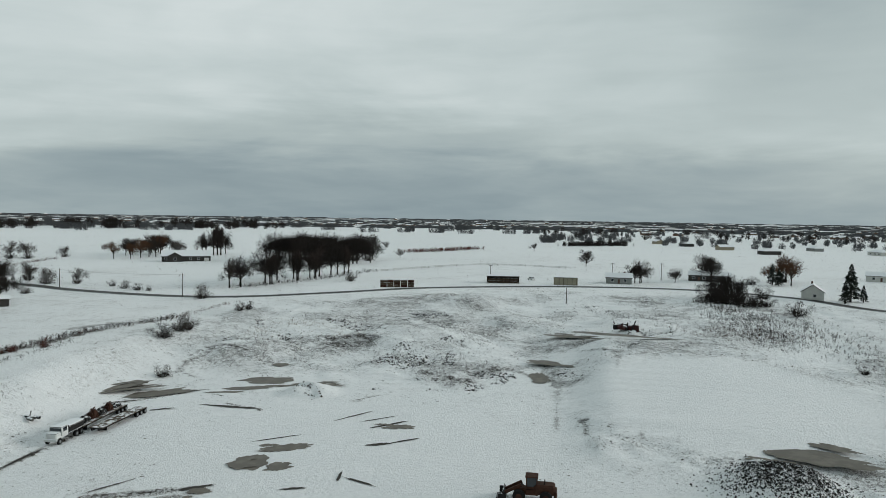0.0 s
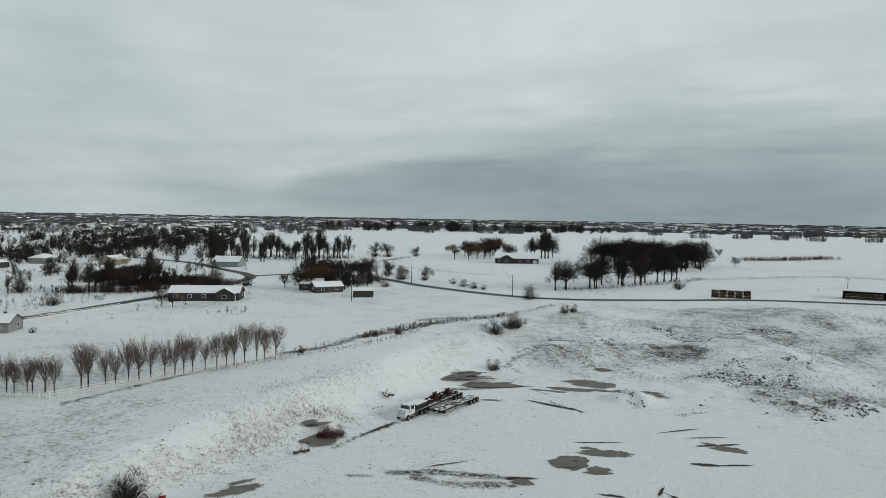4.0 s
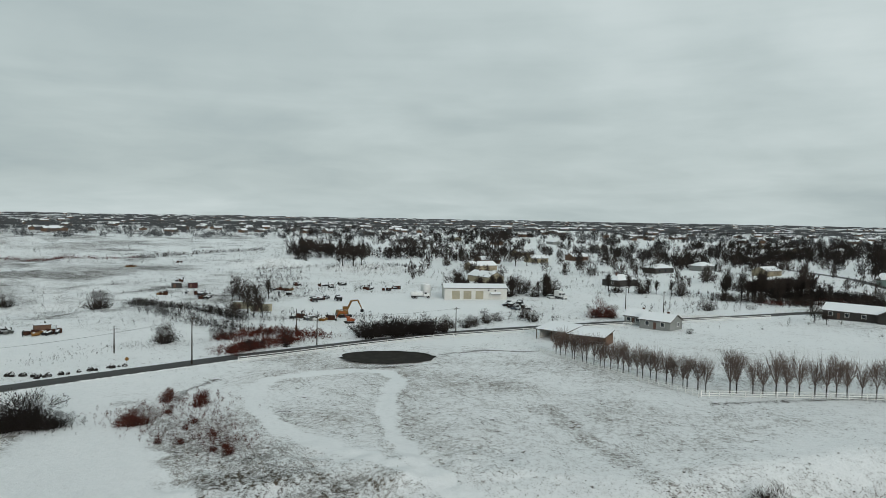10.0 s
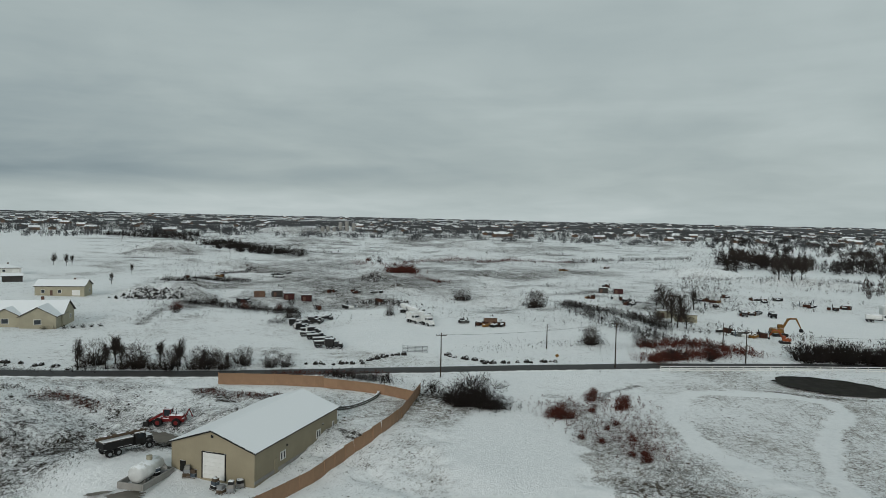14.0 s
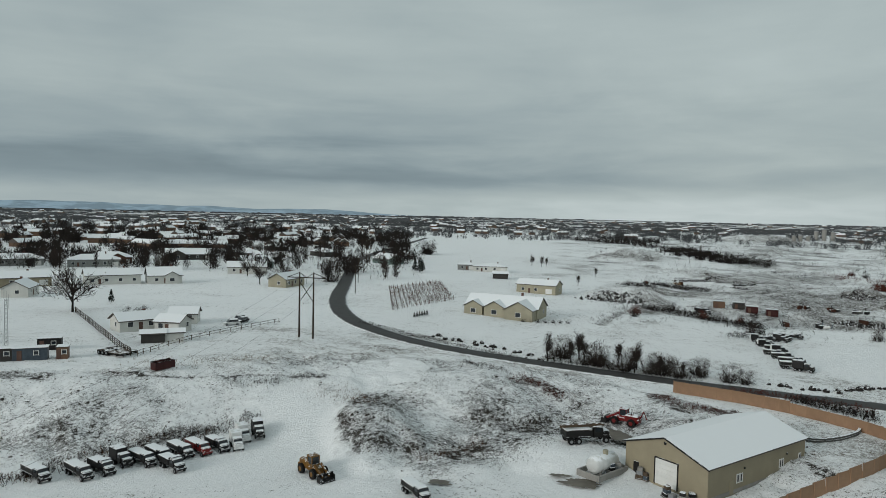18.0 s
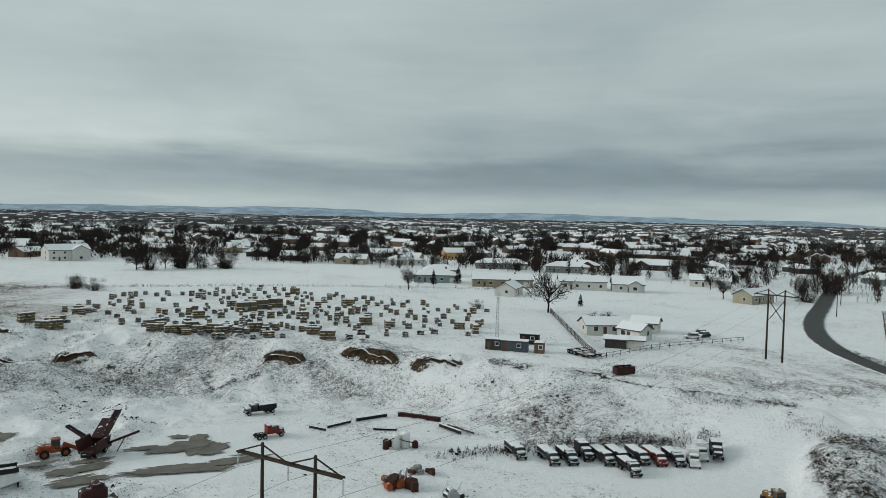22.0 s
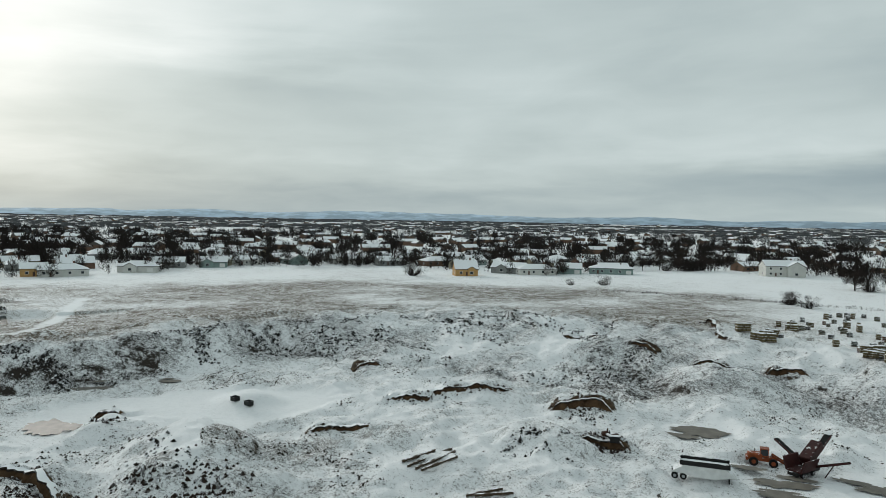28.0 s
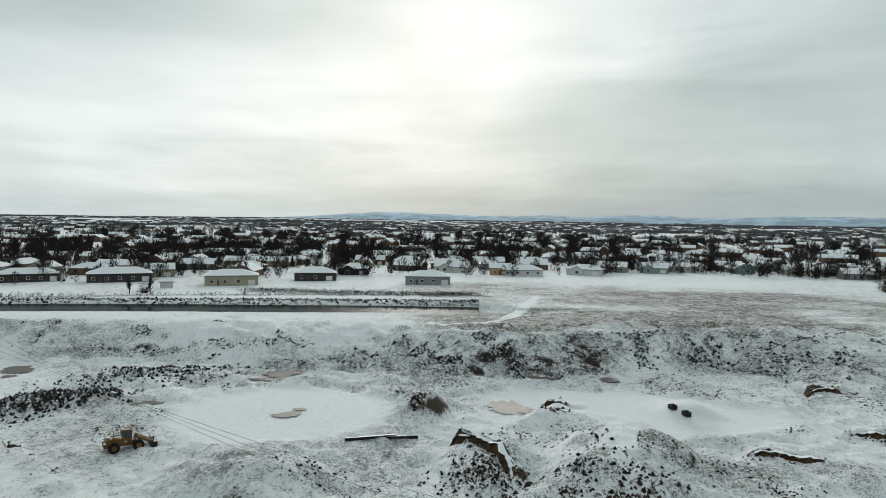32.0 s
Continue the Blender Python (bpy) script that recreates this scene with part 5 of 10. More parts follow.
def truck(label, bed="box", body="black", cab="whitep", length=8.0, name="truck", group="parked trucks"):
    """A work truck that points along +x."""
    o = thing(name, label, "truck", group)
    L = length
    f = Shape()
    for y in (-0.42, 0.42):
        f.box((-0.2, y, 0.92), (L - 0.6, 0.14, 0.26))
    for k in range(5):
        f.box((-L / 2 + 0.8 + k * (L - 1.6) / 4, 0, 0.9), (0.12, 0.9, 0.16))
    part("chassis", f, M["blackbare"], o)
    c = Shape()
    cx = L / 2 - 2.0
    c.prism([(-1.15, 1.0), (1.15, 1.0), (1.15, 2.1), (1.05, 2.5), (0.9, 2.6), (-0.9, 2.6), (-1.05, 2.5), (-1.15, 2.1)], cx - 0.85, cx + 0.75)
    c.box((cx + 1.3, 0, 1.4), (1.4, 1.9, 0.95), 0.14)
    c.box((L / 2 + 0.08, 0, 0.85), (0.2, 2.3, 0.4), 0.05)
    cb = part("cab", c, M[cab], o)
    part("windscreen", Shape().box((cx + 0.76, 0, 2.2), (0.06, 1.9, 0.6), 0.02), M["glass"], cb)
    part("roof_snow", Shape().box((cx - 0.05, 0, 2.66), (1.65, 1.95, 0.16), 0.06), M["roof"], cb, "cap of settled snow")
    part("hood_snow", Shape().box((cx + 1.3, 0, 1.92), (1.3, 1.75, 0.12), 0.05), M["roof"], cb, "cap of settled snow")
    for s in (-1, 1):
        part("side_window", Shape().box((cx - 0.05, s * 1.14, 2.25), (1.0, 0.05, 0.65), 0.01), M["glass"], cb)
        part("fender", Shape().tube([(cx + 0.75, s * 0.95, 1.0), (cx + 1.0, s * 0.95, 1.22), (cx + 1.55, s * 0.95, 1.22), (cx + 1.85, s * 0.95, 1.0)], 0.19, 6), M[cab], cb)
        part("headlight", Shape().box((L / 2 + 0.02, s * 0.75, 1.25), (0.08, 0.28, 0.2), 0.03), M["trim"], cb)
    b0, b1 = -L / 2, cx - 1.0
    mid, bl = (b0 + b1) / 2, b1 - b0
    if bed == "dump":
        s = Shape()
        s.box((mid, 0, 1.22), (bl, 2.3, 0.12))
        for y in (-1.17, 1.17):
            s.box((mid, y, 1.8), (bl, 0.09, 1.25), 0.02)
            for k in range(6):
                s.box((b0 + 0.3 + k * (bl - 0.6) / 5, y * 1.045, 1.78), (0.12, 0.09, 1.2))
        s.box((b1 - 0.05, 0, 2.0), (0.1, 2.3, 1.6)), s.box((b0 + 0.05, 0, 1.75), (0.1, 2.3, 1.15)), s.box((b1 + 0.45, 0, 2.95), (1.0, 2.2, 0.08), 0.02)
        part("dump_bed", s, M[body], o)
        part("load", Shape().box((mid, 0, 2.2), (bl - 0.12, 2.26, 0.5), 0.08), M["roof"], o, "settled snow in the open bed")
    elif bed == "box":
        s = Shape().box((mid, 0, 2.35), (bl, 2.4, 2.4), 0.08)
        part("box_body", s, M[body], o)
        part("rear_door", Shape().box((b0 - 0.02, 0, 2.3), (0.06, 2.1, 2.1), 0.02), M["trim"], o)
    elif bed == "mixer":
        part("drum", Shape().tube([(b0 + 0.1, 0, 2.9), (b0 + 1.2, 0, 2.6), (mid + 0.6, 0, 2.15), (b1, 0, 1.85)], [0.5, 1.1, 1.2, 0.6], 12), M[body], o, smooth=True)
        part("chute", Shape().box((b0 - 0.2, 0, 2.3), (0.7, 0.5, 1.2), 0.05), M["steel"], o)
    elif bed == "tank":
        part("tank", Shape().tube([(b0, 0, 2.0), (b0 + 0.25, 0, 2.0), (b1 - 0.25, 0, 2.0), (b1, 0, 2.0)], [0.7, 1.1, 1.1, 0.7], 14), M[body], o, smooth=True)
    elif bed == "bare":
        part("fifth_wheel", Shape().box((mid - 0.4, 0, 1.15), (1.1, 1.0, 0.16), 0.05), M["blackbare"], o)
        part("sleeper", Shape().box((cx - 1.3, 0, 2.0), (1.0, 2.2, 2.0), 0.12), M[body], o)
    else:
        s = Shape().box((mid, 0, 1.2), (bl, 2.4, 0.16), 0.03)
        part("flat_bed", s, M[body], o)
        part("headboard", Shape().box((b1 - 0.05, 0, 1.9), (0.1, 2.3, 1.3), 0.02), M[body], o)
        part("load", Shape().box((mid - 0.05, 0, 1.75), (bl - 0.2, 2.3, 0.95), 0.05), M[body], o)
        part("load_snow", Shape().box((mid - 0.05, 0, 2.32), (bl - 0.1, 2.38, 0.2), 0.06), M["roof"], o, "slab of settled snow")
    for x in (L / 2 - 0.7, -L / 2 + 1.0, -L / 2 + 2.25):
        for y in (-1.0, 1.0):
            wheel(o, x, y, 0.52, 0.34 if x > 0 else 0.5)
    return o


def loader(label, colour="yellow", name="wheel_loader"):
    """A wheel loader that points along +x, its bucket down."""
    o = thing(name, label, "loader")
    b = Shape()
    b.box((-1.9, 0, 1.75), (2.8, 1.9, 1.3), 0.22)
    b.box((-0.2, 0, 1.25), (1.8, 1.5, 0.7), 0.1)
    b.box((1.2, 0, 1.3), (1.6, 1.3, 0.9), 0.15)
    b.box((-3.35, 0, 1.3), (0.4, 2.1, 0.8), 0.12)
    part("body", b, M[colour], o)
    cab = Shape()
    for x in (-0.85, 0.55):
        for y in (-0.72, 0.72):
            cab.box((x, y, 2.6), (0.12, 0.12, 1.5))
    cab.box((-0.15, 0, 3.38), (1.7, 1.7, 0.16), 0.05), cab.box((-0.15, 0, 1.9), (1.6, 1.6, 0.3), 0.05)
    c = part("cab", cab, M[colour], o)
    part("cab_glass", Shape().box((-0.15, 0, 2.65), (1.3, 1.36, 1.25), 0.03), M["glass"], c)
    for y in (-0.62, 0.62):
        part("lift_arm", Shape().prism([(y - 0.12, 0), (y + 0.12, 0), (y + 0.12, 0.42), (y - 0.12, 0.42)], 0, 2.9, pose(1.1, 0, 2.0, 0, 28, 0)), M[colour], o)
    k = Shape().prism([(-0.1, 0.05), (1.15, 0.05), (1.2, 0.12), (0.25, 0.35), (0.0, 0.75), (0.3, 1.35), (0.2, 1.4), (-0.15, 0.8)], -1.45, 1.45, pose(3.4, 0, 0, 0, 0, -90))
    for s in (-1.43, 1.43):
        k.box((3.85, s, 0.6), (0.9, 0.06, 1.0), 0.02)
    part("bucket", k, M["blackbare"], o)
    part("exhaust", Shape().tube([(-1.9, 0.4, 2.3), (-1.9, 0.4, 3.1)], 0.07, 8), M["blackbare"], o)
    for x in (-2.1, 1.5):
        for y in (-1.15, 1.15):
            wheel(o, x, y, 0.85, 0.62, colour)
    return o


def semi_trailer(label, colour="black", length=13.0, deck=1.25, sides=0.0, name="trailer", axles=3):
    o = thing(name, label, "trailer")
    s = Shape()
    for y in (-0.6, 0.6):
        s.box((0, y, deck - 0.25), (length, 0.16, 0.4))
    for k in range(9):
        s.box((-length / 2 + 0.4 + k * (length - 0.8) / 8, 0, deck - 0.12), (0.14, 2.4, 0.14))
    part("frame", s, M["blackbare"], o)
    for k in range(7):
        part("plank", Shape().box((0, -1.05 + 0.35 * k, deck + 0.03), (length * 0.96, 0.32, 0.08)), M["wood"], o)
    if sides:
        for y in (-1.2, 1.2):
            part("side_board", Shape().box((0, y, deck + sides / 2), (length, 0.1, sides), 0.03), M[colour], o)
        for x in (-length / 2, length / 2):
            part("end_board", Shape().box((x, 0, deck + sides / 2), (0.1, 2.28, sides), 0.03), M[colour], o)
    for k in range(axles):
        for y in (-1.0, 1.0):
            wheel(o, -length / 2 + 0.9 + 1.25 * k, y, 0.5, 0.5)
    part("landing_leg", Shape().box((length / 2 - 2.2, 0, deck / 2 - 0.1), (0.15, 1.5, deck - 0.2), 0.02), M["blackbare"], o)
    return o


def utility_pole(h, arms=1):
    o = tagged(new("utility_pole", Shape().tube([(0, 0, -0.5), (0, 0, h * 0.5), (0, 0, h)], [0.17, 0.14, 0.10], 8).mesh("utility_pole", M["pole"], True)), "tall brown wooden utility pole standing in snow", "pole", "utility poles")
    for k in range(arms):
        a = part("crossarm", Shape().box((0.14, 0, h - 0.5 - 1.0 * k), (0.12, 2.4, 0.14), 0.02), M["pole"], o)
        for y in (-1.1, -0.4, 0.4, 1.1):
            part("insulator", Shape().tube([(0.14, y, h - 0.43 - k), (0.14, y, h - 0.33 - k), (0.14, y, h - 0.22 - k)], [0.03, 0.07, 0.04], 6), M["stonegrey"], a)
    return o


def wires(ends, sag=0.8, r=0.016, label="thin sagging overhead power line"):
    """A line hung from pole to pole."""
    pts = []
    for a, b in zip(ends, ends[1:]):
        a, b = Vector(a), Vector(b)
        pts += [a.lerp(b, k / 10) - Vector((0, 0, sag * 4 * (k / 10) * (1 - k / 10))) for k in range(10)]
    pts.append(Vector(ends[-1]))
    return tagged(new("power_line", Shape().tube(pts, r, 4).mesh("power_line", M["wire"])), label, "cable")


def rail_fence(points, gap=2.5, rails=3, h=1.35, material="rail", label="white painted post-and-rail fence in snow", group="fences"):
    o = thing("fence", label, "fence", group)
    c = spline(points, gap)
    z = height(c[:, 0], c[:, 1])
    post = Shape().box((0, 0, h / 2 - 0.1), (0.16, 0.16, h + 0.2), 0.03).mesh("post", M[material])
    for (x, y), zz in zip(c, z):
        part("post", post, None, o).location = (x, y, zz)
    for k in range(rails):
        up = h * (k + 1) / rails - 0.12
        part("rail", Shape().tube([(x, y, zz + up) for (x, y), zz in zip(c, z)], 0.075, 4), M[material], o)
    return o

# ---- trees and bushes ----
def bearing(x, y):
    return math.degrees(math.atan2(-x, y))


placed = set()


def plant(protos, rows, seed=0, sink=0.05):
    """Set out copies of the pattern trees; rows: x, y, size."""
    rng = random.Random(seed)
    for k, (x, y, size) in enumerate(rows):
        p, base_size = protos[(k * 7 + rng.randrange(3)) % len(protos)]
        turn, s = rng.uniform(0, 360), size / base_size
        if p.name in placed:
            again(p, x, y, turn, sink, s)
        else:
            placed.add(p.name)
            stand(p, x, y, turn, sink, s)


ROUND = [(tree(k, 8.0, "round", "bare spreading deciduous tree with a dark trunk", group="bare trees"), 8.0) for k in (1, 2, 3)]
TALL = [(tree(k, 10.0, "tall", "tall slender leafless tree in the snow", group="bare trees"), 10.0) for k in (11, 12, 13)]
VASE = [(tree(k, 7.0, "vase", "pollarded vase-shaped bare tree by the white fence", crown="twigpale", group="row of trees along the fence"), 7.0) for k in (21, 22, 23)]
BUSH = [(tree(k, 3.0, "bush", "leafless brown shrub poking out of snow", "bush", "twig", "shrubs"), 3.0) for k in (31, 32, 33)]
DARKBUSH = [(tree(k, 3.0, "bush", "dense dark bare thicket bush", "bush", "twigdark", "shrubs"), 3.0) for k in (41, 42)]
REDBUSH = [(tree(k, 3.0, "bush", "russet red-twigged bush in the snow", "bush", "twigred", "shrubs"), 3.0) for k in (51, 52)]
FIR = [(conifer(k, 8.0, "dark green conifer dusted with snow"), 8.0) for k in (61, 62)]
DARKTREE = [(tree(k, 9.0, "round", "dense dark leafless tree of a grove", "bare_tree", "twigdark", "grove trees"), 9.0) for k in (14, 15)]
RUSSET = [(tree(71, 8.0, "round", "tree with withered orange-brown leaves", "tree", "leaf"), 8.0)]


def along(a, b, n, jitter=0.0, seed=0):
    rng = random.Random(seed)
    return [(a[0] + (b[0] - a[0]) * k / (n - 1) + rng.uniform(-jitter, jitter), a[1] + (b[1] - a[1]) * k / (n - 1) + rng.uniform(-jitter, jitter)) for k in range(n)]


def sized(points, lo, hi, seed=0):
    rng = random.Random(seed)
    return [(x, y, rng.uniform(lo, hi)) for x, y in points]


# the pollard row round the paddock
ROW_A, ROW_B, ROW_C = (-165.9, 68.9), (-121.7, 82.6), (-103.4, 123.0)
plant(VASE, sized(along(ROW_A, ROW_B, 24, 0.4, 1), 6.0, 7.4, 1) + sized(along((ROW_B[0] + 1.5, ROW_B[1] + 4), ROW_C, 19, 0.4, 2), 6.6, 8.6, 2), 3)

# north: grove, farm trees, lane trees
plant(TALL + DARKTREE, sized(along((-87.5, 298.9), (-55.9, 373.5), 20, 6.0, 4), 11, 15, 4), 4)
plant(DARKTREE, sized(along((-111.2, 456.1), (-55.5, 509.0), 22, 9.0, 5) + along((-85.5, 430.0), (-50.1, 459.2), 8, 5.0, 55), 14, 19, 5), 5)
plant(DARKBUSH, sized(along((-115.6, 466.4), (-56.6, 483.2), 14, 8.0, 6), 5, 9, 6), 6)
plant(TALL, [(-172.2, 520.3, 18), (-169.4, 520.7, 21), (-167.1, 521.5, 20), (-184.6, 531.5, 15)], 7)
plant(RUSSET + ROUND, sized(along((-219.7, 473.5), (-191.3, 516.8), 8, 8.0, 7), 10, 15, 7), 8)
plant(BUSH + DARKBUSH, [(-89.3, 256.5, 6.5), (-141.9, 296.8, 3.2), (-132.5, 288.4, 4.0), (-124.5, 282.6, 3.6), (-119.5, 281.6, 2.5), (-161.1, 304.6, 4.5), (-73.4, 182.0, 5.0), (-72.1, 189.7, 5.0), (-70.8, 192.3, 5.5),
                        (-63.4, 156.5, 3.4), (-65.4, 223.5, 3.6), (-63.4, 226.2, 3.4), (-274.6, 458.1, 7), (-285.1, 456.3, 7), (-261.3, 478.9, 6), (-191.8, 320.1, 7), (-173.8, 303.3, 6.5), (-161.6, 267.9, 4.5), (-43.9, 329.6, 6)], 9)
plant(ROUND, [(94.5, 456.8, 9), (96.0, 336.7, 9), (147.0, 384.2, 12), (85.6, 651.7, 8), (-52.9, 642.1, 7), (-32.0, 518.6, 7), (88.4, 341.4, 5.5), (116.4, 346.1, 5)], 10)
plant(DARKBUSH, [(109.5, 277.6, 9), (111.5, 271.4, 10), (112.8, 262.7, 8), (128.1, 276.2, 6), (117.3, 228.3, 6), (150.8, 337.5, 5), (97.1, 157.7, 2.5), (174.6, 355.2, 7)], 11)
plant(RUSSET, [(170.0, 337.3, 12), (166.8, 354.0, 9)], 12)
plant(FIR, [(159.9, 270.8, 15.5), (173.0, 354.9, 11), (154.0, 264.3, 9), (163.9, 269.0, 7)], 13)

# west: thickets beyond the road and along it
plant(TALL, sized(along((-274.4, 192.6), (-236.0, 213.5), 16, 5.0, 8) + along((-344.9, 349.3), (-289.0, 407.9), 18, 9.0, 9), 8, 13, 8), 14)
plant(DARKBUSH + BUSH, sized(along((-265.0, 187.6), (-223.8, 238.2), 13, 4.0, 10), 3, 6, 9), 15)
plant(REDBUSH, [(-227.1, 111.7, 8), (-225.9, 108.4, 6), (-224.4, 113.8, 5.5), (-93.2, 161.8, 2.5), (-97.6, 156.3, 2.5), (-102.3, 131.1, 2.0), (-98.9, 154.2, 2.0), (-68.2, 95.6, 3.2), (-69.7, 95.2, 2.4), (-67.9, 97.8, 2.2)], 16)
plant(DARKBUSH, sized(along((-201.6, 22.8), (-202.9, 45.7), 12, 3.0, 11) , 4, 7.5, 10), 17)
plant(BUSH, sized(along((-206.5, 48.3), (-219.0, 64.4), 8, 3.0, 12), 3, 6, 12), 170)
plant(TALL + BUSH, sized(along((-306.4, 79.3), (-291.7, 123.1), 18, 9.0, 13) + along((-303.7, 152.2), (-285.0, 182.2), 10, 6.0, 14), 6, 10, 11), 18)
plant(BUSH, [(-201.0, -30.8, 6), (-206.2, -17.1, 4.5), (-205.3, -14.7, 4.5), (-235.3, 159.9, 6), (-495.6, 119.5, 5), (-220.8, 82.9, 5.5), (-188.0, 121.6, 2), (-229.5, 83.0, 5), (-224.6, 72.0, 4)], 19)
plant(ROUND + TALL, [(-285.8, -16.0, 11), (-295.2, -19.5, 7), (-300.8, -5.2, 8), (-454.2, 39.0, 13), (-453.5, 45.8, 14), (-728.5, 30.3, 10), (-454.5, 51.1, 10), (-713.8, 227.7, 22), (-710.8, 220.4, 18), (-538.2, 176.6, 15), (-484.1, 167.7, 12), (-499.3, 155.0, 11), (-482.2, 175.9, 12)], 20)
plant(ROUND + RUSSET, sized(along((-193.2, 245.4), (-182.6, 258.9), 8, 6.0, 15), 7, 12, 12), 21)
plant(REDBUSH + DARKBUSH, sized(along((-183.6, -12.2), (-199.8, 3.3), 12, 4.0, 16), 2.2, 4.0, 13), 22)
plant(DARKBUSH, [(-126.9, -42.2, 6.5), (-129.8, -41.5, 5.5), (-125.5, -46.3, 3.5), (-124.8, -43.6, 3), (-125.0, -36.0, 3.2), (-133.9, -53.1, 2.5)], 23)
plant(REDBUSH, [(-142.0, -21.1, 2.8), (-126.7, -24.7, 2.6), (-140.2, -14.7, 2.8), (-124.0, -14.4, 1.6), (-108.5, -8.0, 1.6), (-124.5, -22.3, 2.2), (-116.1, -10.6, 1.4), (-120.3, -15.4, 1.4), (-130.2, -19.5, 1.6)], 24)
plant(BUSH, [(-201.5, -31.0, 6.5), (-275.4, -66.0, 8.5), (-274.8, -64.2, 7), (-293.5, -105.0, 6), (-294.6, -101.9, 6), (-224.1, -106.0, 4.5), (-75.3, 61.2, 4.6), (-75.7, 60.6, 3.6)], 25)
plant(DARKBUSH, sized(along((-522.2, -409.6), (-505.4, -333.5), 14, 14.0, 17) + along((-844.1, -809.5), (-758.3, -643.4), 10, 16.0, 18), 6, 10, 14), 26)
plant(DARKBUSH + REDBUSH, [(-381.9, -172.6, 8), (-407.3, -189.1, 6), (-383.5, -169.1, 6), (-488.1, -249.9, 5), (-483.7, -238.4, 5), (-213.3, -140.7, 6), (-218.3, -148.5, 4), (-222.5, -181.7, 4), (-193.5, -173.9, 5), (-215.8, -162.4, 4)], 27)

# south-west: row under the bend, garden trees
plant(TALL + BUSH, sized(along((-109.9, -126.5), (-118.6, -113.8), 15, 4.5, 19) + along((-119.9, -113.2), (-129.8, -98.2), 14, 3.5, 20), 2.6, 6.4, 15), 28)
plant(BUSH, [(-133.9, -93.3, 5), (-136.1, -90.9, 4), (-187.9, -169.6, 3), (-201.8, -133.3, 4)], 29)
plant(ROUND + DARKBUSH, [(-123.7, -292.9, 10), (-123.6, -288.0, 9), (-89.9, -284.5, 8), (-105.6, -299.4, 8), (-291.3, -485.4, 14), (-214.9, -513.4, 10), (-288.8, -478.7, 11)], 30)
plant(FIR, [(-195.3, -337.7, 8), (-193.9, -329.9, 9), (-199.5, -336.4, 7), (-179.2, -489.3, 8), (-132.4, -311.6, 8)], 31)
plant(TALL, [(-307.5, -370.9, 7), (-307.1, -360.1, 7), (-310.7, -359.6, 6), (-291.1, -293.0, 5), (-242.9, -256.6, 5)], 32)
plant(ROUND, [(-16.4, -224.8, 13), (35.8, -275.6, 9), (-48.3, -358.5, 6), (66.1, -383.7, 9), (-95.5, -320.7, 8)], 33)
plant(FIR + DARKBUSH, [(-29.1, -212.3, 3), (-33.1, -211.7, 3.4), (6.4, -227.4, 3.5), (145.8, -240.1, 5.5), (-28.8, -243.9, 4.5), (17.8, -309.0, 8), (27.9, -298.7, 7), (175.5, -367.7, 9)], 34)
plant(ROUND + DARKBUSH, sized(along((180.2, -327.5), (143.0, -348.1), 13, 6.0, 21), 7, 12, 16), 35)
plant(BUSH, [(156.2, -244.3, 6), (319.1, -171.5, 11), (240.6, -231.2, 6), (246.7, -216.4, 4), (155.6, -244.6, 6)], 36)
plant(BUSH + TALL, sized(along((252.1, 136.9), (253.1, 132.9), 3, 3.0, 22), 4, 6, 17), 37)
plant(DARKBUSH + ROUND, sized(along((297.6, -326.1), (288.4, -358.4), 8, 5.0, 23), 8, 11, 18), 38)

# the tall row and the thicket by the western junction; farm trees to the north
plant(TALL, sized(along((-387.6, 388.1), (-297.1, 437.1), 30, 6.0, 61), 9, 19, 61), 61)
plant(DARKTREE, sized(along((-245.2, 320.0), (-176.5, 253.4), 6, 5.0, 62) + along((-182.9, 269.2), (-194.6, 311.9), 4, 4.0, 63), 7, 11, 62), 62)
plant(ROUND, [(-187.9, 314.8, 9), (-174.9, 305.6, 7), (-161.0, 305.8, 7), (-199.8, 244.6, 6), (-206.3, 208.2, 11), (-206.0, 204.2, 9), (-200.0, 176.7, 6), (-193.8, 176.2, 5), (-289.1, 463.3, 11), (-280.8, 467.8, 11), (-262.4, 480.1, 8)], 63)
plant(DARKTREE + RUSSET, sized(along((-230.9, 503.1), (-213.6, 553.4), 11, 9.0, 64), 9, 15, 64), 64)
plant(DARKTREE, sized(along((-181.2, 533.2), (-167.8, 537.6), 4, 4.0, 65), 12, 18, 65), 65)
plant(DARKTREE, sized(along((-117.3, 495.3), (-56.2, 493.8), 16, 10.0, 66), 12, 19, 66), 66)
plant(DARKTREE, [(136.4, 358.2, 13), (136.0, 350.2, 12), (106.9, 272.1, 9), (110.3, 268.1, 10), (112.4, 262.3, 9), (97.3, 339.0, 11), (94.0, 338.3, 9), (115.7, 344.3, 7), (100.9, 486.7, 10)], 67)
plant(FIR, [(161.2, 338.3, 11), (162.1, 333.4, 9)], 68)
plant(RUSSET, [(175.9, 354.6, 14)], 69)
plant(DARKBUSH, [(103.8, 264.1, 7), (105.1, 257.7, 8), (109.6, 256.9, 7), (115.3, 254.9, 5), (118.3, 251.3, 5)], 70)
plant(ROUND + TALL, sized(along((-236.7, -16.7), (-261.5, -5.9), 5, 5.0, 71) + along((-313.2, 79.1), (-296.3, 111.4), 12, 6.0, 72), 6, 10, 71), 71)
plant(ROUND, sized(along((-730.2, 114.7), (-726.5, 161.2), 6, 6.0, 73), 8, 13, 73), 72)
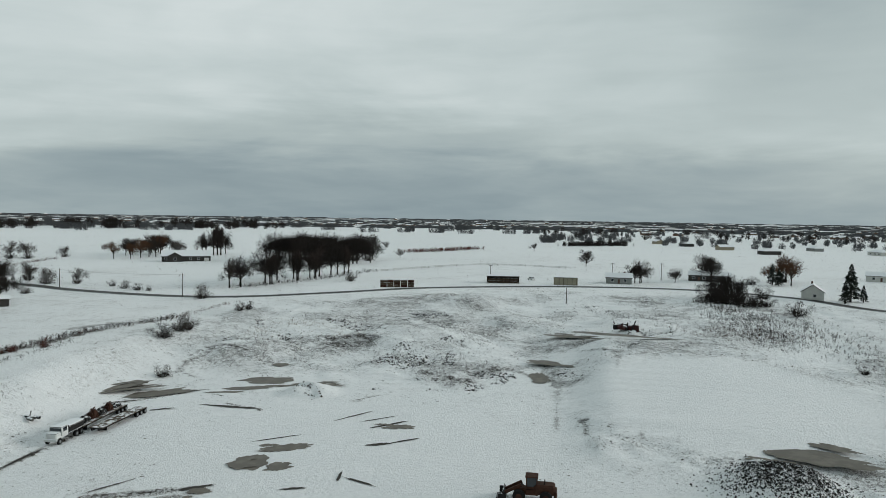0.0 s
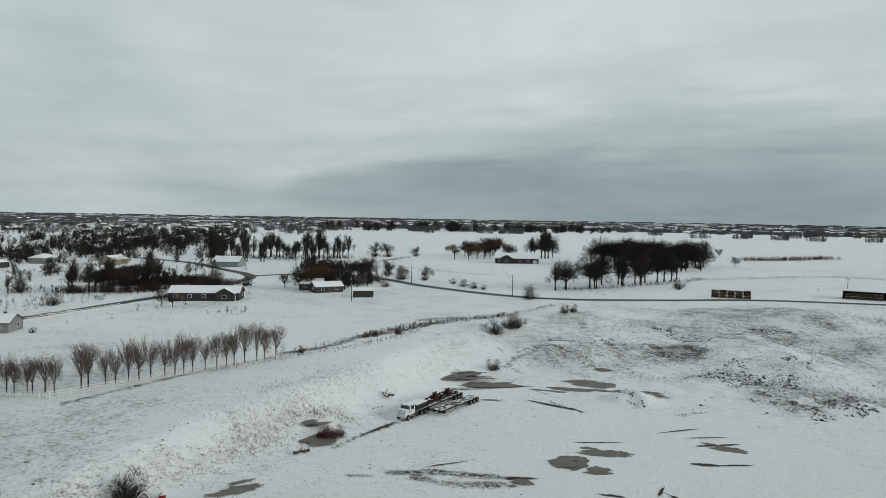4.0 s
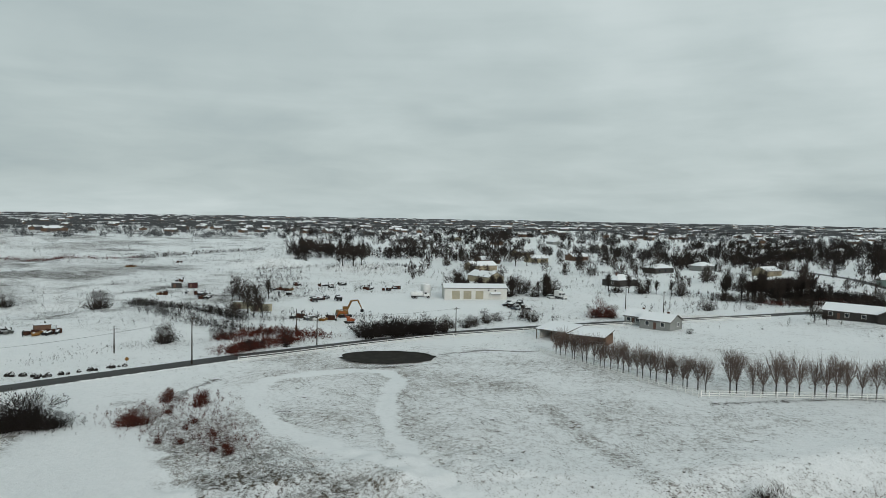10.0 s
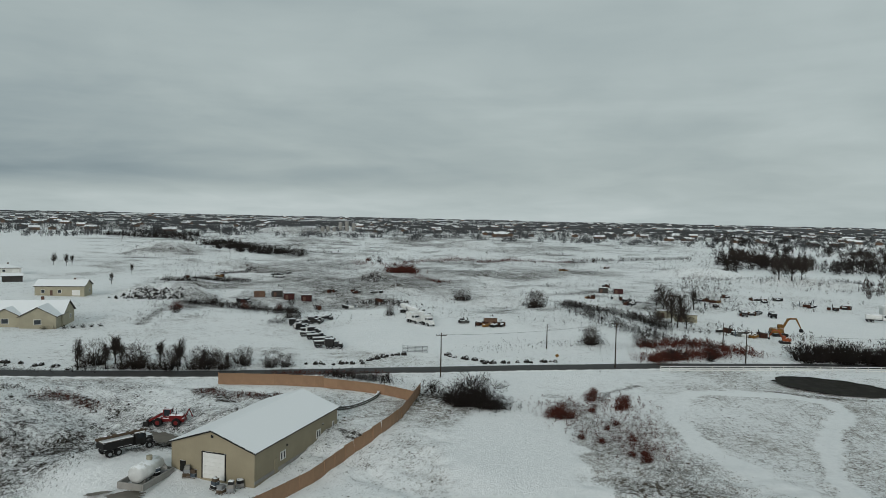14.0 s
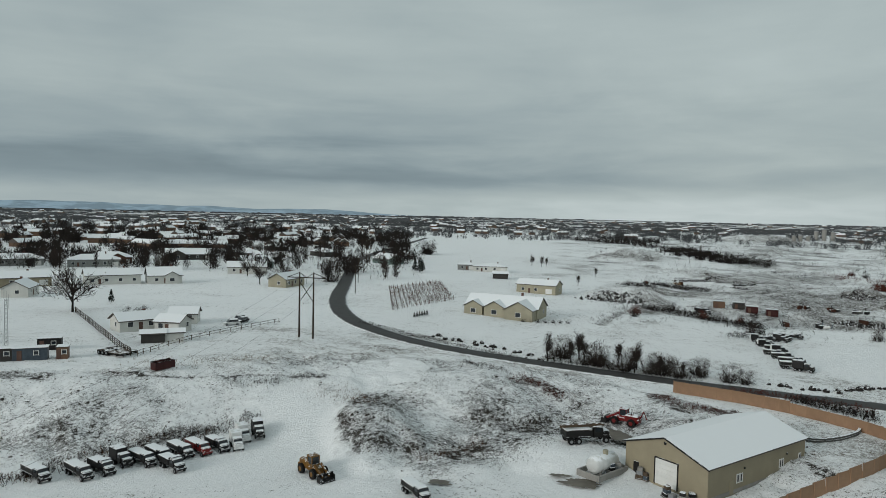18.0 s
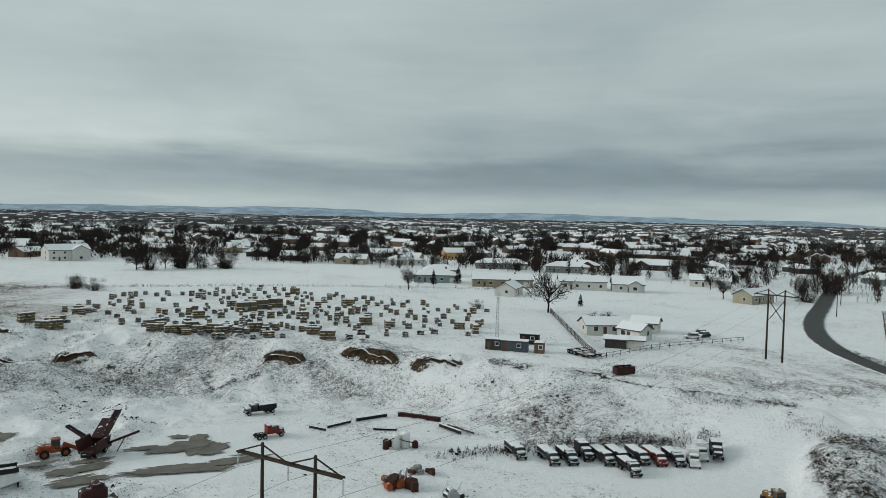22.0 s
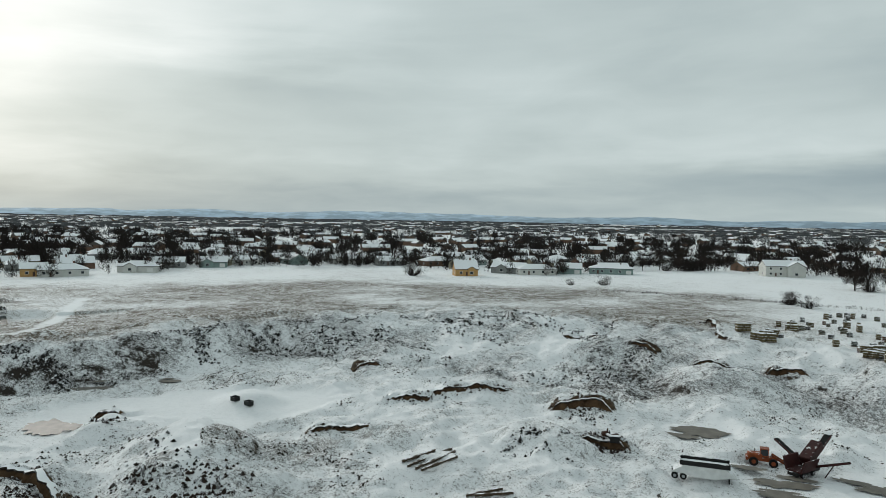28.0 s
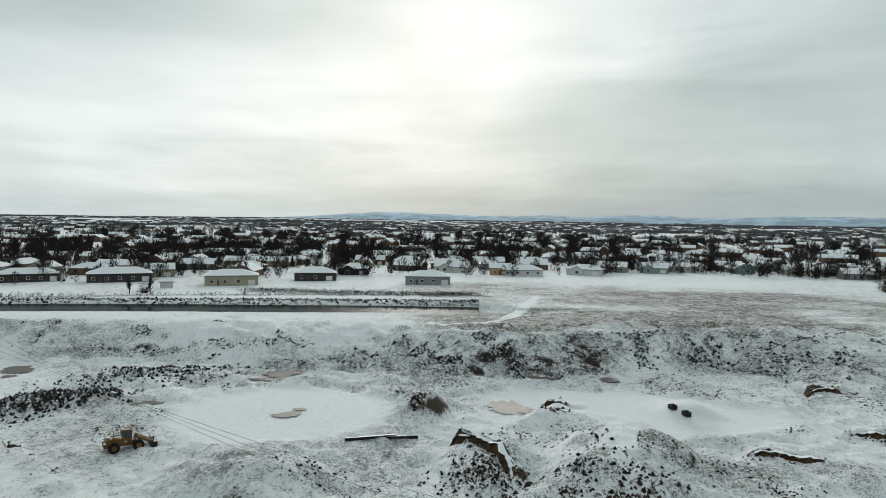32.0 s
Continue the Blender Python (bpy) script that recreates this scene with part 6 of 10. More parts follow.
plant(REDBUSH, [(-124.0, -25.0, 3.6), (-124.2, -23.7, 3.0), (-138.9, -21.0, 3.0), (-134.4, -15.1, 2.6), (-136.1, -14.0, 2.4), (-106.3, -7.5, 2.2), (-113.5, -18.6, 1.6), (-107.8, -9.9, 1.6), (-112.4, -15.1, 1.6)], 73)
plant(DARKBUSH, [(-125.1, -40.9, 6.5), (-124.3, -41.8, 5.5), (-124.1, -39.0, 5), (-123.2, -43.3, 4), (-124.2, -36.8, 3.5), (-124.7, -45.4, 3.5)], 74)

# ---- buildings ----
def settle_house(o, x, y, d, rel=0.0, lift=0.25):
    """Stand a house with its front wall at the place, its face turned by rel from the pit."""
    b = bearing(x, y) + rel
    cx, cy = x - math.sin(radians(b)) * d / 2, y + math.cos(radians(b)) * d / 2
    o.matrix_basis = pose(cx, cy, ground(cx, cy) + lift, 0, 0, b)
    return o


# the tan metal workshop by the yard
SHOP_L, SHOP_W, SHOP_H, SHOP_RISE = 25.0, 13.8, 4.5, 2.3
shop = thing("workshop", "tan metal-clad workshop with white roof and roller door", "workshop")
part("wall", gable_wall(SHOP_L, SHOP_W, SHOP_H, SHOP_RISE), M["tan"], shop)
part("roof", gable_roof(SHOP_L, SHOP_W, SHOP_H, SHOP_RISE, 0.35, 0.22), M["roof"], shop, "snow-covered metal gable roof")
s = Shape()
for sy in (-1, 1):
    s.prism([(0, -0.09), (SHOP_W / 2 + 0.4, -0.09), (SHOP_W / 2 + 0.4, 0.09), (0, 0.09)], -0.06, 0.06,
            pose(SHOP_L / 2 + 0.38, 0, SHOP_H + SHOP_RISE + 0.1) @ Matrix(((1, 0, 0, 0), (0, sy, 0, 0), (0, -SHOP_RISE / (SHOP_W / 2), 1, 0), (0, 0, 0, 1))))
part("gable_trim", s, M["blackbare"], shop)
door = part("roller_door", Shape().box((SHOP_L / 2 + 0.02, 0.3, 1.83), (0.06, 3.66, 3.64)), M["garage"], shop, "white sectional roller door")
for k in range(6):
    part("section", Shape().box((SHOP_L / 2 + 0.06, 0.3, 0.32 + 0.6 * k), (0.05, 3.64, 0.58), 0.02), M["garage"], door)
s = Shape()
for sy in (-1, 1):
    s.box((SHOP_L / 2 + 0.05, 0.3 + sy * 1.92, 1.85), (0.12, 0.16, 3.8))
s.box((SHOP_L / 2 + 0.05, 0.3, 3.75), (0.12, 4.0, 0.16))
part("door_frame", s, M["blackbare"], shop)
part("side_door", Shape().box((SHOP_L / 2 + 0.04, -4.9, 1.02), (0.09, 0.95, 2.05), 0.02), M["blackbare"], shop, "dark steel side door")
part("vent", Shape().box((SHOP_L / 2 + 0.06, 0, 6.1), (0.14, 0.4, 0.4), 0.05), M["blackbare"], shop)
for x in (5.5, 4.7, -5.5, -6.1, -11.0):
    window(shop, x, SHOP_W / 2, 1.9, 0.55, 1.15, 180)
for x in (8.0, -3.2, -9.0):
    part("wall_lamp", Shape().box((x - 4, SHOP_W / 2 + 0.08, 3.1), (0.3, 0.16, 0.25), 0.04), M["blackbare"], shop)
part("walk_door", Shape().box((7.0, SHOP_W / 2 + 0.03, 1.0), (0.95, 0.08, 2.05), 0.02), M["tan"], shop)
s = Shape()
for sy in (-1, 1):
    s.box((0, sy * (SHOP_W / 2 + 0.02), 0.25), (SHOP_L, 0.08, 0.5))
part("skirting", s, M["concrete"], shop)
shop.matrix_basis = pose(-91.0, -65.0, 0.35, 0, 0, 3.0)


def plank_fence(points, h, label):
    """A close-boarded fence of panels between posts."""
    o = thing("board_fence", label, "fence", "fences")
    c = spline(points, 2.4)
    panel = Shape()
    edge = []
    for k in range(8):
        y = -1.2 + 0.3 * k
        edge += [(0.045, y + 0.012), (0.045, y + 0.288), (0.015, y + 0.288), (0.015, y + 0.312)] if k < 7 else [(0.045, y + 0.012), (0.045, y + 0.3)]
    edge += [(-0.02, 1.2), (-0.02, -1.2)]
    n = len(edge)
    panel.add([(x, y, z) for z in (0.0, h) for x, y in edge], [tuple(range(n))[::-1], tuple(range(n, 2 * n))] + [(i, (i + 1) % n, n + (i + 1) % n, n + i) for i in range(n)])
    pm = panel.mesh("panel", M["fence"])
    po = Shape().box((0, 0, h / 2), (0.13, 0.13, h + 0.35), 0.03).mesh("post", M["fence"])
    z = height(c[:, 0], c[:, 1])
    for k, ((x, y), zz) in enumerate(zip(c, z)):
        part("post", po, None, o).location = (x, y, zz - 0.1)
        if k + 1 < len(c):
            dx, dy, dz = c[k + 1][0] - x, c[k + 1][1] - y, z[k + 1] - zz
            p = part("panel", pm, None, o)
            n = math.hypot(dx, dy)
            p.matrix_basis = Matrix.Translation((x + dx / 2, y + dy / 2, zz + dz / 2 - 0.05)) @ Matrix.Rotation(math.atan2(dy, dx) - math.pi / 2, 4, "Z") @ Matrix(((1, 0, 0, 0), (0, n / 2.4, 0, 0), (0, dz / 2.4, 1, 0), (0, 0, 0, 1)))
    return o


plank_fence([(-114.7, -92.5), (-120.4, -83.0), (-124.4, -73.7)], 2.4, "tan close-boarded wooden fence along the road")
plank_fence([(-124.4, -73.7), (-124.8, -66.6), (-124.8, -59.9), (-122.9, -52.6)], 2.1, "tan close-boarded wooden fence behind the workshop")
plank_fence([(-129.1, -53.9), (-104.7, -49.1), (-92.1, -50.5), (-80.7, -51.4), (-66.0, -53.5)], 2.1, "tan close-boarded wooden fence beside the workshop yard")

# homes and barns named by their looks: front place, width, label and build
settle_house(house("ranch house with dark walls, white gables and snowy roof", 30, 11, 3.2, 3.4, "dark", wing=(-7, 9, 3)), -167.5, 452.5, 11)
settle_house(house("small white gabled farmhouse beside conifers", 9.5, 8, 3.0, 2.8, "white", garage=False), 153.2, 277.5, 8, 90)
settle_house(house("low dark farm building behind bushes", 20, 8, 2.8, 1.6, "dark", garage=False), 135.6, 352.0, 8)
settle_house(house("low grey house behind a bare shrub", 12, 8, 2.8, 1.8, "grey", garage=False), 84.7, 332.5, 8)
settle_house(house("low white farm cottage on the plain", 14, 8, 2.8, 1.8, "white", garage=False), 229.7, 362.2, 8)
settle_house(house("little dark shed with a white roof", 8, 4.5, 2.3, 0.9, "dark", garage=False, name="shed", category="shed", windows=False, group="sheds"), -149.0, 230.1, 4.5)
settle_house(house("grey cottage with snow-laden roof by the paddock", 10.5, 8, 2.6, 1.9, "grey", garage=False), -197.7, 115.4, 8, -28)
settle_house(house("grey garage wing with snow-laden roof by the paddock", 6.5, 8, 2.6, 1.9, "grey", garage=False), -208.5, 113.8, 8, -28)
settle_house(house("long dark ranch house with white roof beside the road", 26, 10, 2.7, 2.2, "dark", wing=(8, 7, 2.5)), -197.0, 194.0, 10, -14)
settle_house(house("dark weathered farmhouse among bare trees", 12, 8, 2.2, 1.7, "dark", garage=False), -170.5, 237.9, 9, 20)
settle_house(house("dark farmhouse annex among bare trees", 10, 7, 2.6, 1.8, "dark", garage=False), -183.0, 241.8, 7)
# the white metal shop over the road with its lean-to
ws = settle_house(house("white metal shop building with tan roll-up doors", 27, 12, 4.6, 1.3, "white", garage=False, name="workshop", category="workshop", windows=False, group="workshops"), -286.0, 81.5, 12, 8)
for x in (-8.6, -3.6, 1.6):
    part("roller_door", Shape().box((x, -6.04, 1.75), (3.4, 0.1, 3.5), 0.03), M["cream"], ws, "tan roll-up door")
part("canopy", Shape().prism([(-8.2, 2.2), (-6.0, 2.9), (-6.0, 3.05), (-8.2, 2.35)], 6.2, 10.8), M["roof"], ws)
for x in (6.4, 10.6):
    part("canopy_post", Shape().box((x, -8.05, 1.1), (0.12, 0.12, 2.2), 0.02), M["trim"], ws)
for x in (5.5, 8.5):
    window(ws, x, -6.0, 3.7, 0.9, 0.8, 0)


def pole_barn(label, w, d, h, wall, material="roof"):
    """An open-fronted shed on posts."""
    o = thing("pole_barn", label, "barn", "barns")
    part("roof", Shape().prism([(-d / 2 - 0.5, h - 0.3), (d / 2 + 0.4, h + 0.9), (d / 2 + 0.4, h + 1.15), (-d / 2 - 0.5, h - 0.05)], -w / 2 - 0.4, w / 2 + 0.4), M[material], o)
    s = Shape().box((0, d / 2, h / 2), (w, 0.16, h + 0.6))
    for sx in (-1, 1):
        s.box((sx * w / 2, d * 0.1, h / 2 - 0.1), (0.16, d * 0.8, h))
    part("wall", s, M[wall], o)
    n = max(3, int(w / 4))
    for k in range(n):
        part("post", Shape().box((-w / 2 + k * w / (n - 1), -d / 2 + 0.1, h / 2 - 0.2), (0.2, 0.2, h), 0.03), M["wood"], o)
    return o


settle_house(pole_barn("white horse barn with snowy roof and open front", 10, 9, 3.0, "white"), -185.7, 75.6, 9, -32, 0.0)
settle_house(pole_barn("open dark horse shelter with corral", 13, 7, 2.6, "brown"), -178.6, 81.8, 7, -22, 0.0)
barn = settle_house(pole_barn("open pole barn stacked with dark hay bales", 15, 8, 3.6, "wood"), 28.5, 326.3, 8, 0, 0.0)
for k in range(7):
    for j in range(2):
        part("bale", Shape().box((-6 + 2 * k, 0, 0.6 + 1.15 * j), (1.8, 4.5, 1.1), 0.12), M["wood"], barn)
lum = thing("lumber_stack", "long stacks of brown timber beside the lane", "lumber")
for k in range(5):
    for j in range(3):
        part("bundle", Shape().box((-6 + 3.0 * k, 0, 0.6 + 1.05 * j), (2.8, 2.4, 0.95), 0.08), M["wood"] if (k + j) % 3 else M["rust"], lum)
settle_house(lum, -19.8, 302.8, 2.4, 0, 0.0)
ply = thing("plywood_hut", "tan plywood-sided storage hut by the lane", "hut")
part("wall", Shape().box((0, 0, 1.7), (11.0, 4.0, 3.4), 0.04), M["cream"], ply)
part("roof", Shape().box((0, 0, 3.52), (11.5, 4.5, 0.2), 0.06), M["roof"], ply)
for k in range(6):
    part("stud", Shape().box((-5.0 + 2.0 * k, -2.06, 1.7), (0.14, 0.1, 3.3)), M["wood"], ply)
settle_house(ply, 57.4, 322.5, 4, 0, 0.0)

# south-west: the beige house on the knoll and its neighbours
settle_house(house("beige two-gabled house with broad snowy roofs", 25, 12, 3.0, 3.2, "cream", wing=[(-9.2, 6.4, 2.2), (-1.6, 7.0, 3.0), (7.4, 9.4, 5.5)], garage=False), -139.0, -183.3, 13, -18)
settle_house(house("cream outbuilding with white roof on a slope", 18, 9, 3.6, 2.0, "cream"), -197.2, -234.8, 9, -20)
settle_house(house("low white-roofed house in open snow", 20, 11, 2.8, 1.8, "white", "hip"), -241.7, -329.5, 11)
settle_house(house("low grey house in open snow", 11, 9, 2.8, 1.8, "grey", "hip"), -234.1, -342.9, 9)
settle_house(house("small dark shed in open snow", 8, 5, 2.4, 1.0, "dark", garage=False, name="shed", category="shed", windows=False, group="sheds"), -220.8, -291.8, 5)
settle_house(house("white modular house with a gabled garage", 10, 7, 2.5, 1.6, "white", garage=False), -28.6, -183.3, 9, 20)
settle_house(house("white garage wing with pale door", 6.5, 6, 2.5, 1.4, "white"), -32.9, -178.4, 8, -30)
settle_house(house("white rear wing with snowy roof", 7, 6, 2.5, 1.4, "white", garage=False), -39.5, -190.6, 8, -10)
settle_house(house("dark open lean-to beside the white house", 5, 3, 1.9, 0.6, "dark", garage=False, name="shed", category="shed", windows=False, group="sheds"), -28.2, -166.4, 4)
settle_house(house("pale caravan-like shed beside the white house", 4.5, 3, 1.9, 0.6, "white", garage=False, name="shed", category="shed", windows=False, group="sheds"), -32.5, -166.1, 4)
settle_house(house("long white stable-like house with dark doors", 20, 9, 3.4, 2.2, "white", garage=False), -36.3, -299.8, 9, 8)
settle_house(house("white cottage with a steep gabled roof", 13, 9, 3.2, 3.0, "white", wing=(2.5, 5, 1.5)), -55.1, -297.4, 9, 8)
settle_house(house("tan ranch house with a long snowy roof", 26, 10, 3.0, 2.0, "tan"), -2.0, -299.5, 10, 5)
settle_house(house("small white gabled garage", 12, 8, 2.8, 2.2, "white", garage=False), -8.1, -270.2, 8, 75)
settle_house(house("brown barn-like house with snowy roof", 15, 11, 4.6, 3.0, "osb", garage=False), 29.7, -479.6, 11, 15)
settle_house(house("broad grey house with hipped snowy roof", 30, 12, 3.0, 2.8, "grey", "hip"), -1.7, -404.9, 12)
settle_house(house("grey house with hipped snowy roof", 24, 12, 3.2, 2.8, "grey", "hip"), -38.2, -389.4, 12)
settle_house(house("brick-fronted house with snowy hipped roof", 22, 12, 3.0, 3.0, "brick", "hip", wing=(4, 8, 2)), -47.6, -409.6, 12)
settle_house(house("dark-walled house with two snowy gables", 26, 12, 3.0, 3.2, "dark", wing=(-6, 9, 3)), -93.2, -432.5, 12)
settle_house(house("grey house behind garden trees", 20, 11, 3.0, 2.6, "green", "hip"), 27.7, -309.3, 11)
settle_house(house("yellow cottage beside the road bend", 15, 8, 3.0, 2.2, "cream", garage=False), -101.0, -272.7, 8, 60)
settle_house(house("white house with snow-laden gable roof", 18, 9, 3.0, 2.4, "white"), -98.6, -331.8, 9)
settle_house(house("large white two-storey house on the flat", 22, 12, 2.9, 3.0, "white", storeys=2, wing=(5, 9, 3)), 239.8, -370.7, 12, 20)
settle_house(house("green-roofed bungalow by the far field", 24, 11, 3.0, 2.2, "green", "hip"), 286.8, -280.9, 11)

# east: the front row over the canal
settle_house(house("dark-walled house over the canal with hipped roof", 26, 12, 3.4, 2.8, "dark", "hip"), 291.5, 165.4, 12)
settle_house(house("tan gabled house over the canal", 13, 11, 3.4, 2.6, "tan"), 318.0, 160.5, 11)
settle_house(house("large cream walkout house over the canal", 22, 13, 3.9, 2.6, "cream", "hip"), 287.5, 113.3, 13)
settle_house(house("dark house with hipped snowy roof over the canal", 19, 12, 3.4, 2.8, "dark", "hip"), 315.5, 84.4, 12)
settle_house(house("grey brick house with wide hipped roof", 20, 12, 3.4, 2.6, "grey", "hip"), 307.5, 31.1, 12)
settle_house(house("low dark house with a snowy hipped roof", 24, 11, 3.2, 2.6, "dark", "hip"), 283.5, 202.1, 11)
settle_house(house("unfinished house in raw orange sheathing board", 11, 9, 3.4, 2.4, "osb", garage=False), 370.3, -1.1, 9)
settle_house(house("unfinished tall house in raw tan sheathing with dormers", 12, 9, 3.6, 4.0, "osb", wing=(2.5, 4, 1.2), garage=False), 306.4, -197.0, 9, 12)
settle_house(house("white garden shed with snowy roof", 5, 4, 2.3, 1.0, "white", garage=False, name="shed", category="shed", windows=False, group="sheds"), 273.9, 135.4, 4)

# ---- the settlement: streets of bungalows to the south and east ----
WALLS = ["cream", "grey", "brown", "tan", "dark", "green", "brick", "brown"]
KINDS = []
for k, wall in enumerate(WALLS):
    hip = k % 3 == 1
    KINDS.append(house("%s-walled bungalow with a snow-covered %s roof" % ({"brick": "red-brick", "dark": "dark"}.get(wall, wall), "hipped" if hip else "gable"), 15 + 1.6 * (k % 4), 10 + k % 3, 3.0, 2.6 + 0.25 * (k % 3), wall,
                       "hip" if hip else "gable", wing=None if k % 2 else (-3.5 + k % 3, 6.5, 2.2), garage=k % 2 == 0))
FAR = []
for k, wall in enumerate(["grey", "brown", "white", "tan", "dark"]):
    o = thing("house", "distant %s house under snow" % wall, "house", "houses of the settlement")
    w, d = 15 + 2 * k % 5, 10.5
    part("wall", gable_wall(w, d, 3.1, 2.4) if k % 2 else Shape().box((0, 0, 1.1), (w, d, 3.8)), M[wall], o)
    part("roof", gable_roof(w, d, 3.1, 2.4) if k % 2 else hip_roof(w, d, 3.0, 2.8), M["roof"], o, "snow-laden roof")
    for x in (-0.28, 0.05, 0.33):
        part("window", Shape().box((x * w, -d / 2 - 0.02, 1.5), (1.5, 0.08, 1.3), 0.02), M["glass"], o)
    FAR.append(o)


def taken(x, y, spots, gap):
    return any((x - a) ** 2 + (y - b) ** 2 < gap * gap for a, b in spots)


# where the open land ends and the gardens begin: bearing, distance
VILLAGE = [(140, 300), (178, 400), (188, 395), (193, 430), (197, 425), (206, 470), (216, 470), (223, 480), (229, 395), (234, 390), (243, 435), (252, 425), (258, 430), (263, 385), (270, 372), (278, 372), (285, 345), (310, 345)]


def village_edge(b):
    a, e = np.array(VILLAGE, float).T
    return np.interp(b, a, e)


def behind(pick):
    """Keeps the greenery of the settlement behind the edge of the open land."""
    def moved(g, n):
        b, r = pick(g, n)
        e = village_edge(b) - 14
        return b, np.where(r < e, e + (e - r) * 0.8, r)
    return moved


rng = random.Random(77)
# the front rows: place, width of the plot's house, wall
FRONT_SOUTH = [(185, -479, "tan"), (126, -419, "dark"), (88, -406, "cream"), (55, -411, "white"), (-130, -403, "dark"), (198, -514, "white"), (156, -446, "dark"),
               (79, -481, "white"), (58, -440, "cream"), (28, -340, "grey"), (340, -364, "dark"), (395, -423, "grey"), (356, -452, "dark")]
FRONT_EAST = [(390, -195, "grey"), (313, -228, "grey"), (298, -238, "white"), (298, -259, "green"), (289, -286, "green"), (380, -46, "white"), (407, -63, "grey"), (422, -95, "cream"),
              (420, -112, "white"), (413, -173, "white"), (365, 165, "dark"), (357, 132, "dark"), (387, 51, "dark"), (381, 26, "white"), (366, -13, "white"), (405, -89, "green"), (461, -114, "white"), (471, -167, "dark")]
for k, (x, y, wall) in enumerate(FRONT_SOUTH + FRONT_EAST):
    hip = k % 3 == 0
    settle_house(house("%s-walled house with a snowy %s roof at the village edge" % (wall, "hipped" if hip else "gable"), 15 + 2 * (k % 4), 10.5, 2.9, 2.7, wall, "hip" if hip else "gable", wing=None if k % 2 else (-3.0, 6.5, 2.0), garage=k % 2 == 0), x, y, 10.5, rng.uniform(-25, 25))
spots = [(o.matrix_basis.translation.x, o.matrix_basis.translation.y) for o in scene.objects if o.parent is None and o.get("category") in ("house", "barn", "workshop") and o.matrix_basis.translation.length > 50]
home_sites = []
used = set()
# blocks: bearing from, to, distance from, to, row gap, plot width, turn of the streets, share built
BLOCKS = [(236, 309, 322, 540, 37, 25, 4, 0.94), (206, 238, 395, 560, 42, 29, -8, 0.85), (150, 208, 345, 560, 46, 34, 12, 0.5), (40, 78, 345, 660, 62, 46, 20, 0.5),
          (44, 85, 640, 1000, 110, 80, 10, 0.4), (322, 352, 620, 1100, 120, 90, 5, 0.4)]
for b0, b1, r0, r1, gap, plot, turn, share in BLOCKS:
    c, s = math.cos(radians(turn)), math.sin(radians(turn))
    n, m = int(r1 / gap) + 2, int(r1 / plot) + 2
    for i in range(-n, n + 1):
        for j in range(-m, m + 1):
            u, v = i * gap + rng.uniform(-3, 3) + (6 if i % 2 else -6), j * plot + rng.uniform(-3, 3)
            x, y = u * c - v * s, u * s + v * c
            r, b = math.hypot(x, y), bearing(x, y) % 360
            if not (b0 <= b <= b1 and r0 <= r <= r1) or rng.random() > share or j % 8 == 3:
                continue
            if r < village_edge(b) + 8 and 140 < b < 312 or taken(x, y, spots, 21) or road_mask(np.array([x]), np.array([y]))[0] > 0 or len(home_sites) > 215:
                continue
            if 205 < b < 226 and r < 470 or 168 < b < 200 and r < 300 or 140 < b < 160 and r > 560:
                continue
            spots.append((x, y))
            home_sites.append((x, y, turn + (90 if i % 2 else -90) + rng.choice((0, 0, 0, 90)), r))
for x, y, turn, r in home_sites:
    p = rng.choice(KINDS if r < 470 else FAR)
    z = ground(x, y) + 0.2
    if p.name in used:
        o = copy_thing(p, pose(x, y, z, 0, 0, turn))
    else:
        used.add(p.name)
        o = p
        o.matrix_basis = pose(x, y, z, 0, 0, turn)
for p in KINDS + FAR:
    if p.name not in used:
        for q in list(p.children_recursive) + [p]:
            bpy.data.objects.remove(q)

# garden trees among the houses
rows_t, rows_f, rows_b = [], [], []
for x, y, turn, r in home_sites:
    for k in range(1):
        a, d = rng.uniform(0, 6.283), rng.uniform(10, 15)
        q = (x + math.cos(a) * d, y + math.sin(a) * d, rng.uniform(4.5, 10))
        if road_mask(np.array([q[0]]), np.array([q[1]]))[0] > 0:
            continue
        u = rng.random()
        if u < 0.3 or r < 380:
            (rows_f if u < 0.2 else rows_b if u < 0.4 else rows_t).append(q)
plant(ROUND + TALL + RUSSET, rows_t, 81)
plant(FIR, [(x, y, s * 0.8) for x, y, s in rows_f], 82)
plant(DARKBUSH + BUSH, [(x, y, s * 0.55) for x, y, s in rows_b], 83)


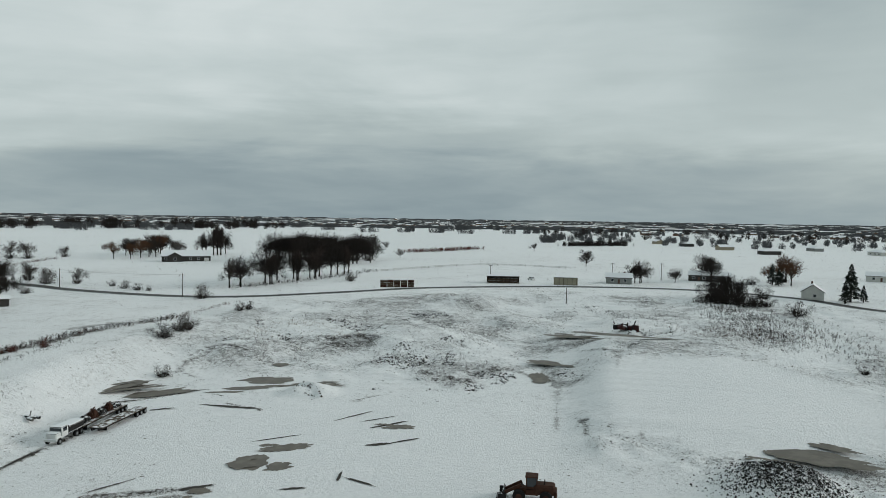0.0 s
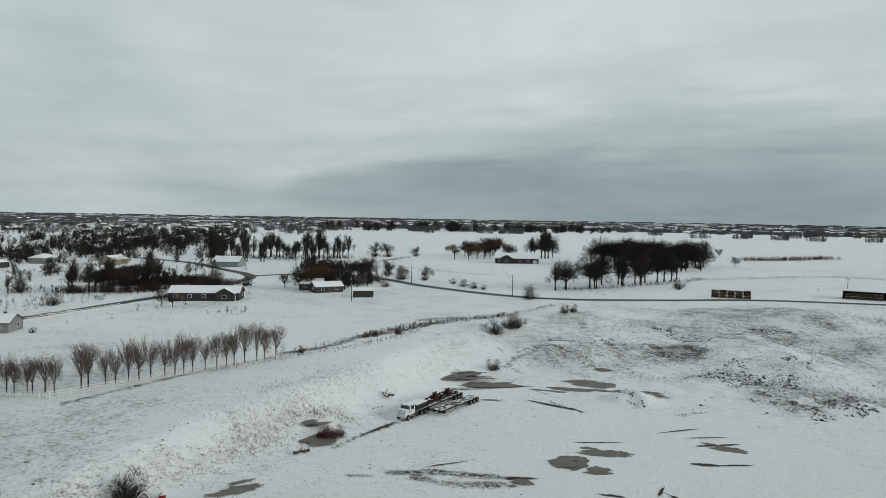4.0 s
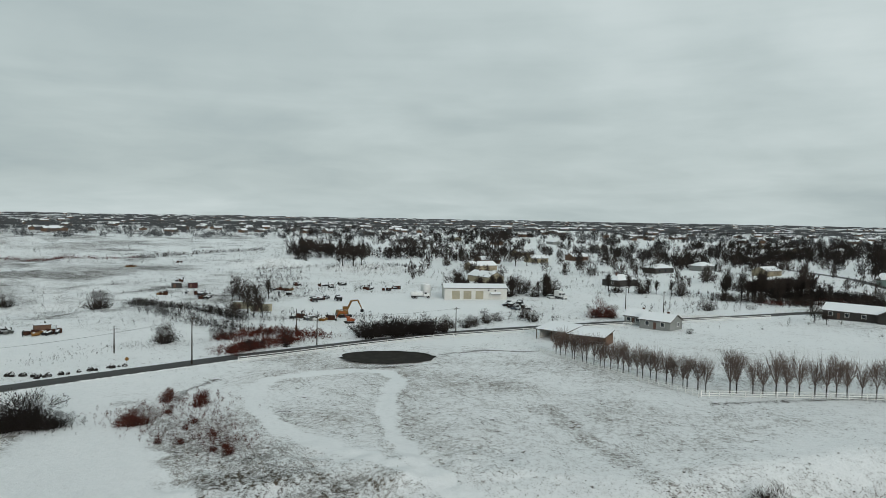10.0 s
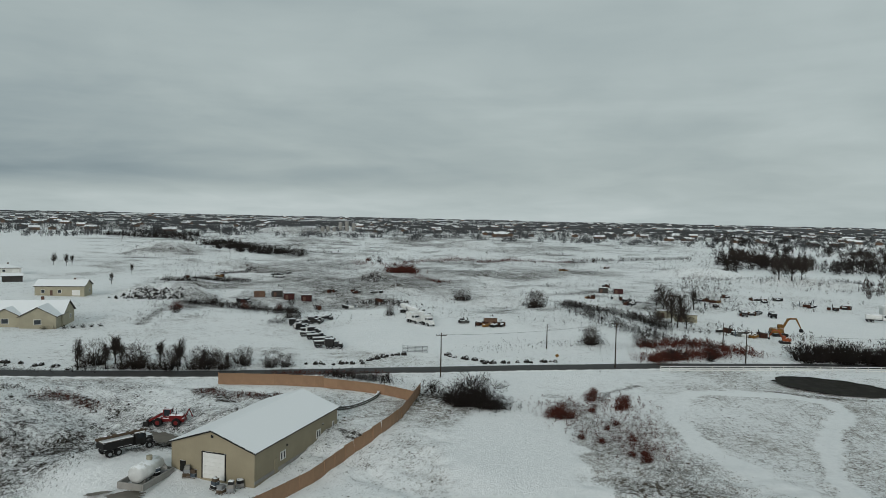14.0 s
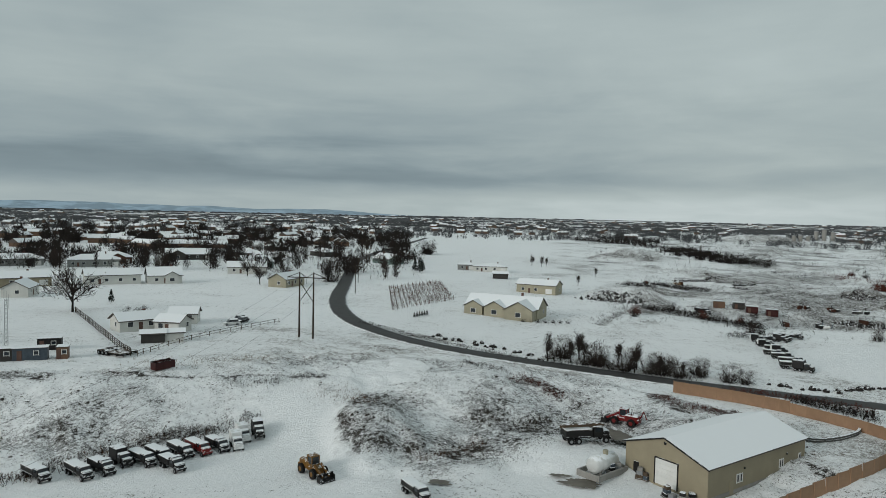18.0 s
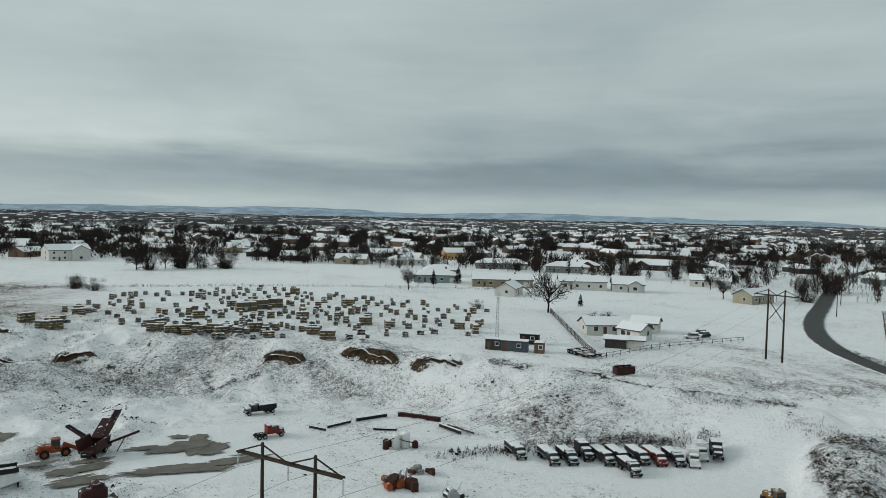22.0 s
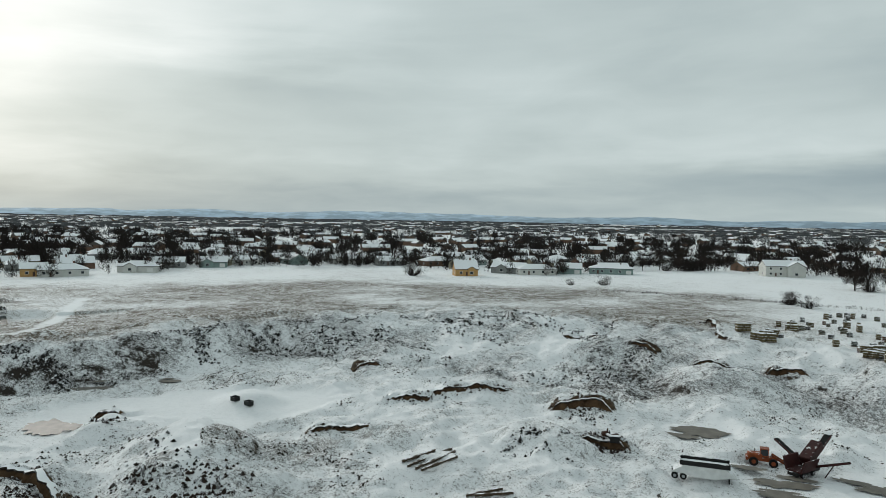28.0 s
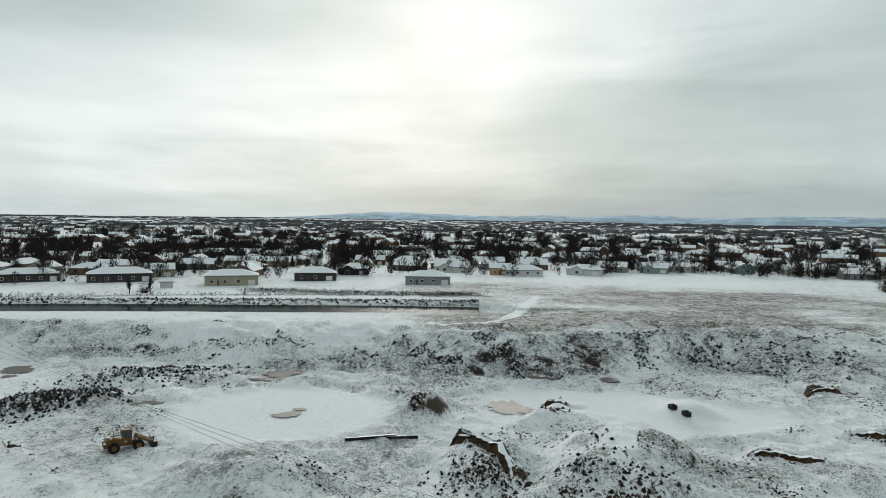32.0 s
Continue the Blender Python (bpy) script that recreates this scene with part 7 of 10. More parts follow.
# ---- far woods, far roofs, far hills ----
def far_trees(name, label, n, seed, where, size, bits, material):
    """Many far trees in one sheet of geometry: each a loose crown of twiggy flakes on a stem."""
    g = np.random.default_rng(seed)
    b, r = where(g, n)
    x, y = -r * np.sin(np.radians(b)), r * np.cos(np.radians(b))
    z = height(x, y)
    h = size[0] + (size[1] - size[0]) * g.random(n) ** 1.5
    k = int(bits * 1.5)
    c = np.stack([x, y, z], -1)[:, None, :]
    ang, rad, up = g.random((n, k)) * 6.283, np.sqrt(g.random((n, k))), g.random((n, k))
    fat = g.uniform(0.55, 1.25, (n, 1))
    wide = 0.36 * h[:, None] * fat * np.sin(np.pi * np.clip(0.12 + 0.8 * up, 0, 1)) ** 0.7 * rad
    p = c + np.stack([wide * np.cos(ang), wide * np.sin(ang), h[:, None] * (0.12 + 0.85 * up)], -1)
    hub = c + np.stack([0 * h, 0 * h, 0.25 * h], -1)[:, None, :]
    way = (p - hub) / h[:, None, None] + g.normal(size=(n, k, 3)) * 0.22 + np.array([0, 0, 0.25])
    way = way / np.linalg.norm(way, axis=2)[..., None]
    side = np.cross(way, g.normal(size=(n, k, 3)))
    side = side / np.linalg.norm(side, axis=2)[..., None]
    hh = h[:, None, None]
    wide = 0.027 * math.sqrt(30 / k) * hh * g.uniform(0.6, 1.5, (n, k, 1))
    v = np.stack([p - way * 0.10 * hh - side * wide, p - way * 0.04 * hh + side * wide, p + way * hh * g.uniform(0.12, 0.26, (n, k, 1))], 2)
    v = v.reshape(-1, 3)
    stem = np.concatenate([c + np.stack([w * h * 0.025, 0 * h, q * h], -1)[:, None, :] for w, q in ((-1, -0.05), (1, -0.05), (0, 0.8))], 1).reshape(-1, 3)
    v = np.concatenate([v, stem])
    me = from_grid(name, v, np.arange(len(v)).reshape(-1, 3), material, False)
    return tagged(new(name, me), label, "woods", kind="stuff")


def belts(b0, b1, r0, r1, seed, count, stretch=40.0):
    """Bearings and distances gathered into shelter belts."""
    def pick(g, n):
        q = np.random.default_rng(seed)
        cb, cr = q.uniform(b0, b1, count), r0 * (r1 / r0) ** q.random(count)
        ln = q.uniform(0.3, 1.0, count) * stretch
        i = g.integers(0, count, n)
        b = cb[i] + (g.random(n) - 0.5) * ln[i] * 60 / cr[i]
        return b, cr[i] * (1 + 0.012 * g.normal(size=n))
    return pick


far_trees("far_woods", "dark bare woods and hedgerows far out on the plain", 5200, 1, belts(42, 90, 520, 1700, 2, 420, 16), (4, 10), 20, M["twigdark"])
far_trees("far_woods", "dark bare garden trees among distant houses", 17000, 3, behind(belts(150, 312, 430, 1900, 4, 900, 22)), (3.5, 9), 17, M["twigdark"])
# distant woods below use the twig colour with the haze painted in
far_trees("far_woods", "haze-grey bare woods beyond the northern fields", 3600, 5, belts(322, 352, 850, 2000, 6, 190, 10), (4, 9), 22, M["twighaze"])
far_trees("far_woods", "thin dark tree lines near the horizon", 15000, 7, belts(0, 360, 1700, 4300, 8, 1500, 60), (3.5, 8), 9, M["twighaze"])
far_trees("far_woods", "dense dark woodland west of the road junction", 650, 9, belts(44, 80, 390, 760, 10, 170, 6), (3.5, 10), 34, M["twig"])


far_trees("far_woods", "thin shelter belts on the far western plain", 9000, 15, belts(88, 150, 1200, 2200, 16, 190, 44), (3.5, 8), 16, M["twighaze"])
far_trees("far_woods", "tree lines beyond the northern field", 3200, 17, belts(-8, 42, 1350, 2300, 18, 80, 34), (5, 13), 18, M["twighaze"])


def scrub(name, label, n, seed, b0, b1, r0, r1, size, bits, material, lumps=26.0):
    """Low scrub in drifts."""
    def pick(g, m):
        b, r = g.uniform(b0, b1, 6 * m), np.sqrt(g.uniform(r0 * r0, r1 * r1, 6 * m))
        x, y = -r * np.sin(np.radians(b)), r * np.cos(np.radians(b))
        keep = (fbm(x, y, lumps, 3, seed) + 0.25 * g.normal(size=6 * m) > 0.22) & (road_mask(x, y) < 0.01) & (yard_mask(x, y) < 0.2)
        if b0 == 150:
            keep &= r > village_edge(b) - 10
        i = np.flatnonzero(keep)
        i = g.choice(i, m, replace=len(i) < m)
        return b[i], r[i]
    return far_trees(name, label, n, seed, pick, size, bits, material)


scrub("scrub", "brown leafless scrub drifts beyond the road", 5200, 21, 92, 133, 235, 560, (0.4, 1.5), 9, M["twigdark"], 16.0)
scrub("scrub", "dark scrub over the far workings", 6000, 22, 86, 136, 520, 1300, (0.7, 2.8), 9, M["twigdark"], 34.0)
scrub("scrub", "brown weeds and saplings beyond the western road", 3000, 23, 42, 92, 235, 470, (0.6, 2.2), 9, M["twig"], 30.0)
scrub("scrub", "russet weeds on the northern flats", 260, 24, -30, 40, 300, 900, (0.5, 1.4), 8, M["twigred"], 70.0)
scrub("scrub", "garden shrubs and weeds about the houses", 5000, 25, 150, 310, 300, 620, (0.8, 2.4), 9, M["twigdark"], 40.0)


def weeds(label, line, width, n, size, seed, material, bits=9):
    """Weeds and brush along a ditch or a fence."""
    def pick(g, m):
        c = spline(line, 0.5)
        p = c[g.integers(0, len(c), m)] + g.normal(size=(m, 2)) * width * 0.4
        return np.degrees(np.arctan2(-p[:, 0], p[:, 1])), np.hypot(p[:, 0], p[:, 1])
    return far_trees("scrub", label, n, seed, pick, size, bits, M[material])


weeds("russet weeds along the ditch", [(-104.4, 124.1), (-99.4, 155.1), (-94.5, 181.4), (-80.9, 209.1), (-75.1, 242.7)], 2.4, 420, (0.3, 1.1), 101, "twigred")
weeds("dark brush along the ditch", [(-99.4, 155.1), (-94.5, 181.4), (-80.9, 209.1)], 3.5, 520, (0.4, 1.3), 102, "twigdark")
weeds("russet thicket along the road", [(-183.6, -12.8), (-192.6, -6.3), (-199.8, 3.3)], 6.0, 650, (0.8, 2.4), 103, "twigred")
weeds("dark thicket along the road", [(-203.6, 24.8), (-205.1, 34.1), (-204.9, 44.7)], 5.0, 330, (1.2, 4.2), 104, "twigdark", 14)
weeds("brown reeds by the road junction", [(-266.9, 185.8), (-248.0, 203.4), (-223.8, 238.2)], 10.0, 600, (1.0, 4.0), 105, "twig", 12)
weeds("russet reeds by the road junction", [(-246.4, 195.7), (-241.6, 233.2)], 8.0, 350, (0.8, 2.2), 106, "twigred")
weeds("dark brush below the road bend", [(-107.4, -124.6), (-117.5, -112.8), (-128.5, -97.2)], 4.0, 260, (0.4, 1.4), 107, "twigdark")
weeds("russet verge weeds beside the fence", [(-127.5, -88.0), (-135.1, -78.8), (-139.1, -66.9)], 3.0, 380, (0.4, 1.2), 108, "twigred")
weeds("dry brown weeds on the bank", [(-107.4, -90.2), (-107.6, -83.2), (-112.7, -77.7)], 3.0, 320, (0.3, 0.9), 109, "twigred")
weeds("dark brush beside the drive", [(-129.0, -53.0), (-125.4, -41.7), (-124.8, -34.8)], 5.0, 420, (0.4, 1.6), 110, "twigdark")
weeds("russet weeds beside the drive", [(-131.1, -26.3), (-120.9, -18.1), (-108.5, -8.0)], 8.0, 420, (0.3, 1.2), 111, "twigred")
weeds("dark weeds on the rise beside the drive", [(-123.1, -17.4), (-102.8, -5.9), (-92.7, -0.7)], 8.0, 260, (0.2, 0.5), 112, "twigdark")
weeds("brush along the foot of the bank behind the trucks", [(7.6, -108.2), (-1.3, -110.6), (-11.9, -115.8), (-28.0, -118.0), (-36.0, -117.9)], 3.0, 620, (0.3, 1.2), 113, "twigdark")
weeds("dry grass along the foot of the bank behind the trucks", [(-1.3, -110.6), (-11.9, -115.8), (-28.0, -118.0)], 3.0, 300, (0.3, 1.0), 114, "leaf")
weeds("brown weeds on the edge of the stone yard field", [(222.9, -211.9), (171.6, -241.8), (87.2, -273.4), (0.8, -289.4)], 5.0, 900, (0.3, 1.2), 115, "twig")
weeds("brush on the canal bank", [(232.1, 176.1), (249.3, 115.6), (267.5, 13.2)], 4.0, 700, (0.4, 1.8), 116, "twigdark")
weeds("roadside stones and weeds round the bend", [(-87.1, -180.0), (-92.5, -152.7), (-104.2, -126.0)], 2.5, 420, (0.3, 0.9), 117, "twigdark")
weeds("brown brush on the northern bank top", [(93.7, 256.1), (108.3, 214.0), (108.9, 170.3)], 12.0, 700, (0.3, 1.4), 118, "twig")
weeds("dry brush on the bank below the farm", [(76.1, 202.7), (96.0, 195.7)], 14.0, 420, (0.3, 1.0), 119, "leaf")
weeds("scrap of hedge under the grove", [(-87.4, 294.7), (-61.4, 337.0), (-39.4, 390.8)], 6.0, 400, (0.5, 1.8), 120, "twigdark")
weeds("brown brush on the northern spoil", [(-49.2, 198.7), (-22.4, 192.9), (17.0, 174.1)], 14.0, 700, (0.2, 0.7), 121, "twig")
far_trees("garden_trees", "dark leafless garden trees between the houses", 1500, 131, behind(belts(150, 310, 335, 620, 132, 700, 6)), (4, 10), 66, M["twigdark"])
far_trees("garden_trees", "brown leafless garden trees between the houses", 1000, 133, behind(belts(150, 310, 335, 620, 134, 400, 6)), (4, 9), 60, M["twig"])

# dark thickets, reeds and tall rows round the western junction
weeds("dense dark orchard thicket by the lane", [(-269.6, 215.9), (-258.0, 225.8), (-249.8, 244.4)], 9.0, 900, (1.5, 4.5), 141, "twigdark", 14)
weeds("pale brown reeds beside the lane", [(-297.6, 221.5), (-297.2, 235.2), (-315.6, 265.8)], 12.0, 700, (2.0, 5.5), 142, "twig", 12)
weeds("dark overgrown thicket round an old barn", [(-208.9, 272.6), (-181.2, 251.9), (-176.3, 263.9), (-185.6, 295.0)], 10.0, 420, (1.5, 5.0), 143, "twigdark", 16)
weeds("dark brush behind the old barn", [(-255.6, 331.0), (-238.9, 340.2), (-212.6, 334.9)], 9.0, 300, (2.0, 6.0), 144, "twigdark", 18)
weeds("russet brush along the ditch by the barn", [(-249.9, 374.0), (-252.8, 419.7), (-257.3, 459.4)], 4.0, 320, (0.6, 1.6), 145, "twigred")
weeds("dark woodland beyond the western lane", [(-530.6, 395.2), (-527.1, 455.6), (-554.6, 561.6)], 45.0, 240, (5.0, 12.0), 146, "twigdark", 40)
weeds("dark woodland along the far lane", [(-685.1, 510.5), (-691.3, 621.2), (-687.5, 725.5)], 60.0, 220, (6.0, 13.0), 147, "twigdark", 40)
weeds("brush at the foot of the tall trees", [(-379.6, 379.1), (-328.0, 393.8), (-290.3, 427.2)], 8.0, 420, (1.0, 4.0), 148, "twigdark", 14)
weeds("dark bramble on the northern bank", [(99.3, 262.6), (105.1, 257.7), (112.8, 249.4)], 7.0, 230, (1.0, 3.5), 149, "twigdark", 16)
weeds("brown weeds down the northern bank", [(97.8, 239.5), (97.4, 214.7), (95.4, 191.4)], 16.0, 1500, (0.3, 1.0), 150, "twig")
weeds("dark weeds down the northern bank", [(94.7, 227.5), (93.4, 199.2), (92.3, 183.2)], 14.0, 800, (0.3, 0.9), 151, "twigdark")
weeds("dry weeds on the northern rim", [(68.6, 258.7), (76.7, 240.6), (67.5, 206.4)], 10.0, 700, (0.2, 0.7), 152, "twig")
weeds("low dark hedge across the northern field", [(142.1, 781.6), (172.4, 796.0), (211.4, 817.5)], 14.0, 420, (2.5, 6.0), 153, "twigdark", 22)
weeds("russet reed bed in the northern field", [(-29.0, 599.0), (-7.3, 617.7), (32.7, 676.5)], 12.0, 500, (1.5, 3.5), 154, "twigred", 12)
weeds("dark thicket on the far western slope", [(-631.3, -522.1), (-515.3, -377.1), (-499.5, -329.6)], 22.0, 700, (2.5, 6.5), 155, "twigdark", 20)
weeds("dark hedge on the far western plain", [(-806.0, -791.3), (-711.8, -650.8), (-667.1, -580.6)], 26.0, 500, (2.5, 6.0), 156, "twigdark", 20)
weeds("russet willow patch in the old workings", [(-396.6, -186.0), (-381.8, -166.5)], 9.0, 320, (1.5, 4.5), 157, "twigred", 14)
weeds("russet willows across the old workings", [(-476.5, -257.8), (-452.5, -214.4), (-561.7, -198.8), (-536.7, -147.1)], 7.0, 500, (1.0, 3.0), 158, "twigred", 12)
weeds("brown grove on the western ridge", [(-718.8, 21.2), (-636.5, 43.3), (-590.4, 69.1)], 12.0, 260, (4.0, 10.0), 159, "twig", 34)
weeds("dark brush in the low ground by the trucks", [(-213.4, -187.1), (-218.8, -171.7), (-214.4, -152.5), (-212.2, -136.8)], 4.0, 500, (0.6, 2.0), 160, "twigdark", 12)
weeds("dark stones and brush before the old workings", [(-297.6, -252.7), (-310.2, -236.8)], 7.0, 260, (0.6, 1.6), 161, "twigdark", 12)
weeds("dark brush round the contractor's yard", [(-282.2, -53.9), (-251.1, -34.2), (-219.6, -13.6), (-213.0, -1.3)], 8.0, 700, (0.6, 2.6), 162, "twigdark", 12)
weeds("russet brush along the contractor's yard", [(-203.8, -15.0), (-212.4, -3.0), (-204.6, 11.5)], 6.0, 600, (0.8, 2.4), 163, "twigred", 12)
weeds("shrubs over the western ridge face", [(-479.7, -0.4), (-450.6, 37.7), (-455.2, 88.5)], 16.0, 300, (0.6, 2.0), 164, "twigdark", 12)
weeds("dark trees about the western farm", [(-930.1, 132.1), (-827.9, 165.8), (-889.0, 234.4)], 14.0, 60, (4.0, 10.0), 165, "twigdark", 40)
weeds("dark woods behind the western farm", [(-1283.1, 328.8), (-1090.6, 347.2), (-1103.8, 415.8)], 40.0, 130, (5.0, 12.0), 166, "twigdark", 40)
weeds("dark undergrowth beside the board fence", [(-133.6, -77.3), (-134.6, -70.1), (-134.5, -63.5)], 3.0, 320, (0.5, 1.6), 168, "twigdark", 12)

weeds("dark scrub belt on the far western slope", [(-671.7, -720.5), (-661.6, -659.5), (-641.0, -592.3), (-624.6, -542.2)], 16.0, 420, (2.5, 6.0), 191, "twigdark", 20)
weeds("dark heaped brush before the old workings", [(-292.3, -249.6), (-302.0, -241.6), (-303.8, -227.0)], 5.0, 420, (0.5, 1.6), 192, "twigdark", 10)
weeds("dark brush pile beside the old workings", [(-279.8, -258.5), (-282.8, -245.3)], 5.0, 260, (0.6, 1.8), 193, "twigdark", 10)
weeds("dark brush on the old spoil heaps", [(-334.5, -268.7), (-347.1, -266.3), (-374.6, -256.4)], 5.0, 300, (0.5, 1.5), 194, "twigdark", 10)
weeds("dark weeds round the low ground", [(-213.7, -186.8), (-214.7, -168.8), (-208.5, -147.7), (-203.4, -130.9), (-186.1, -129.5)], 4.0, 620, (0.5, 1.7), 195, "twigdark", 10)
weeds("brown weeds down the bank of the low ground", [(-273.8, -256.8), (-229.8, -196.2), (-218.6, -208.2), (-194.2, -182.2), (-164.2, -162.4)], 7.0, 800, (0.3, 1.2), 196, "twig", 8)
weeds("russet weeds across the far workings", [(-545.6, -209.3), (-568.4, -186.7), (-530.9, -143.6), (-564.0, -103.4)], 7.0, 700, (0.8, 2.2), 197, "twigred", 10)
weeds("brown hedge across the far workings", [(-556.6, -102.0), (-625.6, -66.0), (-687.8, -16.6)], 9.0, 420, (1.0, 3.5), 198, "twig", 12)
weeds("dark hedge along the contractor's yard", [(-279.8, -53.3), (-273.5, -42.3), (-268.2, -32.2), (-256.5, -22.1), (-239.0, -12.6)], 5.0, 520, (0.8, 3.0), 199, "twigdark", 14)
weeds("round shrubs along the western field", [(-451.3, 27.6), (-450.9, 45.7), (-449.7, 67.8), (-478.6, 96.4)], 5.0, 160, (1.0, 2.6), 200, "twigdark", 18)
weeds("russet weeds before the willow patch", [(-373.8, -159.6), (-355.1, -135.9)], 6.0, 240, (0.6, 1.8), 201, "twigred", 10)
weeds("dry tufts in the field beside the road", [(-177.7, -56.9), (-194.0, -45.5), (-200.6, -33.4), (-198.6, -16.8)], 9.0, 520, (0.2, 0.8), 202, "twig", 8)
weeds("dark brush along the cut of the spoil bank", [(-52.9, -88.9), (-57.4, -88.7), (-64.3, -88.7)], 1.2, 260, (0.2, 0.6), 203, "leaf", 8)
weeds("dark brush along the top of the spoil bank", [(-71.1, -92.5), (-76.9, -93.3), (-82.0, -93.8)], 1.0, 220, (0.2, 0.5), 204, "twigdark", 8)
weeds("brown weeds under the road bend", [(-84.7, -126.2), (-89.1, -123.6), (-90.1, -116.4)], 3.0, 260, (0.3, 0.9), 205, "twig", 8)
weeds("russet weeds on the bank under the road", [(-90.3, -112.2), (-91.7, -106.2), (-92.5, -101.0)], 3.0, 360, (0.3, 0.9), 206, "twigred", 8)
weeds("dark weeds along the yard drive", [(-33.6, -130.6), (-40.9, -127.2), (-49.9, -127.3)], 2.0, 300, (0.2, 0.7), 207, "twigdark", 8)
weeds("dark weeds on the spoil heap", [(-45.6, -97.0), (-48.7, -94.3), (-51.2, -91.9)], 1.6, 160, (0.2, 0.5), 208, "twigdark", 8)
weeds("dry grass in the field beside the yard", [(-22.4, -144.7), (-32.6, -142.1), (-45.3, -139.1)], 6.0, 420, (0.2, 0.6), 209, "tuft", 8)
weeds("small shrubs on the spoil slope", [(-71.4, -102.9), (-73.3, -99.4), (-75.7, -97.6)], 3.0, 70, (0.4, 1.0), 210, "twigdark", 14)
weeds("dead weeds over the crown of the spoil heap", [(-48.6, -119.5), (-53.6, -118.0), (-54.0, -107.2)], 4.0, 420, (0.2, 0.6), 211, "leaf", 8)
weeds("dark weeds at the foot of the spoil bank", [(-58.0, -85.0), (-64.9, -82.6), (-74.2, -83.2)], 3.0, 420, (0.15, 0.5), 212, "twigdark", 8)
weeds("low dark weeds in the furrows of the spoil", [(-66.4, -109.5), (-71.0, -113.6), (-79.6, -122.2)], 5.0, 260, (0.15, 0.45), 213, "twigdark", 8)

weeds("dark weeds along the field edge under the ditch", [(-107.1, 107.0), (-103.1, 118.5), (-99.2, 132.3), (-93.8, 145.4), (-90.8, 169.6)], 3.0, 520, (0.2, 0.7), 220, "twigdark", 8)
weeds("brown dead grass beside the pit track", [(-76.4, 77.5), (-75.3, 82.1), (-74.3, 88.6)], 4.0, 520, (0.15, 0.5), 221, "leaf", 8)
weeds("brown grass tussocks on the western slope", [(-81.6, 86.9), (-79.5, 94.9), (-76.2, 103.0)], 5.0, 520, (0.15, 0.5), 222, "tuft", 8)
weeds("dark weeds above the flatbed", [(-75.3, 100.3), (-74.3, 103.4), (-70.9, 104.8)], 2.0, 200, (0.2, 0.6), 223, "twigdark", 8)
weeds("thin brown weeds on the western slope", [(-86.6, 99.5), (-82.4, 111.5), (-80.7, 127.0)], 6.0, 620, (0.15, 0.5), 224, "twig", 8)
weeds("dry grass over the northern spoil", [(-54.2, 196.8), (-43.8, 212.1), (-24.4, 199.5)], 7.0, 620, (0.2, 0.6), 225, "tuft", 8)
weeds("dark weeds down the northern spoil", [(-9.9, 235.5), (1.2, 211.3), (11.9, 197.4)], 6.0, 620, (0.2, 0.6), 226, "twigdark", 8)
weeds("dark brush on the northern bench", [(68.5, 220.4), (59.5, 232.8), (51.6, 250.8)], 6.0, 520, (0.2, 0.7), 227, "twigdark", 8)

far_trees("far_woods", "dense dark belt of bare trees behind the houses", 6500, 171, behind(belts(150, 312, 580, 1150, 172, 300, 16)), (6, 13), 24, M["twigdark"])
far_trees("far_woods", "dark bare trees along the village edge", 1000, 173, behind(belts(268, 312, 430, 640, 174, 130, 8)), (6, 12), 40, M["twigdark"])
weeds("dark brush and stones on the far canal bank", [(270.9, 97.5), (268.7, 60.3), (270.6, 11.3)], 11.0, 3000, (0.4, 1.3), 175, "twigdark", 8)
weeds("russet weeds on the near drive side", [(-130.4, -27.3), (-132.2, -20.0), (-137.6, -14.9), (-108.5, -7.0)], 7.0, 420, (0.4, 1.3), 176, "twigred", 12)
weeds("dark low brush on the rise", [(-96.0, -9.3), (-100.1, -5.4), (-97.6, 0.2), (-91.1, 8.4)], 6.0, 260, (0.2, 0.5), 177, "twigdark", 9)
weeds("tan grass tussocks on the rise", [(-127.5, -19.9), (-126.8, -13.7), (-112.7, -7.3), (-95.0, 2.4)], 9.0, 380, (0.2, 0.5), 178, "tuft", 8)

far_trees("far_woods", "dark bare woods over the far southern plain", 20000, 181, belts(150, 312, 1000, 2400, 182, 1300, 22), (5, 10), 9, M["twighaze"])
far_trees("far_woods", "small dark trees over the far western plain", 15000, 183, belts(80, 156, 950, 2400, 184, 1100, 16), (3.5, 8), 10, M["twighaze"])
far_trees("far_woods", "small dark trees over the far northern plain", 9000, 185, belts(36, 84, 1100, 2600, 186, 700, 18), (4, 9), 10, M["twighaze"])


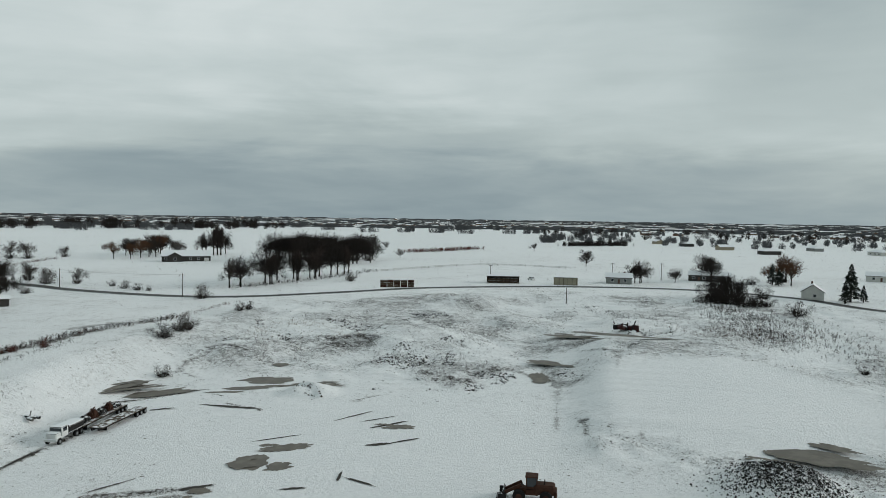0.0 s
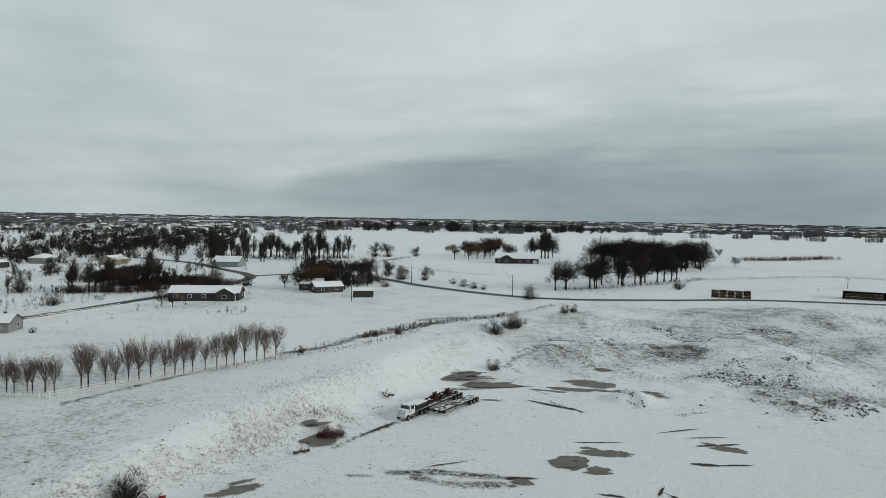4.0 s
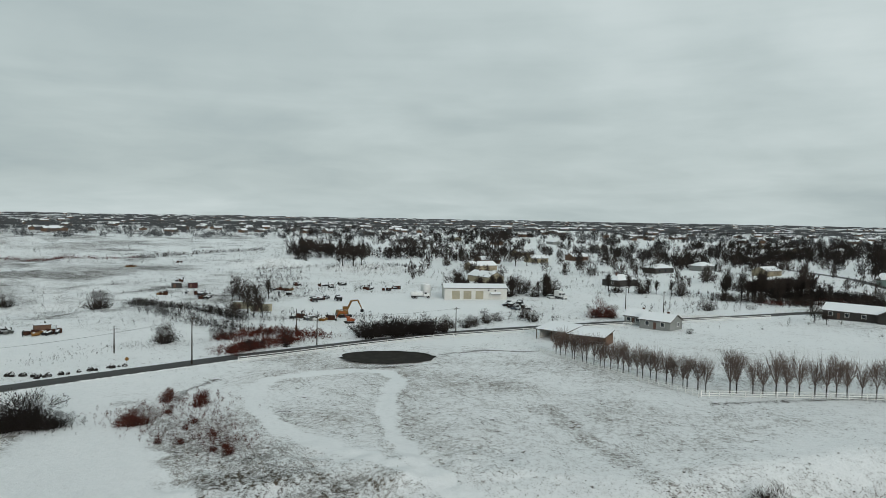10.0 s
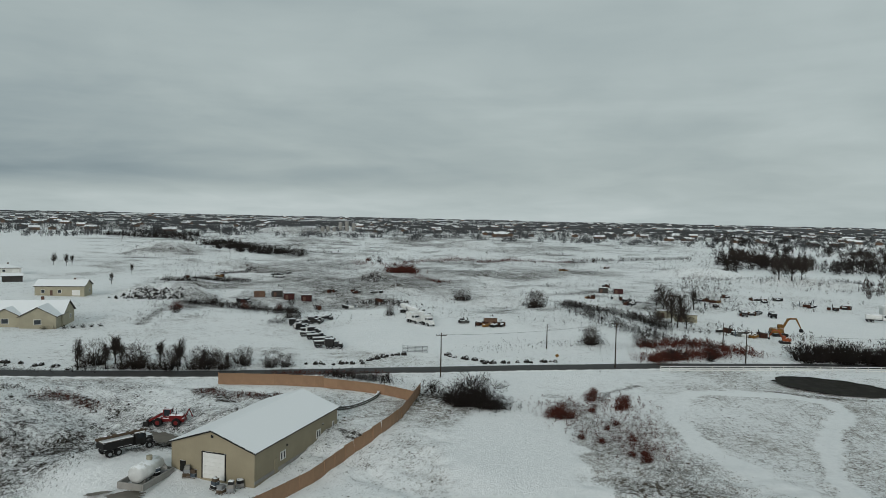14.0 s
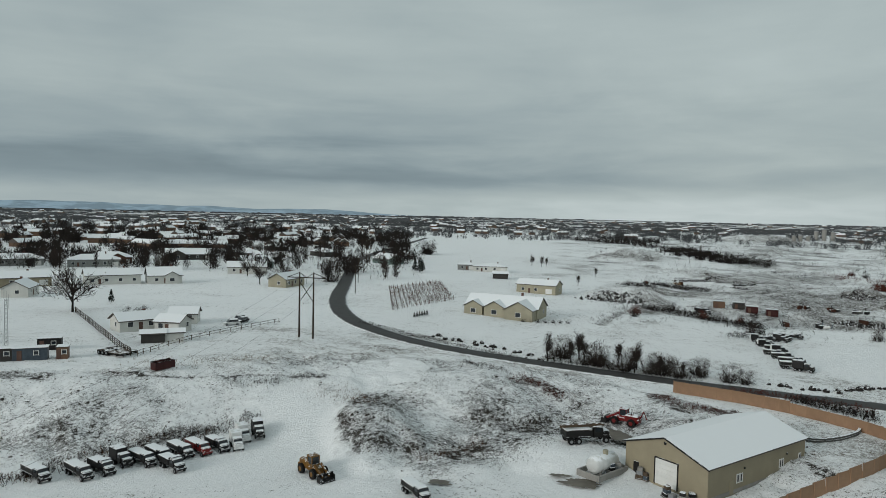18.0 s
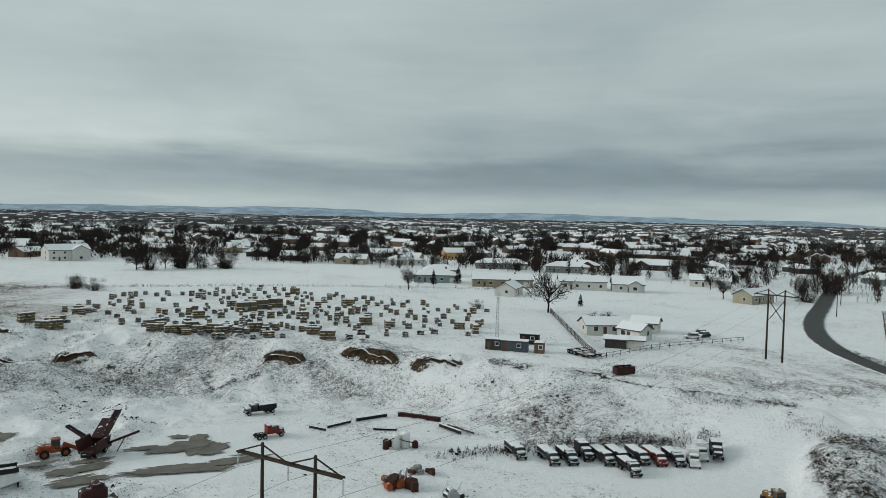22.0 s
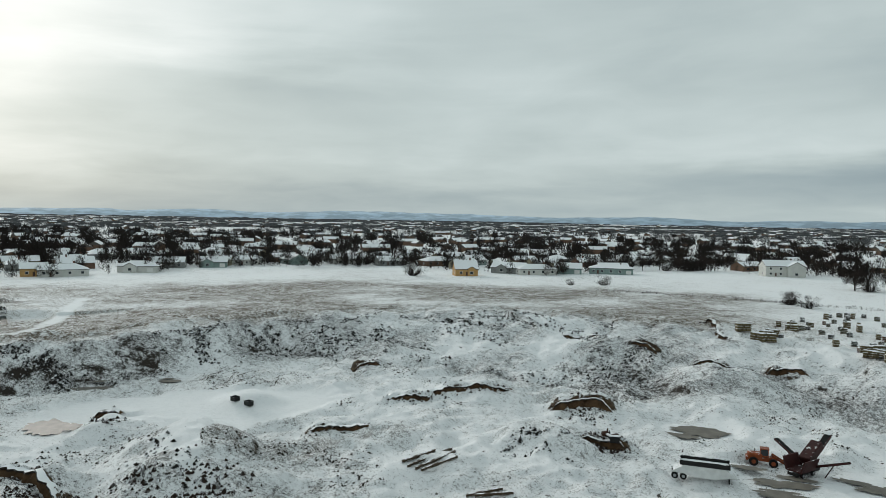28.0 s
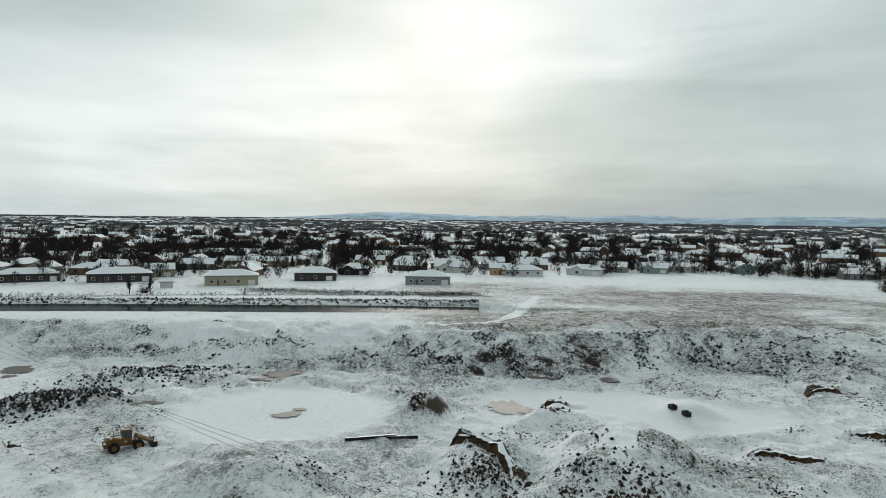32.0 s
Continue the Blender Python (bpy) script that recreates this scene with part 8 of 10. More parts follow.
def shelter_strips():
    """Long ragged tree lines near the horizon, each a thick band with an uneven top."""
    g = np.random.default_rng(33)
    v, f = [], []
    # their great number and hazy tint stand in for the blue-grey horizon haze
    for k in range(1400):
        r = 1700 * (4600 / 1700) ** g.random() ** 0.7
        b = g.uniform(0, 360)
        n, ln, t = 26, g.uniform(120, 620) * (r / 2500), g.normal() * 0.35
        if 30 > b or b > 318:
            r = max(r, 1900)
        c, s = math.cos(radians(b) + t), math.sin(radians(b) + t)
        u = np.linspace(-0.5, 0.5, n) * ln
        x, y = -r * math.sin(radians(b)) + u * c, r * math.cos(radians(b)) + u * s
        z = height(x, y)
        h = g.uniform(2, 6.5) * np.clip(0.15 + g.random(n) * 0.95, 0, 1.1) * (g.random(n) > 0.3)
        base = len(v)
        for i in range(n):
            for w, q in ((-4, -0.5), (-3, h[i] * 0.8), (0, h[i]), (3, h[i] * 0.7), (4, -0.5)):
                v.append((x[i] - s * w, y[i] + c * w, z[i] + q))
        f += [(base + i * 5 + j, base + i * 5 + j + 1, base + i * 5 + j + 6, base + i * 5 + j + 5) for i in range(n - 1) for j in range(4)]
    tagged(new("far_woods", from_grid("far_woods", v, f, M["twighaze"], False)), "dark haze-tinted tree lines along the horizon", "woods", kind="stuff")


shelter_strips()
far_trees("far_woods", "dark tree line behind the northern field", 620, 191, belts(13, 36, 1480, 1760, 192, 60, 20), (8, 21), 40, M["twigdark"])
far_trees("far_woods", "dark tree line behind the northern lane", 420, 193, belts(-33, -8, 1150, 1900, 194, 60, 14), (5, 13), 30, M["twigdark"])


def far_roofs():
    """Farm and village roofs too far to tell apart."""
    g = np.random.default_rng(12)
    s, walls = Shape(), Shape()
    for k in range(1500):
        b, r = (g.uniform(152, 310), 560 * (1250 / 560) ** g.random()) if k < 420 else (g.uniform(0, 360), 1150 * (4200 / 1150) ** g.random())
        if 345 < b or b < 36:
            r = max(r, 2300)
        elif 322 < b:
            r = max(r, 1500)
        x, y = -r * math.sin(radians(b)), r * math.cos(radians(b))
        w, d, h, t = g.uniform(12, 26), g.uniform(9, 12), g.uniform(3, 5), g.uniform(0, 180)
        z = ground(x, y)
        walls.box((x, y, z + h / 2 - 0.2), (w * 0.94, d * 0.92, h + 1), 0, None, t)
        s.prism([(-d / 2, h - 0.2), (d / 2, h - 0.2), (d / 2, h), (0, h + 3), (-d / 2, h)], -w / 2, w / 2, pose(x, y, z, 0, 0, t))
    tagged(new("far_walls", walls.mesh("far_walls", M["brown"])), "dark walls of far houses on the plain", "houses", kind="stuff")
    return tagged(new("far_roofs", s.mesh("far_roofs", M["roof"])), "scattered snow-covered roofs far out on the plain", "houses", kind="stuff")


far_roofs()


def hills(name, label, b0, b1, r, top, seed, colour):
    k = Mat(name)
    # the blue of distance is painted into the base colour; noise streaks it paler
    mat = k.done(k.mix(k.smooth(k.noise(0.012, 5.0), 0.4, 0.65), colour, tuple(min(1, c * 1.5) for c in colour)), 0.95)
    b = np.linspace(b0, b1, 160)
    e = np.clip(np.minimum(b - b0, b1 - b) / 12, 0, 1)
    z = 24 + top * e * (0.55 + 0.45 * (fbm(b * 10, b * 0, 60.0, 4, seed) + 0.3))
    x, y = -r * np.sin(np.radians(b)), r * np.cos(np.radians(b))
    pts = np.concatenate([np.stack([x * 0.93, y * 0.93, 0 * z + 5], -1), np.stack([x * 0.975, y * 0.975, 24 + (z - 24) * 0.6], -1), np.stack([x, y, z], -1), np.stack([x * 1.03, y * 1.03, 0 * z], -1)])
    n = len(b)
    f = [(j * n + i, j * n + i + 1, (j + 1) * n + i + 1, (j + 1) * n + i) for j in range(3) for i in range(n - 1)]
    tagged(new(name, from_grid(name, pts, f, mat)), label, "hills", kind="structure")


hills("backdrop", "long low hills on the southern horizon, blue-grey haze in their colour", 150, 250, 4650, 52, 71, (0.25, 0.33, 0.40))
hills("backdrop", "snow-streaked hills on the eastern horizon, blue haze in their colour", 222, 290, 4780, 62, 73, (0.30, 0.39, 0.47))

# ---- poles and lines ----
POLES = [(-144.1, -55.3, 10), (-171.6, -20.4, 11.5), (-188.7, -41.1, 7), (-192.4, 9.7, 8.5), (-199.6, 50.9, 8.5), (-98.3, 261.3, 9), (-160.8, 290.4, 8), (46.2, 257.5, 6), (22.9, 330.8, 8.5), (-135.4, -285.4, 11.5),
         (-166.4, -343.5, 15), (-191.4, -391.6, 16), (-116.1, -247.2, 11), (-226.3, 135.5, 9), (-245.8, 130.7, 9), (-147.4, 219.6, 8), (85.8, 350.3, 9), (111.8, 354.0, 9), (-208.4, 4.5, 8)]
pole_kind = {}
for x, y, h in POLES:
    if h not in pole_kind:
        pole_kind[h] = stand(utility_pole(h, 1 if h > 8 else 0), x, y, 20)
    else:
        again(pole_kind[h], x, y, 35)


def h_frame(label, a, b, top, brace):
    """Two tall poles under one long crossarm, with cross braces and hanging insulators."""
    o = thing("power_structure", label, "power line")
    ax, ay, bx, by = *a, *b
    za, zb = ground(ax, ay), ground(bx, by)
    d = Vector((bx - ax, by - ay, 0))
    n = d.normalized()
    for (x, y), z in ((a, za), (b, zb)):
        part("pole", Shape().tube([(x, y, z - 0.5), (x, y, (z + top) / 2), (x, y, top)], [0.24, 0.2, 0.15], 10), M["pole"], o, smooth=True)
    pa, pb = Vector((ax, ay, top - 1.4)), Vector((bx, by, top - 1.4))
    ea, eb = pa - n * 3.2, pb + n * 3.2
    for s in (-0.2, 0.2):
        off = Vector((-n.y, n.x, 0)) * s
        part("crossarm", Shape().tube([ea + off, pa + off, pb + off, eb + off], 0.11, 6), M["pole"], o)
    mid = (pa + pb) / 2
    up = Vector((0, 0, 1.2))
    for p, q in ((pa + up, ea), (pa + up, mid), (pb + up, mid), (pb + up, eb)):
        part("knee_brace", Shape().tube([p, q], 0.08, 6), M["pole"], o)
    if brace:
        lo = Vector((0, 0, -6.0))
        part("cross_brace", Shape().tube([pa + Vector((0, 0, -1.0)), pb + lo], 0.09, 6), M["pole"], o)
        part("cross_brace", Shape().tube([pb + Vector((0, 0, -1.0)), pa + lo], 0.09, 6), M["pole"], o)
    tips = []
    for p in (ea, mid, eb):
        s = Shape()
        for k in range(7):
            s.tube([p - Vector((0, 0, 0.15 + 0.2 * k)), p - Vector((0, 0, 0.25 + 0.2 * k)), p - Vector((0, 0, 0.31 + 0.2 * k))], [0.04, 0.13, 0.04], 7)
        part("insulator_string", s, M["stonegrey"], o)
        tips.append(p - Vector((0, 0, 1.6)))
    return tips


near_tips = h_frame("tall timber H-frame power structure with braces", (22.0, -63.7), (16.1, -60.9), 16.0, False)
bend_tips = h_frame("tall timber H-frame power structure by the road bend", (-61.3, -162.5), (-63.9, -159.9), ground(-61.3, -162.5) + 16.2, True)
far_tips = h_frame("far timber H-frame power structure beside the road", (-186.8, -388.8), (-191.2, -386.6), ground(-189.1, -387.6) + 16.0, True)
for k in range(3):
    wires([near_tips[k], bend_tips[k], far_tips[k]], 3.0)
    wires([near_tips[k], (125.0 + 3 * k, 118.0 - 2 * k, 20.0)], 4.0)
for row in ((0, 1, 3, 4), (5, 6)):
    wires([(POLES[i][0], POLES[i][1], ground(POLES[i][0], POLES[i][1]) + POLES[i][2] - 0.4) for i in row], 0.7, 0.022)

# ---- fences ----
rail_fence([(ROW_A[0] - 3, ROW_A[1] - 3), (ROW_B[0] + 2.5, ROW_B[1] - 3)])
rail_fence([(ROW_B[0] + 2.7, ROW_B[1] - 2.6), (ROW_C[0] + 1.5, ROW_C[1] + 1)])
rail_fence([(x * 0.962, y * 0.962 - 1.5) for x, y in MAIN_ROAD[6:14]], 3.0)
rail_fence([(-221.8, 118.8), (-219.1, 135.7), (-212.9, 153.2)], 2.8)
rail_fence([(-224.1, 180.9), (-222.0, 210.9), (-229.6, 244.4)], 3.0)
rail_fence([(-38.6, 382.8), (24.2, 446.8), (79.6, 430.6)], 5.0, 2, 1.2, "wood", "weathered timber field fence in snow")
rail_fence([(-17.0, -223.8), (-18.3, -203.9), (-20.2, -173.2), (-21.6, -153.0)], 2.0, 4, 1.7, "pole", "dark slatted wooden fence beside the stone yard")
rail_fence([(-22.8, -152.3), (-36.9, -167.8), (-64.2, -185.8)], 3.2, 2, 1.2, "wood", "weathered timber field fence in snow")
rail_fence([(-166.5, -74.7), (-168.5, -68.6)], 1.6, 5, 1.8, "steel", "long steel yard gate in the snow")

# ---- the truck row ----
DUMP = truck("parked black dump truck with snow in its bed", "dump", "black", "black", 7.6)
FLAT = truck("parked black flatbed truck under snow", "flat", "black", "black", 8.2)
BOX = truck("parked dark box truck with snowy roof", "box", "black", "blackbare", 6.2)
REDT = truck("parked red truck with snow on its hood", "flat", "red", "red", 8.4)
WHT = truck("parked white truck under snow", "box", "whitep", "whitep", 6.0)
TANK = truck("parked white tank truck", "tank", "whitep", "whitep", 8.4)
MIX = truck("parked white concrete mixer truck", "mixer", "whitep", "whitep", 8.6)
first = set()


def park(ob, x, y, turn, scale=1.0, sink=0.03):
    if ob.name in first:
        return again(ob, x, y, turn, sink, scale)
    first.add(ob.name)
    return stand(ob, x, y, turn, sink, scale)


# nose towards the open yard; the row runs along the bank's foot
for ob, x, y, rel in ((FLAT, -3.4, -109.0, -66), (FLAT, -8.5, -107.1, -66), (DUMP, -11.4, -107.4, -64), (BOX, -14.2, -109.2, -64), (FLAT, -16.9, -108.3, -62), (FLAT, -19.3, -108.9, -62), (DUMP, -20.2, -103.9, -62),
                      (FLAT, -22.5, -109.4, -62), (REDT, -25.1, -109.3, -62), (DUMP, -28.0, -109.2, -62), (WHT, -30.8, -108.5, -80), (WHT, -32.8, -111.7, -75), (BOX, -35.2, -111.6, -80)):
    b = bearing(x, y)
    park(ob, x - 1.2 * math.sin(radians(b)), y + 1.2 * math.cos(radians(b)), b + rel, 0.7)
park(DUMP, 44.1, -126.2, bearing(44.1, -126.2) + 200, 0.76)
park(truck("red semi tractor without a trailer in the pit", "bare", "red", "red", 6.6, "semi_truck", "heavy haulage"), 38.0, -112.8, bearing(38.0, -112.8) + 20, 0.78)
park(FLAT, -46.4, -78.8, bearing(-46.4, -78.8) - 60, 0.7)
park(DUMP, -228.2, -171.8, 80, 0.9)

# the lowboy with its load, and the empty trailer beside it
semi = truck("white semi tractor coupled to a loaded low trailer", "flat", "black", "whitep", 7.4, "semi_truck", "heavy haulage")



def heading(x0, y0, x1, y1):
    return math.degrees(math.atan2(y1 - y0, x1 - x0))


low_turn = heading(-61.8, 135.3, -63.5, 114.1)
park(semi, -63.0, 114.9, low_turn)
lowboy = semi_trailer("low trailer loaded with rusty machinery", "black", 15.0, 1.1)
for k, (x, w, h) in enumerate(((4.6, 2.0, 1.1), (2.2, 1.8, 1.7), (-0.2, 2.2, 1.2), (-2.6, 1.6, 1.5), (-5.2, 2.0, 0.8))):
    s = Shape().box((x, -0.15, 1.2 + h * 0.3), (w, 1.3, h * 0.6), 0.12).box((x + 0.25 * w, 0.35, 1.2 + h * 0.6), (w * 0.35, 0.7, h * 0.7), 0.1)
    for q in (-0.8, -0.3, 0.4, 0.9):
        s.tube([(x + q * w * 0.5, -0.8, 1.2), (x + q * w * 0.4, 0.1 * k - 0.2, 1.25 + h), (x + q * w * 0.5 + 0.3, 0.8, 1.3)], 0.09, 5)
    s.tube([(x - w * 0.6, -0.5, 1.3 + 0.5 * h), (x + w * 0.6, 0.4, 1.35 + h)], 0.13, 6)
    part("machine_load", s, M[("blackbare", "rust", "blackbare", "rust", "blackbare")[k]], lowboy, "rusty machine chained to the deck")
park(lowboy, -62.0, 124.9, low_turn)
park(semi_trailer("empty black low trailer in the snow", "black", 14.0, 1.0), -58.0, 123.9, heading(-56.7, 131.9, -59.0, 116.5))

# ---- loaders and the digger ----
park(loader("rusty brown wheel loader in the pit with bucket lowered", "rust"), 12.3, 92.2, 170)
park(loader("yellow wheel loader beside the gravel bank"), -37.4, -92.6, 100, 0.85)
park(loader("rusty yellow wheel loader on the pit floor", "yellow"), 105.4, 58.7, bearing(105.4, 58.7) + 8)
park(loader("orange wheel loader feeding the screening plant", "orange"), 67.6, -100.9, bearing(67.6, -100.9) + 4, 0.8)
bh = loader("red backhoe loader beside a muddy puddle", "red", "backhoe")
part("boom", Shape().tube([(-3.4, 0, 1.5), (-4.3, 0, 3.4), (-5.0, 0, 1.8)], [0.16, 0.18, 0.12], 6), M["red"], bh)
park(bh, -92.5, -85.2, bearing(-92.5, -85.2) + 160, 0.85)


def excavator(label, colour):
    o = thing("excavator", label, "excavator")
    for y in (-1.2, 1.2):
        t = Shape().prism([(y - 0.3, 0), (y + 0.3, 0), (y + 0.3, 0.9), (y - 0.3, 0.9)], -1.7, 1.7)
        t.tube([(-1.7, y - 0.3, 0.45), (-1.7, y + 0.3, 0.45)], 0.45, 10).tube([(1.7, y - 0.3, 0.45), (1.7, y + 0.3, 0.45)], 0.45, 10)
        part("track", t, M["blackbare"], o)
    part("body", Shape().box((-0.6, 0, 1.65), (3.2, 2.5, 1.2), 0.2), M[colour], o)
    cab = part("cab", Shape().box((0.6, 0.8, 2.4), (1.3, 0.95, 1.6), 0.12), M[colour], o)
    part("cab_glass", Shape().box((1.27, 0.8, 2.5), (0.06, 0.8, 1.1), 0.02), M["glass"], cab)
    part("boom", Shape().tube([(0.8, 0, 1.9), (2.4, 0, 4.9), (4.6, 0, 5.0)], [0.32, 0.34, 0.22], 6), M[colour], o)
    part("stick", Shape().tube([(4.4, 0, 5.1), (5.8, 0, 2.4)], [0.25, 0.16], 6), M[colour], o)
    part("bucket", Shape().box((5.9, 0, 1.8), (0.9, 1.1, 1.0), 0.3), M["blackbare"], o)
    return o


park(excavator("yellow tracked excavator in the equipment yard", "yellow"), -244.4, 21.6, bearing(-244.4, 21.6) + 20, 1.15)
park(excavator("orange tracked excavator in the equipment yard", "orange"), -229.7, 22.1, bearing(-229.7, 22.1) + 190, 0.75)


def screen_plant():
    """The screening plant: a hopper body with three folding conveyors."""
    o = thing("screening_plant", "dark red screening plant with raised conveyors", "machine")
    part("hopper", Shape().prism([(-1.3, 1.0), (1.3, 1.0), (1.9, 3.0), (1.7, 3.0), (1.1, 1.2), (-1.1, 1.2), (-1.7, 3.0), (-1.9, 3.0)], -2.6, 1.4), M["maroon"], o)
    part("screen_box", Shape().box((0, 0, 0), (4.2, 1.9, 1.3), 0.12, pose(2.2, 0, 3.4, 0, -32, 0)), M["maroon"], o)
    part("base", Shape().box((0.3, 0, 0.75), (6.4, 1.7, 0.6), 0.1), M["blackbare"], o)
    for name, a, b, w in (("main_conveyor", (1.0, 0, 1.2), (7.5, 0.3, 5.2), 1.0), ("side_conveyor", (1.6, 0.8, 1.3), (3.0, 6.6, 3.6), 0.7), ("side_conveyor", (1.6, -0.8, 1.3), (1.0, -6.6, 3.8), 0.7)):
        a, b = Vector(a), Vector(b)
        d = b - a
        m = Matrix.Translation((a + b) / 2) @ d.to_track_quat("X", "Z").to_matrix().to_4x4()
        s = Shape()
        for y in (-w / 2, w / 2):
            s.box((0, y, 0), (d.length, 0.1, 0.35), 0, m)
        for k in range(9):
            s.box((d.length * (k / 8 - 0.5) * 0.95, 0, 0), (0.1, w, 0.12), 0, m)
        c = part(name, s, M["maroon"], o)
        part("belt", Shape().box((0, 0, 0.14), (d.length, w * 0.85, 0.06), 0, m), M["tyre"], c)
        part("strut", Shape().tube([a.lerp(b, 0.6), (a.lerp(b, 0.35).x, a.lerp(b, 0.35).y, 0.2)], 0.08, 6), M["maroon"], c)
    for x in (-1.6, 1.2):
        for y in (-0.95, 0.95):
            wheel(o, x, y, 0.5, 0.35)
    return o


park(screen_plant(), 61.2, -100.8, bearing(61.2, -100.8) + 60, 0.95)
bd = thing("trailer", "white belly-dump trailer with a black upper body", "trailer")
side = pose(0, 0, 0, 0, 0, 90)
part("hopper", Shape().prism([(-4.4, 1.15), (-1.4, 0.55), (1.4, 0.55), (4.4, 1.15), (2.7, 2.25), (-2.7, 2.25)], -1.15, 1.15, side), M["whitep"], bd)
for y in (-1.15, 1.15):
    part("upper_board", Shape().box((0, y, 2.55), (6.9, 0.12, 0.7), 0.03), M["blackbare"], bd)
    part("rail", Shape().box((0, y * 0.8, 1.0), (9.4, 0.16, 0.22), 0.03), M["whitep"], bd)
for x in (-3.4, 3.4):
    part("end_board", Shape().box((x, 0, 2.55), (0.12, 2.2, 0.7), 0.03), M["blackbare"], bd)
part("snow_load", Shape().box((0, 0, 2.38), (6.6, 2.1, 0.2), 0.06), M["roof"], bd, "snow lying in the hopper")
for x in (-4.1, -2.9):
    for y in (-0.95, 0.95):
        wheel(bd, x, y, 0.48, 0.45)
part("landing_leg", Shape().box((3.4, 0, 0.5), (0.15, 1.4, 1.0), 0.02), M["blackbare"], bd)
park(bd, 66.3, -84.7, bearing(66.3, -84.7) + 2)
rf = semi_trailer("maroon low trailer carrying a small red machine", "maroon", 9.0, 0.9)
part("machine_load", Shape().box((2.2, 0, 1.6), (2.6, 1.7, 1.2), 0.2).box((2.6, 0, 2.4), (1.2, 1.4, 0.8), 0.15), M["maroon"], rf)
park(rf, 52.5, -81.0, bearing(51.5, -81.5) + 14, 1.2)

# spray truck, tank, pallets and clutter by the workshop
spray = truck("black and white boom truck standing in a puddle", "flat", "blackbare", "blackbare", 7.6, "boom_truck")
part("folded_boom", Shape().box((-0.6, 0.5, 2.6), (7.0, 0.5, 0.5), 0.08).box((-0.6, -0.5, 2.9), (7.0, 0.4, 0.5), 0.08), M["wood"], spray)
park(spray, -77.9, -79.6, bearing(-77.9, -79.6) + 25)
tk = thing("fuel_tank", "white horizontal fuel tank on a cradle by the workshop", "tank")
part("shell", Shape().tube([(-2.6, 0, 1.5), (-2.35, 0, 1.5), (2.35, 0, 1.5), (2.6, 0, 1.5)], [0.7, 1.2, 1.2, 0.7], 18), M["whitep"], tk, smooth=True)
for x in (-1.6, 1.6):
    part("cradle", Shape().box((x, 0, 0.35), (0.4, 2.0, 0.9), 0.05), M["concrete"], tk)
part("hatch", Shape().tube([(-0.6, 0, 2.6), (-0.6, 0, 3.2)], 0.4, 10), M["cream"], tk)
stand(tk, -73.9, -71.7, 8)
bund = thing("bund_wall", "low concrete bund round the fuel tank", "wall")
for x, y, w, d in ((0, -1.9, 7.0, 0.25), (0, 1.9, 7.0, 0.25), (-3.4, 0, 0.25, 3.6), (3.4, 0, 0.25, 3.6)):
    part("side", Shape().box((x, y, 0.3), (w, d, 0.9), 0.04), M["concrete"], bund)
stand(bund, -73.9, -71.7, 8)
for k, (x, y) in enumerate(((-75.6, -60.4), (-76.4, -59.4), (-78.4, -59.5), (-76.4, -62.1), (-78.2, -67.4), (-77.7, -68.1), (-76.1, -70.9), (-74.7, -70.8))):
    pl = thing("pallet_load", "snow-dusted pallet of mixed goods by the workshop", "pallet", "pallets by the workshop")
    for j in range(3):
        part("runner", Shape().box((0, -0.5 + 0.5 * j, 0.06), (1.2, 0.1, 0.12)), M["wood"], pl)
    for j in range(2 + k % 2):
        part("crate", Shape().box((0.05 * j, 0, 0.4 + 0.5 * j), (1.05 - 0.15 * j, 0.95 - 0.1 * j, 0.5), 0.06), M[("wood", "steel", "concrete", "black", "blue")[(k + j) % 5]], pl)
    stand(pl, x, y, 25 * k)


def low_wall(points, label, h=0.7):
    o = thing("block_wall", label, "wall")
    c = spline(points, 1.2)
    z = height(c[:, 0], c[:, 1])
    for j in range(2):
        for k in range(len(c) - 1):
            dx, dy = c[k + 1] - c[k]
            part("block", Shape().box(((c[k][0] + c[k + 1][0]) / 2, (c[k][1] + c[k + 1][1]) / 2, z[k] + h * (j + 0.5) / 2), (math.hypot(dx, dy) - 0.02, 0.45, h / 2 - 0.015), 0.03, None, math.degrees(math.atan2(dy, dx))), M["stonegrey"], o)


low_wall([(-111.4, -63.0), (-115.7, -60.6), (-122.7, -60.5), (-126.5, -62.1)], "low grey block retaining wall behind the workshop")

# ---- the stone yard ----
STONE = []
for k, (mat, w, h, word) in enumerate((("stone", 1.3, 1.0, "grey-tan"), ("stonegold", 1.5, 1.3, "buff"), ("stonegrey", 1.2, 0.9, "grey"), ("stonedark", 1.4, 0.8, "dark"), ("stonered", 1.3, 1.2, "red-brown"), ("stonegold", 2.6, 1.5, "buff"))):
    o = thing("stone_pallet", "snow-capped pallet of stacked %s building stone" % word, "stone pallet", "pallets in the stone yard")
    part("pallet", Shape().box((0, 0, 0.07), (w, 1.2, 0.14)), M["wood"], o)
    q = random.Random(k)
    rows = 3
    for j in range(rows):
        s = Shape()
        n = 2 + (j + k) % 2
        for i in range(n):
            s.box((w * ((i + 0.5) / n - 0.5) + q.uniform(-0.03, 0.03), q.uniform(-0.06, 0.06), 0.15 + h * (j + 0.5) / rows), (w / n * q.uniform(0.85, 0.98), 1.1 * q.uniform(0.85, 1.0), h / rows * 0.97), 0.07)
        part("course", s, M[mat], o)
    STONE.append(o)
q = random.Random(5)
YARD = [(130.5, -231.0), (127.9, -188.8), (84.0, -160.2), (51.0, -156.2), (4.1, -173.3), (3.0, -223.9), (34.7, -237.6), (88.0, -268.4)]


